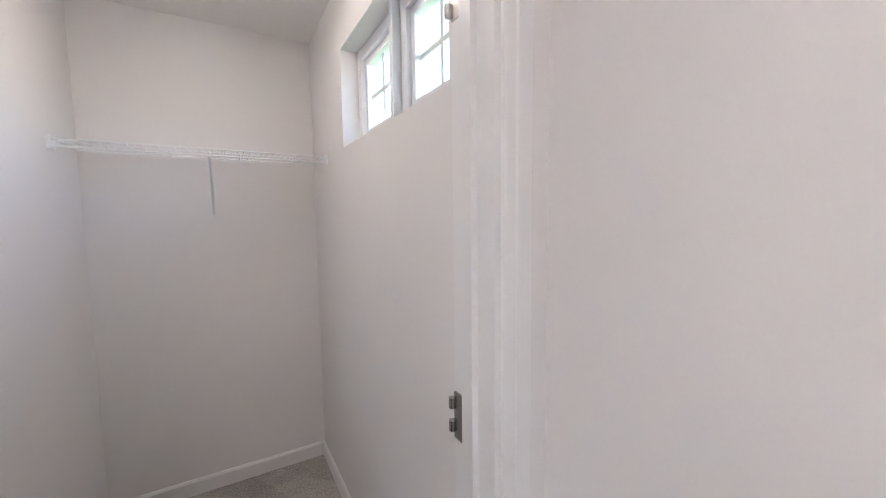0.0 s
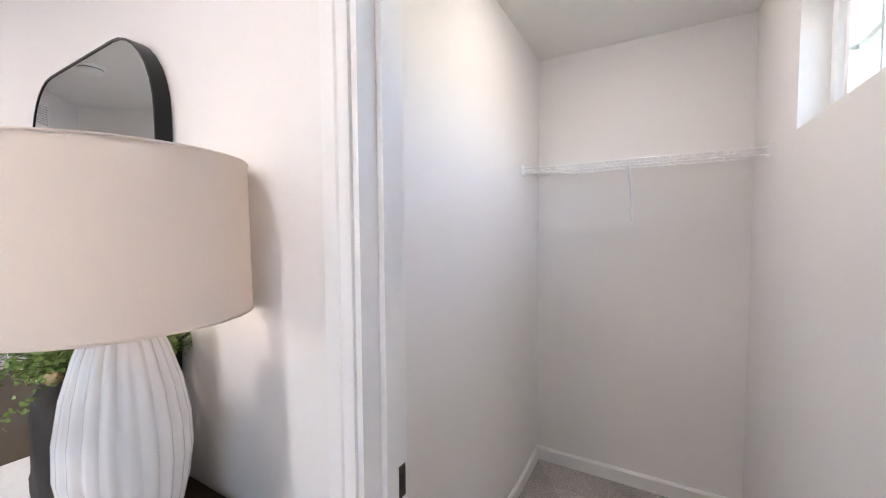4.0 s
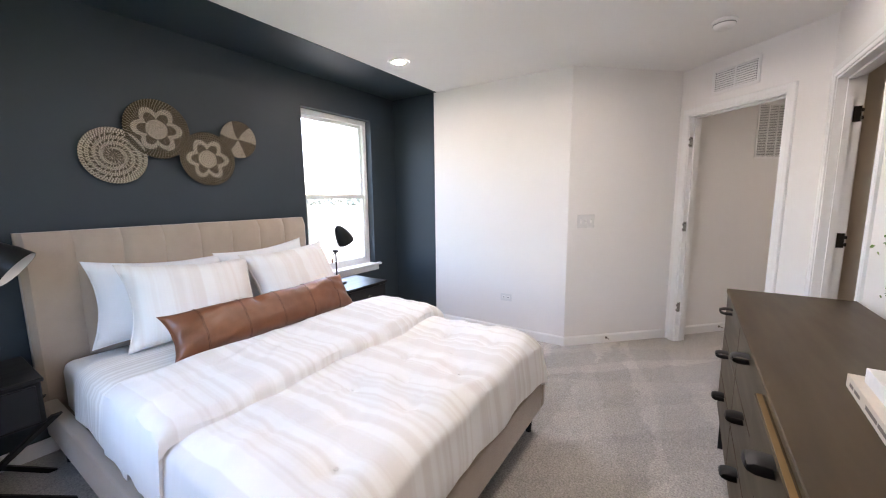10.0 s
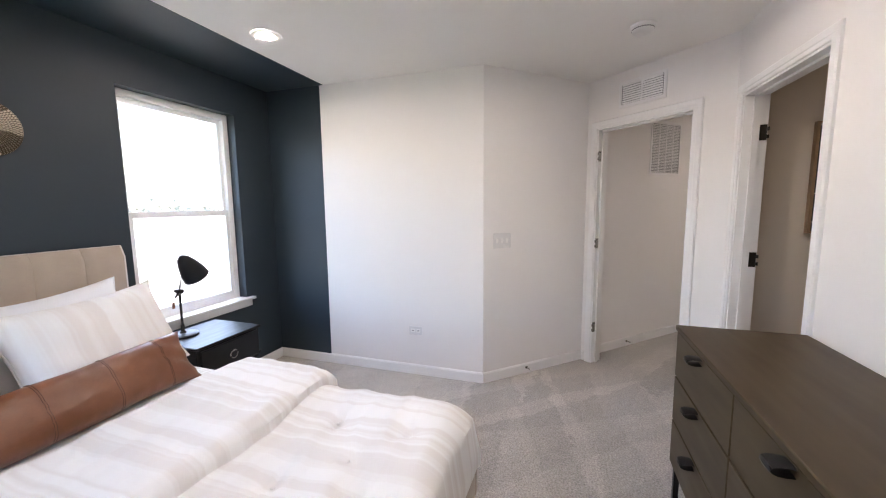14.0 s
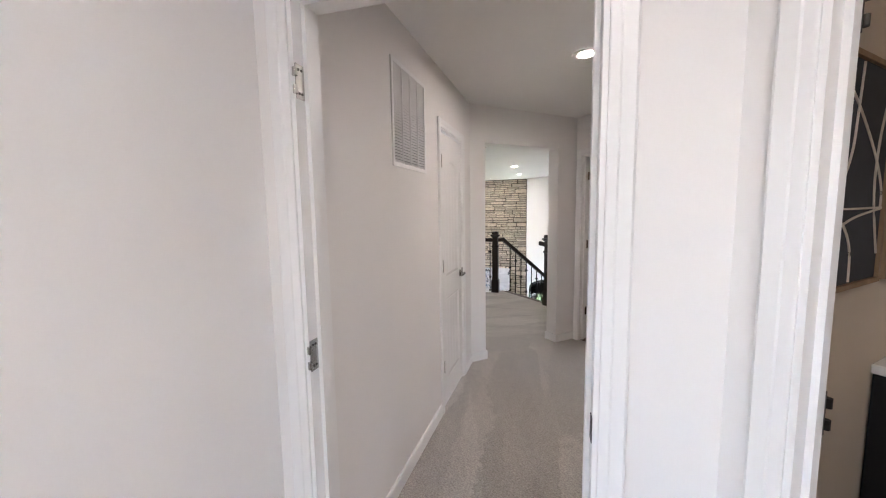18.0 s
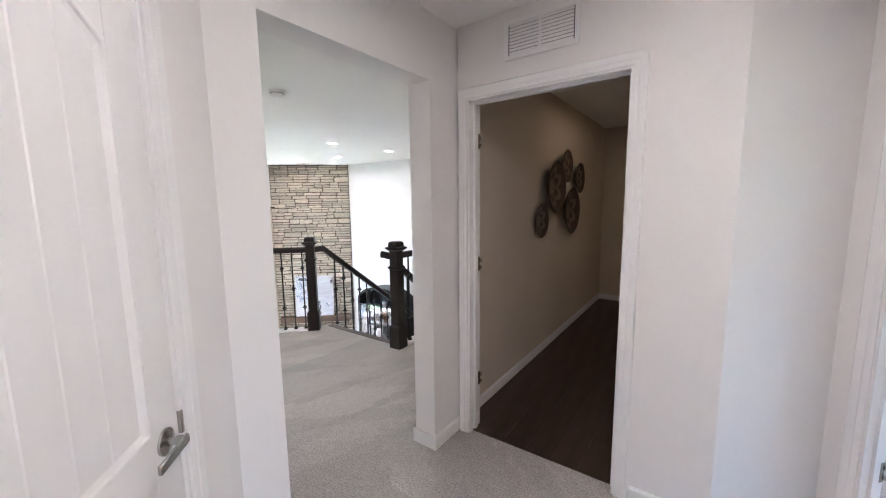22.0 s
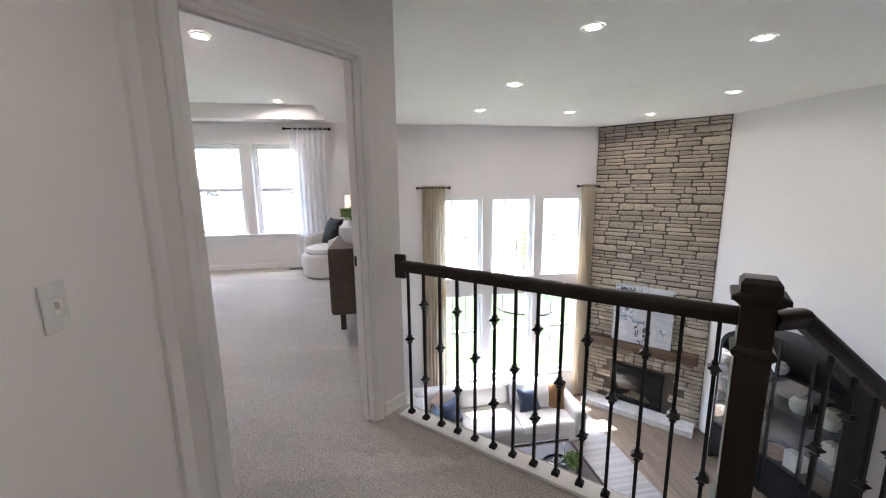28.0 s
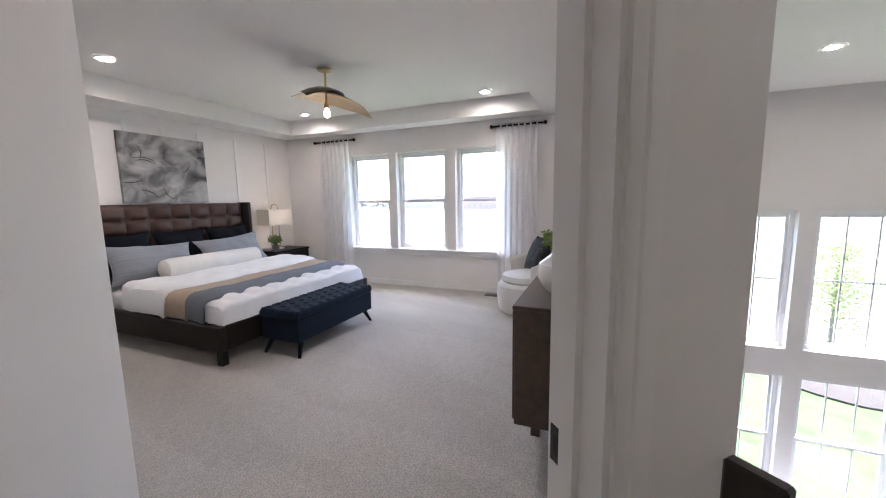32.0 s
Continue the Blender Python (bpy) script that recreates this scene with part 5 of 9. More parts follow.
pillow("pillow", 0.70, 0.47, 0.25, pose(-1.13, -2.81, 0.81, 112, 3, 3), SHEET, "plain white pillow propped against the headboard", 5)
pillow("pillow_sham", 0.69, 0.47, 0.25, pose(-0.52, -2.57, 0.805, 118, -4, -4), SHAM, "white pillow sham with beige stripes", 3)
pillow("pillow_sham", 0.69, 0.47, 0.25, pose(-1.18, -2.58, 0.81, 118, 2, 4), SHAM, "white pillow sham with beige stripes", 8)


def lumbar_point(u, v, side, w=1.15, h=0.25, t=0.15):
    """A point of the long leather cushion: pulled corners, full middle, creases towards the ends and one slack fold."""
    lift = max((1 - abs(u) ** 5) * (1 - abs(v) ** 2.6), 0.0) ** 0.5
    x = u * w / 2 * (1 - 0.055 * (1 - v * v) * abs(u) ** 6)
    y = v * h / 2 * (1 - 0.10 * (1 - abs(u) ** 3) * abs(v) ** 3) + 0.010 * noise.noise(Vector((u * 3, 1.7, 4)))
    end = abs(u) ** 3
    fold = 0.020 * math.exp(-((u - 0.12 - 0.10 * v) / 0.045) ** 2) + 0.014 * math.exp(-((u - 0.24 + 0.06 * v) / 0.03) ** 2)
    crease = 0.010 * end * math.sin(9 * v + 14 * abs(u)) + 0.007 * noise.noise(Vector((u * 13, v * 5, 3))) + 0.004 * noise.noise(Vector((u * 30, v * 9, 7)))
    return Vector((x, y, side * (t / 2 * lift + (crease - fold * max(v, 0) * 1.4) * lift ** 0.6)))


lp = thing("lumbar_pillow", "long cognac leather lumbar pillow with stitched seams", "pillow", pose(-0.80, -2.255, 0.715, 122, 0, 2))
b = bmesh.new()
NU, NV, g = 72, 18, {}
for side in (-1, 1):
    for i in range(NU + 1):
        for k in range(NV + 1):
            if side == 1 and (i in (0, NU) or k in (0, NV)):
                g[i, k, 1] = g[i, k, -1]
            else:
                g[i, k, side] = b.verts.new(lumbar_point(2 * i / NU - 1, 2 * k / NV - 1, side))
    for i in range(NU):
        for k in range(NV):
            f = (g[i, k, side], g[i + 1, k, side], g[i + 1, k + 1, side], g[i, k + 1, side])
            b.faces.new(f if side == 1 else f[::-1])
part("cover", b, LEATHER, lp, smooth=70)
SEAM = surface("leather_seam", (0.10, 0.038, 0.018), 0.6, bump=0)
for u in (-0.74, -0.37, 0.0, 0.37, 0.74):
    for du in (-0.006, 0.006):
        part("seam", tube([lumbar_point(u + du, -0.97 + 1.94 * k / 24, -1) + Vector((0, 0, -0.0006)) for k in range(25)], 0.0014, 6), SEAM, lp)


def nightstand(x, y, label):
    """Black nightstand: one drawer with a ring pull on crossed legs."""
    o = thing("nightstand", label, "nightstand", pose(x, y, 0), group="bedside nightstands")
    w, d = 0.46, 0.41
    part("body", box(-w / 2, w / 2, -d / 2, d / 2 - 0.012, 0.415, 0.605, 0.004), BLACKWOOD, o, smooth=0)
    part("top", box(-w / 2 - 0.008, w / 2 + 0.008, -d / 2, d / 2 + 0.006, 0.605, 0.622, 0.004), BLACKWOOD, o, smooth=0)
    dr = part("drawer", box(-w / 2 + 0.018, w / 2 - 0.018, d / 2 - 0.012, d / 2 + 0.004, 0.430, 0.592, 0.003), BLACKWOOD, o, smooth=0)
    pl = bmesh.new()
    lathe([(0.010, 0), (0.010, 0.006), (0.004, 0.012)], 14, pl)
    bmesh.ops.transform(pl, matrix=pose(0, d / 2 + 0.004, 0.525, -90, 0, 0), verts=pl.verts[:])
    tube([(0.026 * math.sin(a), d / 2 + 0.014, 0.505 + 0.026 * math.cos(a)) for a in [2 * math.pi * k / 20 for k in range(20)]], 0.0035, 8, pl, closed=True)
    part("ring_pull", pl, STEEL, dr, "polished metal ring pull")
    for sy in (-1, 1):
        for sx in (-1, 1):
            q = box(-0.027, 0.027, -0.013, 0.013, -0.36, 0.36, 0.003)
            bmesh.ops.transform(q, matrix=pose(0, sy * (d / 2 - 0.05 + 0.0135 * sx), 0.211, 0, sx * 49, 0), verts=q.verts[:])
            for v in q.verts:
                v.co.z = min(max(v.co.z, 0.0), 0.415)
            part("crossed_leg", q, BLACKWOOD, o, smooth=0)
    part("stretcher", box(-0.016, 0.016, -d / 2 + 0.06, d / 2 - 0.06, 0.196, 0.226), BLACKWOOD, o, smooth=0)
    return o


nightstand(0.37, -2.71, "black wooden nightstand with a ring pull and crossed legs")
nightstand(-1.83, -2.72, "black wooden nightstand with crossed legs under the window")


def desk_lamp(x, y, turn, label, reach=0.05, size=1.0, tip=(-32, 0)):
    """Black task lamp: round base, post, knuckle, angled arm, bell shade."""
    o = thing("desk_lamp", label, "lamp", pose(x, y, 0.622, 0, 0, turn) @ Matrix.Scale(size, 4), group="bedside lamps")
    part("base", lathe([(0.085, 0), (0.085, 0.010), (0.075, 0.016), (0.02, 0.020), (0.012, 0.03)], 28), BLACK, o)
    part("post", lathe([(0.011, 0.02), (0.011, 0.07), (0.007, 0.075), (0.007, 0.27)], 12), BLACK, o)
    jn = merge(bmesh.new(), lathe([(0.014, -0.022), (0.014, 0.022)], 14), pose(0, 0, 0.285, 90, 0, 0))
    merge(jn, lathe([(0.006, -0.036), (0.010, -0.034), (0.010, -0.024)], 10), pose(0, 0, 0.285, 90, 0, 0))
    part("knuckle", jn, BLACK, o)
    part("arm", tube([(-0.03, 0, 0.25), (0.0, 0, 0.285), (reach * 0.75, 0, 0.455)], 0.0065, 10), BLACK, o)
    tg = box(-0.052, -0.035, -0.002, 0.002, 0.185, 0.225, 0.001)
    part("tag", tg, LEATHER, o, "small leather tag")
    sh = lathe([(0.020, 0.03), (0.034, 0.022), (0.055, -0.03), (0.072, -0.09), (0.078, -0.135)], 28, caps=False)
    lathe([(0.020, 0.03), (0.012, 0.040), (0.001, 0.042)], 28, sh, caps=False)
    lathe([(0.078, -0.135), (0.076, -0.135)], 28, sh, caps=False)
    shade = part("shade", merge(bmesh.new(), sh, pose(reach, 0, 0.47, 0, *tip)), BLACK, o, "black bell-shaped metal shade")
    ln = lathe([(0.0765, -0.1345), (0.070, -0.09), (0.052, -0.03), (0.01, 0.018)], 28, caps=False)
    part("lining", merge(bmesh.new(), ln, pose(reach, 0, 0.47, 0, *tip)), CERAMIC, shade, "white inner face of the shade")
    part("bulb", merge(bmesh.new(), lathe([(0.012, 0.0), (0.022, -0.04), (0.028, -0.07), (0.018, -0.095), (0.001, -0.1)], 14, caps=False), pose(reach, 0, 0.47, 0, *tip)), CERAMIC, shade)
    return o


desk_lamp(0.375, -2.76, 180, "black metal task lamp standing on the nightstand", 0.12, 1.17, (-50, -28))
desk_lamp(-1.745, -2.81, 180, "black metal task lamp in front of the window")


def basket_mat(name, light, dark, petals, kind):
    """Coiled seagrass: spiral rows of stitches in two colours, laid out as rings or petals."""
    m, nt, b = shader(name)
    n = nt.nodes

    def calc(op, a, c=None, clamp=False):
        k = n.new("ShaderNodeMath"); k.operation = op; k.use_clamp = clamp
        for i, v in enumerate((a, c)):
            if v is None:
                continue
            if isinstance(v, (int, float)):
                k.inputs[i].default_value = v
            else:
                link(nt, v, k.inputs[i])
        return k.outputs[0]
    tc, sep = n.new("ShaderNodeTexCoord"), n.new("ShaderNodeSeparateXYZ")
    link(nt, tc.outputs["Object"], sep.inputs[0])
    x, y = sep.outputs[0], sep.outputs[1]
    r = calc("SQRT", calc("ADD", calc("MULTIPLY", x, x), calc("MULTIPLY", y, y)))
    a = calc("ARCTAN2", y, x)
    no = n.new("ShaderNodeTexNoise"); no.inputs["Scale"].default_value = 45
    link(nt, tc.outputs["Object"], no.inputs["Vector"])
    lobe = calc("ABSOLUTE", calc("COSINE", calc("MULTIPLY", a, petals / 2)))
    if kind == "petals":
        petal = calc("MULTIPLY", calc("GREATER_THAN", r, 0.34), calc("LESS_THAN", r, calc("ADD", 0.34, calc("MULTIPLY", lobe, 0.27))))
        rim = calc("GREATER_THAN", r, calc("ADD", 0.56, calc("MULTIPLY", lobe, 0.24)))
        dk = calc("MAXIMUM", petal, rim)
    elif kind == "rings":
        coil = calc("GREATER_THAN", calc("SINE", calc("ADD", calc("MULTIPLY", r, 30.0), calc("MULTIPLY", a, 2.0))), 0.25)
        dash = calc("GREATER_THAN", calc("SINE", calc("ADD", calc("MULTIPLY", a, petals * 4.0), calc("MULTIPLY", r, 21.0))), -0.35)
        core = calc("MULTIPLY", calc("LESS_THAN", r, 0.26), calc("GREATER_THAN", calc("SINE", calc("MULTIPLY", a, 14.0)), -0.2))
        dk = calc("MAXIMUM", calc("MULTIPLY", calc("MULTIPLY", coil, dash), calc("LESS_THAN", r, 0.90)), core)
    else:
        dk = calc("GREATER_THAN", calc("SINE", calc("ADD", calc("MULTIPLY", a, petals), calc("MULTIPLY", r, 0.6))), 0.0)
    row = calc("FLOOR", calc("MULTIPLY", r, 12.0))
    st = calc("SINE", calc("ADD", calc("MULTIPLY", a, 64.0), calc("MULTIPLY", row, 2.4)))
    rows = calc("SINE", calc("MULTIPLY", r, 75.4))
    pale = calc("SUBTRACT", 1.0, dk)
    on = calc("ADD", calc("MULTIPLY", calc("GREATER_THAN", st, -0.40), 0.82), 0.18)
    off = calc("MULTIPLY", calc("LESS_THAN", st, -0.70), 0.45)
    pat = calc("ADD", calc("MULTIPLY", pale, on), calc("MULTIPLY", dk, off))
    mx = n.new("ShaderNodeMix"); mx.data_type = "RGBA"
    mx.inputs[6].default_value, mx.inputs[7].default_value = (*dark, 1), (*light, 1)
    link(nt, pat, mx.inputs[0])
    hs = n.new("ShaderNodeHueSaturation")
    vr = n.new("ShaderNodeMapRange"); vr.inputs[3].default_value, vr.inputs[4].default_value = 0.75, 1.25
    link(nt, no.outputs["Fac"], vr.inputs[0]); link(nt, vr.outputs[0], hs.inputs["Value"]); link(nt, mx.outputs[2], hs.inputs["Color"])
    link(nt, hs.outputs[0], b.inputs["Base Color"])
    b.inputs["Roughness"].default_value = 0.8
    bp = n.new("ShaderNodeBump"); bp.inputs["Strength"].default_value, bp.inputs["Distance"].default_value = 0.5, 0.03
    link(nt, calc("ADD", rows, calc("MULTIPLY", st, 0.4)), bp.inputs["Height"]); link(nt, bp.outputs[0], b.inputs["Normal"])
    return m


CREAM, GRASS = (0.54, 0.455, 0.37), (0.058, 0.040, 0.018)
BASKETS = [basket_mat("coil_rings", CREAM, GRASS, 7, "rings"), basket_mat("coil_petals", CREAM, GRASS, 6, "petals"),
           basket_mat("coil_star", CREAM, GRASS, 6, "petals"), basket_mat("coil_pinwheel", CREAM, GRASS, 3, "pinwheel")]


def basket(w_or_m, r, mat, label, group, depth=0.14):
    """A shallow coiled basket hung flat: dished, stitched rows as relief. Built at radius 1 and scaled."""
    prof, n = [], 26
    for i in range(n + 1):
        u = i / n
        prof.append((max(u, 0.002), depth * u ** 2.2 + 0.012 * abs(math.sin(u * n * math.pi / 2))))
    b = lathe(prof, 64, caps=False)
    lathe([(1.0, depth), (1.03, depth - 0.03), (1.0, depth - 0.06), (0.5, depth * 0.2 - 0.05), (0.01, -0.045)], 64, b, caps=False)
    ob = single("wall_basket", b, mat, label, "basket", None, group=group, smooth=60)
    ob.matrix_world = w_or_m @ Matrix.Scale(r, 4)
    return ob


for (x, z, r), mt, lb in zip([(-0.368, 1.626, 0.156), (-0.598, 1.806, 0.174), (-0.884, 1.645, 0.174), (-1.108, 1.802, 0.128)], BASKETS,
                             ["round woven basket with cream rings hung on the dark wall", "round woven basket with a cream flower hung on the dark wall", "round woven basket with a cream star hung on the dark wall", "small woven basket with a cream pinwheel on the dark wall"]):
    basket(pose(x, -3.078, z, -90, 0, 0), r, mt, lb, "woven baskets over the bed")

# ---- dresser and what stands on it ----
DX0, DX1, DY0, DY1, DZ = -1.945, -0.15, -0.045, 0.425, 0.88
dresser = thing("dresser", "wide brown-stained wooden dresser with nine drawers and black tab pulls", "dresser", pose((DX0 + DX1) / 2, (DY0 + DY1) / 2, 0))
dw, dd = DX1 - DX0, DY1 - DY0
part("carcass", box(-dw / 2, dw / 2, -dd / 2 + 0.02, dd / 2, 0.232, DZ - 0.022, 0.002), UMBER, dresser, smooth=0)
part("top", box(-dw / 2 - 0.003, dw / 2 + 0.003, -dd / 2 - 0.003, dd / 2, DZ - 0.022, DZ, 0.003), UMBER, dresser, smooth=0)
for i in range(3):
    for k in range(3):
        cw, ch = (dw - 0.02) / 3, (DZ - 0.022 - 0.237) / 3
        x0, z0 = -dw / 2 + 0.01 + cw * i + 0.003, 0.237 + ch * k + 0.003
        out = 0.022 if (i, k) == (2, 2) else 0.0
        dr = part("drawer", box(x0, x0 + cw - 0.006, -dd / 2 + 0.001 - out, -dd / 2 + 0.022, z0, z0 + ch - 0.006, 0.0025), UMBER, dresser, "drawer left slightly open" if out else "", smooth=0)
        if out:
            part("drawer_edge", box(x0 + 0.004, x0 + cw - 0.010, -dd / 2 - 0.018, -dd / 2 - 0.006, z0 + ch - 0.0062, z0 + ch - 0.004), surface("aged_brass_lip", (0.30, 0.20, 0.09), 0.4, 0.8, bump=0), dr, "thin aged brass drawer lip", smooth=0)
        cx, cz = x0 + cw / 2, z0 + ch - 0.024
        tab = bmesh.new()
        loop = [(0.0, 0.010), (0.016, 0.0115), (0.032, 0.011), (0.044, 0.006), (0.047, 0.0), (0.044, -0.006), (0.032, -0.011), (0.016, -0.0115), (0.0, -0.010)]
        tube([(cx, -dd / 2 - out - a, cz + c) for a, c in loop], 0.0035, 6, tab)
        for v in tab.verts:
            v.co.x = cx + (v.co.x - cx) * 7.5
        part("tab_pull", tab, BLACK, dr, "black leather tab pull")
for sx in (-1, 1):
    for sy in (-1, 1):
        part("leg", box(sx * (dw / 2 - 0.02) - 0.011, sx * (dw / 2 - 0.02) + 0.011, sy * (dd / 2 - 0.03) - 0.011, sy * (dd / 2 - 0.03) + 0.011, 0, 0.233), BLACK, dresser, "slim black metal leg", smooth=0)

# table lamp with a ribbed ceramic base
o = thing("table_lamp", "white ribbed ceramic table lamp with a beige linen drum shade, lit", "lamp", pose(-0.401, 0.262, DZ))
part("base", lathe([(0.050, 0.0), (0.054, 0.006), (0.066, 0.05), (0.081, 0.12), (0.0885, 0.18), (0.087, 0.235), (0.077, 0.30), (0.061, 0.36), (0.046, 0.40), (0.036, 0.415), (0.001, 0.418)], 160, caps=False,
                   ripple=lambda a, z: 1 + 0.075 * (abs(math.cos(a * 11 + z * 1.2)) - 0.5)), CERAMIC, o, "glossy white ceramic base with vertical ribs")
part("neck", lathe([(0.014, 0.41), (0.014, 0.45), (0.008, 0.452), (0.008, 0.60)], 14), BRASS, o)
sh = lathe([(0.180, 0.416), (0.178, 0.676)], 64, centre=(0.017, 0.006, 0), caps=False)
lathe([(0.1775, 0.675), (0.1795, 0.417)], 64, sh, centre=(0.017, 0.006, 0), caps=False)
shade = part("shade", sh, LINEN, o, "beige linen drum shade")
for z, r in ((0.417, 0.1802), (0.675, 0.1782)):
    rb = bmesh.new()
    tube([(0.017 + r * math.cos(2 * math.pi * k / 48), 0.006 + r * math.sin(2 * math.pi * k / 48), z) for k in range(48)], 0.0022, 6, rb, closed=True)
    part("trim_edge", rb, LINEN, shade)
part("bulb", lathe([(0.014, 0.455), (0.030, 0.50), (0.033, 0.53), (0.02, 0.56), (0.001, 0.567)], 20, caps=False), glow("bulb_glow", (1.0, 0.84, 0.68), 0.55), o, "lit bulb inside the shade")
part("cord", tube([(0.04, 0.02, 0.012), (0.10, 0.07, 0.006), (0.16, 0.075, 0.006), (0.195, 0.10, 0.006), (0.215, 0.145, -0.03), (0.216, 0.155, -0.25)], 0.0032, 8), BLACK, o, "black fabric cord")

# books and the black vase
PAGES = surface("book_pages", (0.74, 0.70, 0.64), 0.85, mix=0.4, scale=4, stretch=(1, 1, 120), fine=200, grain=0.08, bump=0.3, bscale=40, depth=0.0008)
COVER = surface("book_cover_white", (0.80, 0.79, 0.78), 0.45, bump=0.0)
COVER2 = surface("book_cover_cream", (0.64, 0.58, 0.50), 0.5, bump=0.0)


def book(x, y, z, w, d, h, turn, cover, label, group="stacked books", spine_words=None):
    o = thing("book", label, "book", pose(x, y, z, 0, 0, turn), group=group)
    cv = bmesh.new()
    box(-w / 2, w / 2, -d / 2, d / 2, 0, 0.0028, 0.0008, bm=cv)
    box(-w / 2, w / 2, -d / 2, d / 2, h - 0.0028, h, 0.0008, bm=cv)
    box(-w / 2, w / 2, -d / 2, -d / 2 + 0.003, 0.002, h - 0.002, bm=cv)
    part("cover", cv, cover, o, smooth=0)
    part("page_block", box(-w / 2 + 0.005, w / 2 - 0.005, -d / 2 + 0.003, d / 2 - 0.005, 0.0028, h - 0.0028), PAGES, o, smooth=0)
    if spine_words:
        inkm = surface("spine_ink", (0.16, 0.13, 0.11), 0.6, bump=0)
        for i, (a, c) in enumerate(spine_words):
            part("spine_bar", box(-w / 2 + w * a, -w / 2 + w * c, -d / 2 - 0.0006, -d / 2, h * 0.36, h * 0.62), inkm, o, "dark lettering", smooth=0)
    return o


book(-0.665, 0.245, DZ, 0.37, 0.26, 0.034, -3, COVER2, "large cream art book lying on the dresser", spine_words=[(0.08, 0.16), (0.19, 0.30), (0.42, 0.62), (0.64, 0.78)])
book(-0.65, 0.255, DZ + 0.034, 0.32, 0.235, 0.036, -2, COVER, "large white book on top of the cream one", spine_words=None)
VASE = surface("charred_black_clay", (0.012, 0.011, 0.011), 0.62, spec=0.3, other=(0.045, 0.039, 0.034), mix=0.8, scale=14, stretch=(1, 1, 0.25), grain=0.25, bump=0.5, bscale=45, depth=0.003)
o = thing("vase", "charred black clay vase with a brass ball, on the books", "vase", pose(-0.60, 0.25, DZ + 0.07))
b = bmesh.new()
nz, ns = 16, 28
rings = []
for i in range(nz + 1):
    v = i / nz
    hgt = 0.225 * v
    k = math.sqrt(max(1 - max(0, (v - 0.55) / 0.47) ** 2, 0.0)) if v > 0.55 else 1.0
    k = max(k, 0.18)
    ring = []
    for j in range(ns):
        a = 2 * math.pi * j / ns
        rr = (abs(math.cos(a)) ** 3 / 0.082 ** 3 + abs(math.sin(a)) ** 3 / 0.058 ** 3) ** (-1 / 3)
        dent = 1 - 0.14 * math.exp(-((a - 4.2) ** 2) / 0.06) * (1 if 0.15 < v < 0.8 else 0)
        ring.append(b.verts.new((rr * k * dent * math.cos(a), rr * k * dent * math.sin(a), hgt)))
    rings.append(ring)
for p, q in zip(rings, rings[1:]):
    for j in range(ns):
        b.faces.new((p[j], p[(j + 1) % ns], q[(j + 1) % ns], q[j]))
b.faces.new(rings[0][::-1]); b.faces.new(rings[-1])
part("body", b, VASE, o)
part("ball", lathe([(0.0135 * math.sin(math.pi * k / 10) + 0.0002, 0.221 + 0.0135 - 0.0135 * math.cos(math.pi * k / 10)) for k in range(11)], 18, centre=(0.03, -0.032, -0.01), caps=False), BRASS, o, "small brass ball")


def sprays(n, spread, h, seed, leaf, lean=(0, 0), each=22, droop=0.5, base_r=0.01):
    """Branching sprays of small leaves: returns stem mesh and leaf mesh."""
    rnd = random.Random(seed)
    st, lf = bmesh.new(), bmesh.new()
    for i in range(n):
        a, l = rnd.uniform(0, 6.28), rnd.uniform(0.5, 1.0)
        e = Vector((math.cos(a) * spread * l + lean[0] * l, math.sin(a) * spread * l * 0.8 + lean[1] * l, h * rnd.uniform(0.45, 1.0) * (1 - droop * 0.5 * l)))
        s = Vector((math.cos(a) * base_r, math.sin(a) * base_r, 0))
        m = s.lerp(e, 0.5) + Vector((0, 0, h * 0.22))
        pts = [s, s.lerp(m, 0.5) * 0.5 + (s.lerp(m, 0.5)) * 0.5, m, m.lerp(e, 0.55), e]
        tube(pts, 0.001, 4, st, taper=[0.0018, 0.0016, 0.0013, 0.001, 0.0006])
        for k in range(each):
            u = 0.35 + 0.65 * rnd.random()
            p = (m.lerp(e, (u - 0.5) * 2) if u > 0.5 else s.lerp(m, u * 2)) + Vector((rnd.gauss(0, 0.016), rnd.gauss(0, 0.016), rnd.gauss(0, 0.012)))
            mm = Matrix.Translation(p) @ Euler((rnd.uniform(-1.2, 1.2), rnd.uniform(-1.2, 1.2), rnd.uniform(0, 6.28))).to_matrix().to_4x4()
            z = leaf * rnd.uniform(0.6, 1.3)
            q = [lf.verts.new(mm @ Vector(c)) for c in ((0, 0, 0), (z * 0.36, z * 0.4, z * 0.08), (z * 0.22, z * 0.85, 0), (0, z, -z * 0.08), (-z * 0.22, z * 0.85, 0), (-z * 0.36, z * 0.4, z * 0.08))]
            lf.faces.new((q[0], q[1], q[2], q[3])); lf.faces.new((q[0], q[3], q[4], q[5]))
    return st, lf


o = thing("potted_greenery", "bushy green maidenhair sprays in a small dark pot on the dresser", "plant", pose(-0.66, 0.345, DZ))
part("pot", lathe([(0.045, 0.0), (0.058, 0.10), (0.06, 0.17), (0.052, 0.17), (0.05, 0.14), (0.001, 0.13)], 24, caps=False), VASE, o)
st, lf = sprays(95, 0.25, 0.33, 11, 0.0125, lean=(-0.04, -0.02), each=64)
for m_ in (st, lf):
    bmesh.ops.translate(m_, vec=(0, 0, 0.14), verts=m_.verts[:])
    for v in m_.verts:
        v.co.y = min(v.co.y, 0.078)
part("stem", st, STEM, o)
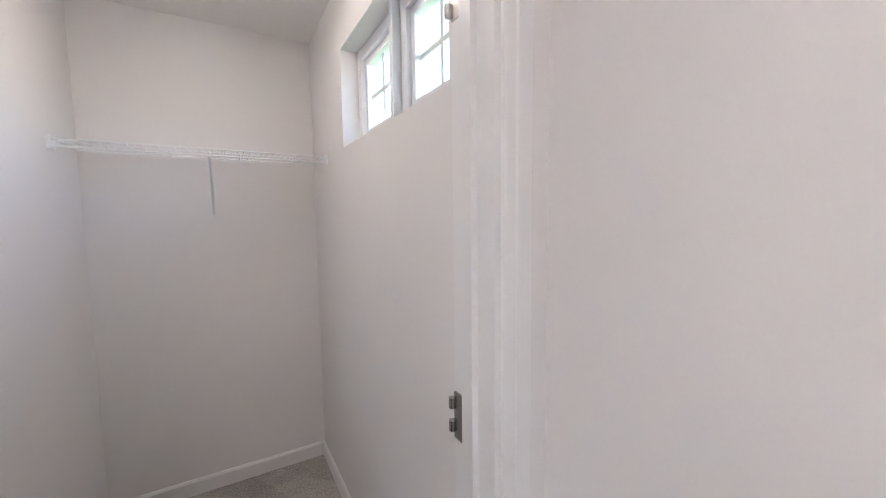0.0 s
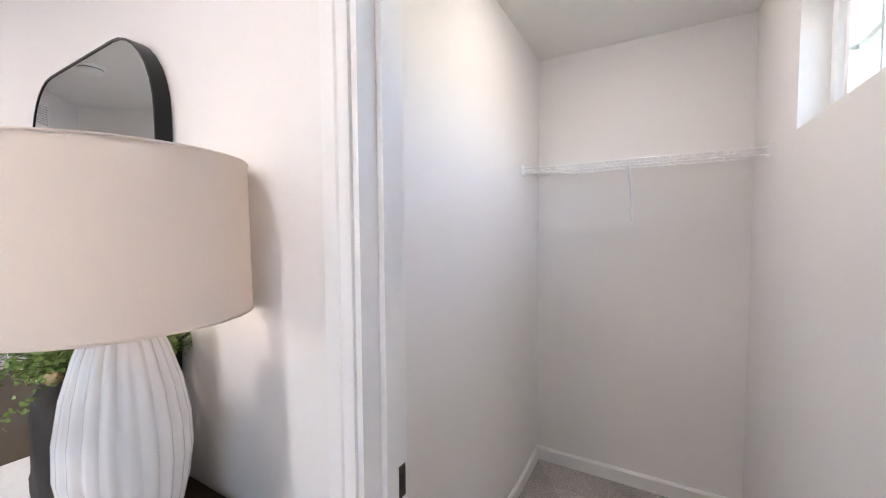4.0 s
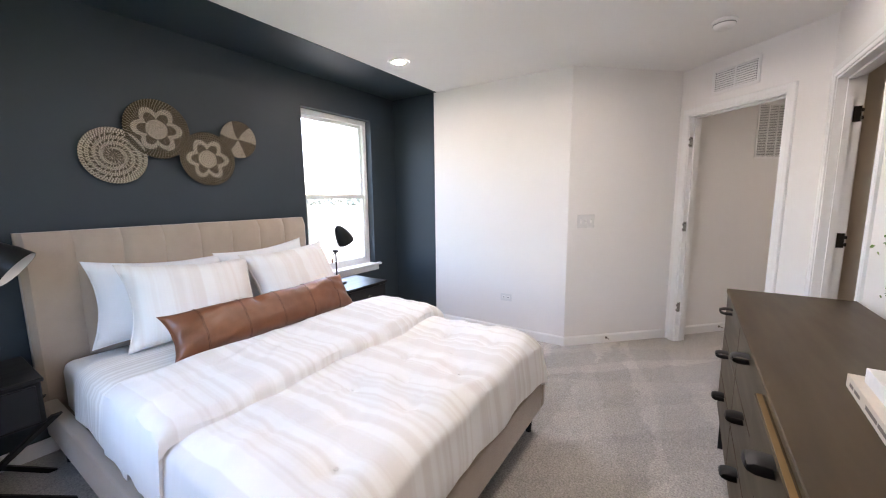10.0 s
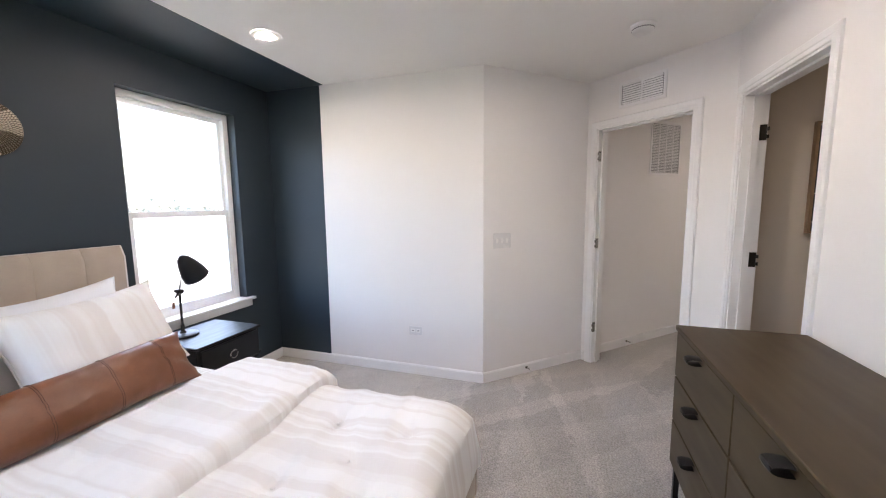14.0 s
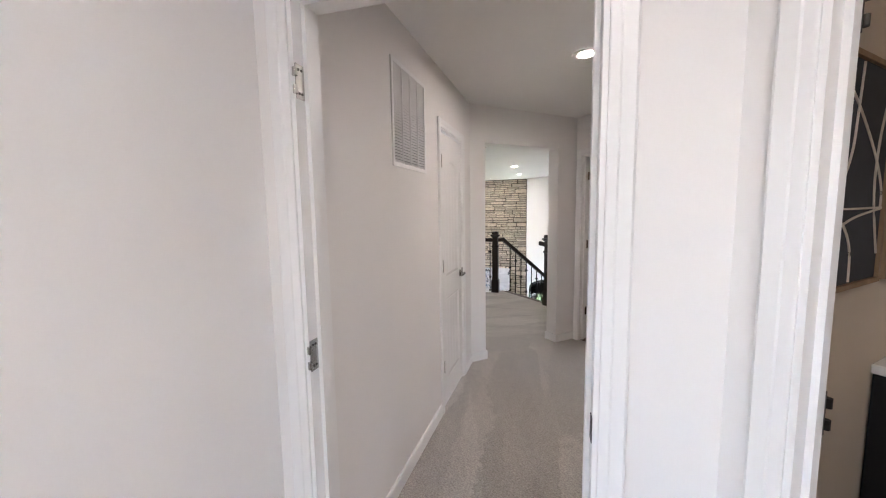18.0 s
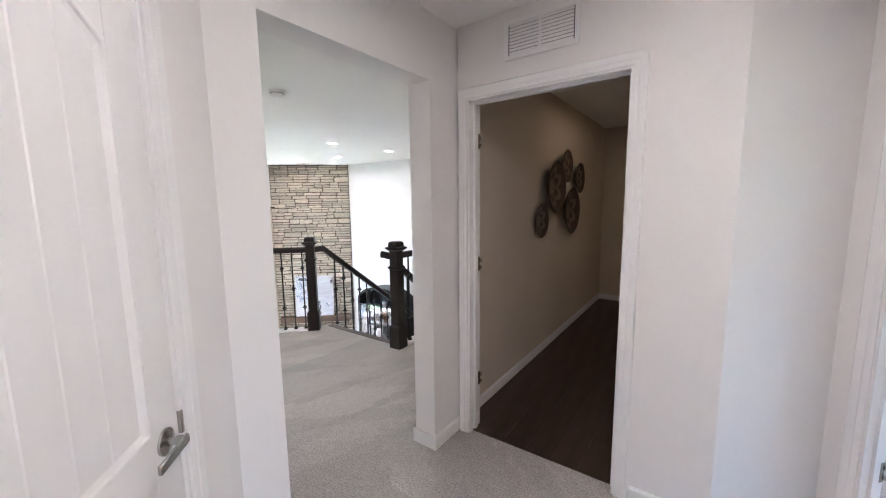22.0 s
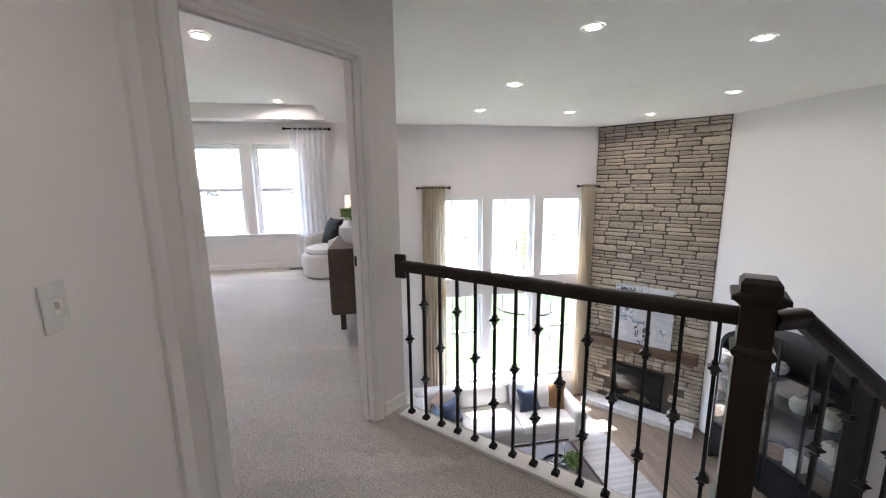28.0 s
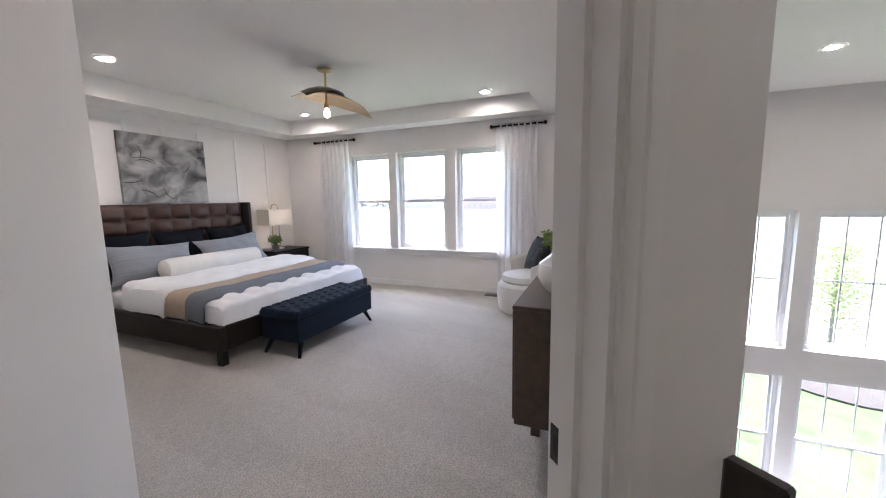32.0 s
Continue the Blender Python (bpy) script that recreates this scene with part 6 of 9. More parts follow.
part("foliage", lf, FERN, o, smooth=0)


# mirror: rounded, black metal rim, leaning flat on the wall over the dresser
def rounded_outline(w, h, r, n=8):
    pts = []
    for cx, cz, a0 in ((w / 2 - r, h - r, 0), (-w / 2 + r, h - r, 90), (-w / 2 + r, r, 180), (w / 2 - r, r, 270)):
        for k in range(n + 1):
            a = radians(a0 + 90 * k / n)
            pts.append((cx + r * math.cos(a), cz + r * math.sin(a)))
    return pts


def framed_mirror(name, m, w, h, r, label, rim=0.005, deep=0.034, mat=None):
    o = thing(name, label, "mirror", m)
    out, inn = rounded_outline(w, h, r), rounded_outline(w - 2 * rim, h - 2 * rim, max(r - rim, 0.01))
    inn = [(x, z + rim) for x, z in inn]
    b = bmesh.new()
    n = len(out)
    rows = [[b.verts.new((x, y, z)) for x, z in src] for src, y in ((out, 0), (out, deep), (inn, deep), (inn, deep - 0.006))]
    for p, q in zip(rows, rows[1:]):
        for i in range(n):
            b.faces.new((p[i], p[(i + 1) % n], q[(i + 1) % n], q[i]))
    part("frame", b, mat or BLACK, o, smooth=50)
    g = bmesh.new()
    g.faces.new([g.verts.new((x, deep - 0.0025, z)) for x, z in inn])
    part("glass", g, MIRROR, o, "clear mirror glass", smooth=0)
    return o


framed_mirror("wall_mirror", pose(-1.005, 0.438, DZ + 0.002, 0, 0, 180), 0.825, 1.02, 0.20, "tall rounded mirror with a thin black rim over the dresser")

# ---- closet shelf ----
o = thing("wire_shelf", "white coated wire closet shelf with a hanging rod", "wire shelf", pose(0.245, 2.262, 1.76))
hw = 0.505
b = bmesh.new()
for y, z in ((-0.305, 0.0), (-0.305, -0.028), (-0.20, 0.0), (-0.10, 0.0), (-0.012, 0.0)):
    part("long_wire", tube([(-hw, y, z), (hw, y, z)], 0.0032, 8), VINYL, o)
b = bmesh.new()
for i in range(40):
    x = -hw + 0.01 + (2 * hw - 0.02) * i / 39
    tube([(x, -0.01, 0.003), (x, -0.305, 0.003)], 0.0016, 6, b)
for x in (-0.32, -0.12, 0.10, 0.33):
    tube([(x, -0.305, 0), (x, -0.305, -0.028)], 0.0025, 6, b)
part("shelf_grid", b, VINYL, o)
for sx in (-1, 1):
    part("end_bracket", box(sx * hw - 0.006, sx * hw + 0.006, -0.325, -0.27, -0.04, 0.012, 0.002), VINYL, o, smooth=0)
part("support_brace", tube([(0.0, -0.30, -0.012), (0.0, -0.012, -0.275), (0.0, -0.004, -0.30)], 0.006, 8), VINYL, o)
for x in (-0.36, -0.14, 0.12, 0.36):
    b = bmesh.new()
    tube([(x, -0.295, 0.0), (x, -0.29, -0.03), (x, -0.265, -0.036), (x, -0.25, -0.02)], 0.003, 6, b)
    part("rod_hook", b, VINYL, o)
# ---- landing: balustrade, stairs ----
RAIL_Z, P1, P2, P0 = 0.935, (-7.915, 3.462), (-6.735, 3.605), (-9.035, 2.322)


def newel(x, y, turn, label):
    """Square box newel: plinth with chamfered shoulder, shaft, collar moulding, neck, stepped cap."""
    o = thing("newel_post", label, "newel post", pose(x, y, 0, 0, 0, turn), group="newel posts")

    def sq(z0, z1, a, c=None, bev=0.0):
        c = a if c is None else c
        b = bmesh.new()
        lo = [b.verts.new((sx * a / 2, sy * a / 2, z0)) for sx, sy in ((-1, -1), (1, -1), (1, 1), (-1, 1))]
        hi = [b.verts.new((sx * c / 2, sy * c / 2, z1)) for sx, sy in ((-1, -1), (1, -1), (1, 1), (-1, 1))]
        b.faces.new(lo[::-1]); b.faces.new(hi)
        for i in range(4):
            b.faces.new((lo[i], lo[(i + 1) % 4], hi[(i + 1) % 4], hi[i]))
        return b
    pl = sq(-0.02, 0.21, 0.128)
    merge(pl, sq(0.21, 0.235, 0.128, 0.102))
    part("plinth", pl, ESPRESSO, o, smooth=0)
    part("shaft", sq(0.235, 0.80, 0.098), ESPRESSO, o, smooth=0)
    co = sq(0.80, 0.815, 0.098, 0.122)
    merge(co, sq(0.815, 0.828, 0.122)); merge(co, sq(0.828, 0.84, 0.122, 0.098))
    part("collar", co, ESPRESSO, o, smooth=0)
    part("neck", sq(0.84, 0.995, 0.094), ESPRESSO, o, smooth=0)
    ca = sq(0.985, 1.005, 0.10, 0.142)
    merge(ca, sq(1.005, 1.022, 0.152)); merge(ca, sq(1.022, 1.03, 0.152, 0.112)); merge(ca, sq(1.03, 1.062, 0.108)); merge(ca, sq(1.062, 1.078, 0.108, 0.086))
    part("cap", ca, ESPRESSO, o, smooth=0)
    return o


newel(*P1, 45, "tall espresso-stained box newel post at the head of the stairs")
newel(*P2, 0, "tall espresso-stained box newel post beside the stairs")


def rail_profile(bm, p, q):
    """Moulded handrail along a straight run."""
    p, q = Vector(p), Vector(q)
    d = (q - p).normalized()
    u = d.cross(Vector((0, 0, 1))).normalized()
    w = u.cross(d).normalized()
    prof = [(-0.022, -0.030), (0.022, -0.030), (0.024, -0.008), (0.031, 0.004), (0.031, 0.016), (0.020, 0.028), (0.0, 0.032), (-0.020, 0.028), (-0.031, 0.016), (-0.031, 0.004), (-0.024, -0.008)]
    r0 = [bm.verts.new(p + u * a + w * c) for a, c in prof]
    r1 = [bm.verts.new(q + u * a + w * c) for a, c in prof]
    n = len(prof)
    for i in range(n):
        bm.faces.new((r0[i], r0[(i + 1) % n], r1[(i + 1) % n], r1[i]))
    bm.faces.new(r0[::-1]); bm.faces.new(r1)
    return bm


def bar_mesh(h, knots):
    """Square iron bar with pinched knuckles and a foot shoe."""
    a = 0.0065
    b = box(-a, a, -a, a, 0, h)
    for z in knots:
        for (r0, z0), (r1, z1) in (((0.0075, -0.026), (0.012, -0.022)), ((0.012, -0.022), (0.009, -0.014)), ((0.009, -0.014), (0.023, 0.0)), ((0.023, 0.0), (0.009, 0.014)), ((0.009, 0.014), (0.012, 0.022)), ((0.012, 0.022), (0.0075, 0.026))):
            lo = [b.verts.new((sx * r0, sy * r0, z + z0)) for sx, sy in ((-1, -1), (1, -1), (1, 1), (-1, 1))]
            hi = [b.verts.new((sx * r1, sy * r1, z + z1)) for sx, sy in ((-1, -1), (1, -1), (1, 1), (-1, 1))]
            for i in range(4):
                b.faces.new((lo[i], lo[(i + 1) % 4], hi[(i + 1) % 4], hi[i]))
    return b


def shoe_mesh():
    b = bmesh.new()
    for (r0, z0), (r1, z1) in (((0.017, 0.0), (0.017, 0.014)), ((0.017, 0.014), (0.010, 0.026))):
        lo = [b.verts.new((sx * r0, sy * r0, z0)) for sx, sy in ((-1, -1), (1, -1), (1, 1), (-1, 1))]
        hi = [b.verts.new((sx * r1, sy * r1, z1)) for sx, sy in ((-1, -1), (1, -1), (1, 1), (-1, 1))]
        for i in range(4):
            b.faces.new((lo[i], lo[(i + 1) % 4], hi[(i + 1) % 4], hi[i]))
    return b


PROTO = {}


def balusters(o, points, h, turn):
    for i, p in enumerate(points):
        key = (i % 2, round(h, 2))
        if key not in PROTO:
            knots = (0.47 * h / 0.88,) if i % 2 == 0 else (0.70 * h / 0.88, 0.25 * h / 0.88)
            ob = part("baluster", bar_mesh(h, knots), IRON, o, smooth=0)
            PROTO[key] = ob.data
        else:
            ob = new("baluster", PROTO[key])
            ob.parent = o
        ob.matrix_basis = pose(p[0], p[1], p[2], 0, 0, turn)
        if "shoe" not in PROTO:
            sh = part("shoe", shoe_mesh(), IRON, ob, smooth=0)
            PROTO["shoe"] = sh.data
        else:
            sh = new("shoe", PROTO["shoe"])
            sh.parent = ob


def railing(a, c, n, name_label, plate_at=None):
    o = thing("railing", name_label, "railing", kind="", group="balustrade")
    A, C = Vector((*a, 0)), Vector((*c, 0))
    d = (C - A).normalized()
    part("handrail", rail_profile(bmesh.new(), A + Vector((0, 0, RAIL_Z)), C + Vector((0, 0, RAIL_Z)) - d * 0.045), ESPRESSO, o, "dark stained moulded handrail", smooth=50)
    turn = math.degrees(math.atan2(d.y, d.x))
    L = (C - A).length
    cb = box(0, L - 0.05, -0.055, 0.05, -0.012, 0.018, 0.003)
    part("curb", merge(bmesh.new(), cb, pose(a[0], a[1], 0, 0, 0, turn)), TRIM, o, "white painted curb under the balusters", smooth=0)
    balusters(o, [tuple(A + d * (0.055 + (L - 0.15) * i / (n - 1)) + Vector((0, 0, 0.018))) for i in range(n)], RAIL_Z - 0.045, turn)
    if plate_at:
        rp = box(-0.012, 0.012, -0.036, 0.036, RAIL_Z - 0.075, RAIL_Z + 0.065, 0.004)
        part("wall_plate", merge(bmesh.new(), rp, pose(a[0], a[1], 0, 0, 0, plate_at)), ESPRESSO, o, "dark rosette block on the wall", smooth=0)
    return o


railing(P0, P1, 14, "dark wood and black iron balustrade along the landing", plate_at=-41)
railing(P2, (-6.735, 7.78), 34, "dark wood and black iron balustrade beside the stairwell")
o = thing("rail_return", "short dark wood rail end on the newel post", "railing", group="balustrade")
part("handrail", rail_profile(bmesh.new(), (-6.785, 3.60, RAIL_Z - 0.01), (-6.90, 3.57, RAIL_Z + 0.01)), ESPRESSO, o, smooth=50)

# stairs going down to the ground floor
RISE, RUN, SX0, SX1, SY = FLOOR1 / 16, 0.25, -7.86, -6.78, 3.665
stairs = thing("stairs", "straight flight of dark wood treads with white risers", "stairs", kind="structure")
for i in range(15):
    z = RISE * (i + 1)
    part("tread", box(SX0, SX1, SY + RUN * i - 0.02, SY + RUN * (i + 1) + 0.012, z - 0.028, z, 0.006, 2), DARKWOOD, stairs, smooth=0)
for i in range(16):
    z = RISE * i
    part("riser", box(SX0, SX1, SY + RUN * i - 0.005, SY + RUN * i + 0.012, z + RISE, z - 0.028), TRIM, stairs, smooth=0)
part("nosing", box(SX0 - 0.02, SX1 + 0.02, SY - 0.05, SY + 0.025, -0.022, 0.006, 0.006, 2), DARKWOOD, stairs, "dark wood landing nosing", smooth=0)
for x in (SX0 - 0.05, SX1 + 0.0):
    b = bmesh.new()
    pts = [(SY - 0.03, 0.02), (SY + RUN * 16, RISE * 16 + 0.10), (SY + RUN * 16, RISE * 16), (SY + RUN * 14.5, RISE * 16), (SY - 0.03, -0.30)]
    lo = [b.verts.new((x, y, z)) for y, z in pts]
    hi = [b.verts.new((x + 0.05, y, z)) for y, z in pts]
    b.faces.new(lo); b.faces.new(hi[::-1])
    for i in range(5):
        b.faces.new((lo[i], lo[(i + 1) % 5], hi[(i + 1) % 5], hi[i]))
    part("stringer", b, TRIM, stairs, "white painted stringer", smooth=0)
single("wall_stair", box(SX1 + 0.052, SX1 + 0.10, SY + 0.02, 7.79, FLOOR1, -0.3), PAINT, "painted drywall under the stairwell's edge", "wall", kind="structure", smooth=0)
slope = RISE / RUN
for x, first in ((SX0 - 0.025, 0.10), (SX1 + 0.025, 0.12)):
    o = thing("stair_rail", "dark wood and black iron rail sloping down the stairs", "railing", group="balustrade")
    y0 = SY - 0.10
    y1 = SY + RUN * 15
    hr = bmesh.new()
    ya = 3.61 if x < -7 else 3.65
    lift = 0.10 if x < -7 else 0.0
    rail_profile(hr, (x, ya, RAIL_Z + slope * (ya - 3.51 - lift)), (x, y1, RAIL_Z + slope * (y1 - 3.51 - lift)))
    if lift:
        rail_profile(hr, (x, 3.49, RAIL_Z), (x, ya + 0.012, RAIL_Z))
    part("handrail", hr, ESPRESSO, o, "dark stained moulded handrail", smooth=50)
    pts = []
    y = SY + first
    while y < y1 - 0.05:
        pts.append((x, y, 0.04 + slope * (y - SY - 0.03)))
        y += 0.125
    balusters(o, pts, RAIL_Z - 0.195 + (0.06 if lift else 0), 0)

# ---- landing: console, sculpture, plant, painting ----
TAUPE = surface("tan_lacquer", (0.46, 0.385, 0.275), 0.35, other=(0.43, 0.355, 0.25), mix=0.5, scale=3, grain=0.03, bump=0.03, bscale=80, depth=0.0004, coat=0.15)
TZ = 0.70
o = thing("console_table", "slim console table, tan lacquer top, dark wood end, bronze legs", "table", pose(-7.02, 1.463, 0))
near_end = [(0.40 + 0.20 * math.cos(a), 0.195 + 0.195 * math.sin(a)) for a in [radians(-90 + 12 * k) for k in range(16)]]
rim = prism(near_end + [(-0.444, 0.39), (-0.444, 0.0)], TZ - 0.055, TZ)
bmesh.ops.bevel(rim, geom=[e for e in rim.edges if abs(e.verts[0].co.z - e.verts[1].co.z) < 1e-5 and e.verts[0].co.z > TZ - 0.01], offset=0.004, segments=2, affect="EDGES")
part("top", rim, TAUPE, o, "tan lacquered top", smooth=30)
far_end = [(-0.446 - 0.135 * math.cos(a), 0.195 - 0.195 * math.sin(a)) for a in [radians(-90 + 12 * k) for k in range(16)]]
part("end_leaf", prism(far_end, TZ - 0.04, TZ - 0.006), DARKWOOD, o, "dark brown half-round wooden end", smooth=30)
AGED = surface("aged_bronze", (0.20, 0.155, 0.10), 0.38, 0.9, mix=0.4, grain=0.06, bump=0.03)
part("end_handle", tube([(-0.46, 0.385, TZ), (-0.475, 0.38, TZ + 0.02), (-0.50, 0.365, TZ + 0.027), (-0.53, 0.34, TZ + 0.022), (-0.548, 0.315, TZ)], 0.009, 10), BLACK, o, "black bent grip on the dark end")
feet = ((0.512, 0.012), (0.505, 0.345), (-0.49, 0.03), (-0.47, 0.36))
for k, (x, y) in enumerate(feet):
    part("leg", tube([(x, y, 0.0), (x, y, TZ - (0.02 if k < 2 else 0.05))], 0.0125, 12), AGED, o, "bronze metal leg")
part("side_stretcher", tube([(*feet[0], 0.09), (*feet[1], 0.09)], 0.008, 8), AGED, o)
part("side_stretcher", tube([(*feet[2], 0.09), (*feet[3], 0.09)], 0.008, 8), AGED, o)
part("long_stretcher", tube([(0.508, 0.18, 0.09), (-0.48, 0.195, 0.09)], 0.008, 8), AGED, o)
MARBLE = canvas("white_marble", [(0.3, (0.60, 0.60, 0.61)), (0.5, (0.78, 0.78, 0.78)), (0.7, (0.82, 0.82, 0.82))], 6, distort=2.5, rough=0.3)
o = thing("sculpture", "black cast abstract sculpture on a white marble block", "sculpture", pose(-6.617, 1.617, TZ))
part("plinth", box(-0.088, 0.088, -0.069, 0.069, 0, 0.045, 0.003), MARBLE, o, "white marble block", smooth=0)
b = bmesh.new()
rnd = random.Random(5)


def limb(bm, x, pts, r, fat=1.0):
    """A cast branch in the plane x, wavering a little: (y, z) stations; thick in its middle by fat."""
    st, rad = [], []
    for i, (p, q) in enumerate(zip(pts, pts[1:])):
        for k in range(5):
            u = k / 5
            st.append((x + 0.006 * math.sin((p[1] + (q[1] - p[1]) * u) * 22), p[0] + (q[0] - p[0]) * u, p[1] + (q[1] - p[1]) * u))
            v = (i + u) / (len(pts) - 1)
            rad.append(r * (1 + (fat - 1) * math.sin(math.pi * v) ** 2) * (1 + 0.12 * noise.noise(Vector((v * 6, x * 30, p[0] * 20)))))
    st.append((x, *pts[-1]))
    rad.append(r * 0.9)
    tube(st, r, 10, bm, taper=rad)


# front lattice
limb(b, 0.012, [(-0.05, 0.071), (-0.056, 0.148), (-0.054, 0.221), (-0.051, 0.253), (-0.039, 0.318), (-0.039, 0.383)], 0.013, 1.35)
limb(b, 0.012, [(-0.037, 0.334), (-0.039, 0.383), (-0.045, 0.411), (-0.033, 0.44)], 0.019, 1.15)
limb(b, 0.012, [(-0.048, 0.379), (-0.07, 0.387), (-0.081, 0.417), (-0.08, 0.464), (-0.077, 0.504)], 0.0095, 1.1)
limb(b, 0.012, [(-0.037, 0.403), (-0.036, 0.456), (-0.035, 0.504), (-0.034, 0.541)], 0.0105, 1.05)
limb(b, 0.004, [(-0.029, 0.419), (-0.009, 0.427), (0.001, 0.444), (-0.003, 0.474)], 0.01, 1.1)
limb(b, 0.004, [(-0.025, 0.422), (0.007, 0.428), (0.026, 0.432), (0.048, 0.432)], 0.0085, 1.25)
limb(b, 0.012, [(0.041, 0.067), (0.051, 0.12), (0.051, 0.197), (0.044, 0.253), (0.042, 0.302)], 0.012, 1.15)
limb(b, 0.012, [(0.042, 0.294), (0.043, 0.342), (0.049, 0.359), (0.045, 0.419), (0.042, 0.48), (0.042, 0.529)], 0.0105, 1.3)
limb(b, 0.012, [(-0.052, 0.241), (-0.023, 0.252), (0.009, 0.257), (0.042, 0.276)], 0.015)
limb(b, 0.0, [(0.039, 0.278), (0.059, 0.286), (0.078, 0.29)], 0.011)
limb(b, 0.012, [(-0.045, 0.209), (-0.03, 0.179), (-0.015, 0.166), (0.006, 0.189), (0.025, 0.221), (0.048, 0.252)], 0.0105, 1.15)
limb(b, 0.012, [(-0.044, 0.128), (-0.017, 0.148), (0.012, 0.155), (0.036, 0.148), (0.061, 0.158)], 0.0125, 1.2)
limb(b, 0.012, [(-0.057, 0.082), (-0.027, 0.083), (-0.001, 0.09), (0.02, 0.103), (0.042, 0.124)], 0.0125, 1.15)
limb(b, 0.012, [(-0.007, 0.09), (0.021, 0.083), (0.043, 0.075)], 0.012)
# rear lattice
limb(b, -0.04, [(-0.034, 0.063), (-0.022, 0.116), (-0.003, 0.18), (0.009, 0.221), (0.01, 0.261)], 0.011, 1.25)
limb(b, -0.04, [(0.009, 0.257), (0.012, 0.302), (0.009, 0.351), (0.007, 0.389)], 0.0105, 1.2)
limb(b, -0.04, [(-0.027, 0.306), (-0.011, 0.295), (0.012, 0.287), (0.042, 0.3), (0.082, 0.294)], 0.0105, 1.2)
limb(b, -0.04, [(-0.047, 0.136), (-0.016, 0.128), (0.017, 0.148), (0.045, 0.16)], 0.0105)
# bridges between them
limb(b, -0.012, [(-0.039, 0.31), (-0.027, 0.318)], 0.024)
limb(b, -0.012, [(0.009, 0.257), (0.021, 0.265)], 0.024)
limb(b, -0.012, [(-0.001, 0.152), (0.011, 0.16)], 0.024)
limb(b, -0.012, [(-0.023, 0.083), (-0.011, 0.091)], 0.024)
limb(b, -0.012, [(0.043, 0.278), (0.055, 0.286)], 0.024)
part("casting", b, surface("black_cast_metal", (0.012, 0.012, 0.012), 0.5, 0.4, mix=0.5, scale=30, grain=0.15, bump=0.4, bscale=90, depth=0.002), o, smooth=70)
o = thing("potted_plant", "small leafy green plant in a two-tone grey ceramic pot", "plant", pose(-6.98, 1.692, TZ))
GREYPOT = surface("grey_glaze", (0.16, 0.15, 0.15), 0.4, mix=0.3, grain=0.06, bump=0.1)
part("pot", lathe([(0.068, 0.0), (0.075, 0.01), (0.0765, 0.105)], 32, caps=True), GREYPOT, o, "dark grey glazed lower half")
part("rim_band", lathe([(0.0768, 0.102), (0.0775, 0.172), (0.071, 0.173), (0.067, 0.148), (0.001, 0.145)], 32, caps=False), surface("pale_stone_glaze", (0.45, 0.40, 0.36), 0.6, mix=0.3, grain=0.06, bump=0.1), o, "pale upper band")
st, lf = sprays(95, 0.165, 0.25, 21, 0.017, each=34, droop=0.4, base_r=0.03)
for m_ in (st, lf):
    bmesh.ops.translate(m_, vec=(0, 0, 0.125), verts=m_.verts[:])
part("stem", st, STEM, o)
part("foliage", lf, surface("olive_leaves", (0.135, 0.165, 0.045), 0.55, other=(0.08, 0.11, 0.028), mix=0.9, scale=25, grain=0.25, bump=0), o, smooth=0)

# flat battens that panel the landing wall
for x0, x1, z0, z1 in ((-8.352, -8.275, 0.083, 2.34), (-7.69, -7.615, 0.083, 2.34), (-6.985, -6.91, 0.083, 2.34), (-6.28, -6.205, 0.083, 2.34), (-8.352, -5.66, 2.34, 2.415)):
    single("wall_batten", box(x0, x1, 1.445, 1.463, z0, z1, 0.0015), PAINT, "flat painted batten on the landing wall", "batten", kind="structure", smooth=0)

# large abstract canvas on the landing wall
PW, PH = 0.98, 1.145
o = thing("painting", "large abstract canvas in black, grey and cream on the landing wall", "painting", w_loft_s.mount(w_loft_s.s(-6.946, 1.45), 0.942))
part("canvas", box(-PW / 2, PW / 2, 0.017, 0.062, 0, PH, 0.002), surface("black_canvas_edge", (0.015, 0.015, 0.016), 0.7, bump=0.2, bscale=300), o, "black painted canvas edge", smooth=0)
TONES = {"cream": [(0.3, (0.52, 0.48, 0.42)), (0.5, (0.66, 0.62, 0.56)), (0.75, (0.58, 0.54, 0.48))], "grey": [(0.3, (0.15, 0.155, 0.165)), (0.55, (0.26, 0.265, 0.275)), (0.8, (0.36, 0.36, 0.37))],
         "pale": [(0.3, (0.36, 0.355, 0.35)), (0.55, (0.50, 0.49, 0.475)), (0.8, (0.44, 0.435, 0.43))], "coal": [(0.3, (0.012, 0.012, 0.014)), (0.55, (0.03, 0.032, 0.036)), (0.8, (0.10, 0.105, 0.115))], "umber": [(0.3, (0.40, 0.35, 0.30)), (0.6, (0.55, 0.50, 0.44)), (0.8, (0.46, 0.41, 0.36))]}
TM = {k: canvas("paint_" + k, v, 2.2, stretch=(2.2, 1, 0.7), distort=1.8, seed=i * 3.1) for i, (k, v) in enumerate(TONES.items())}
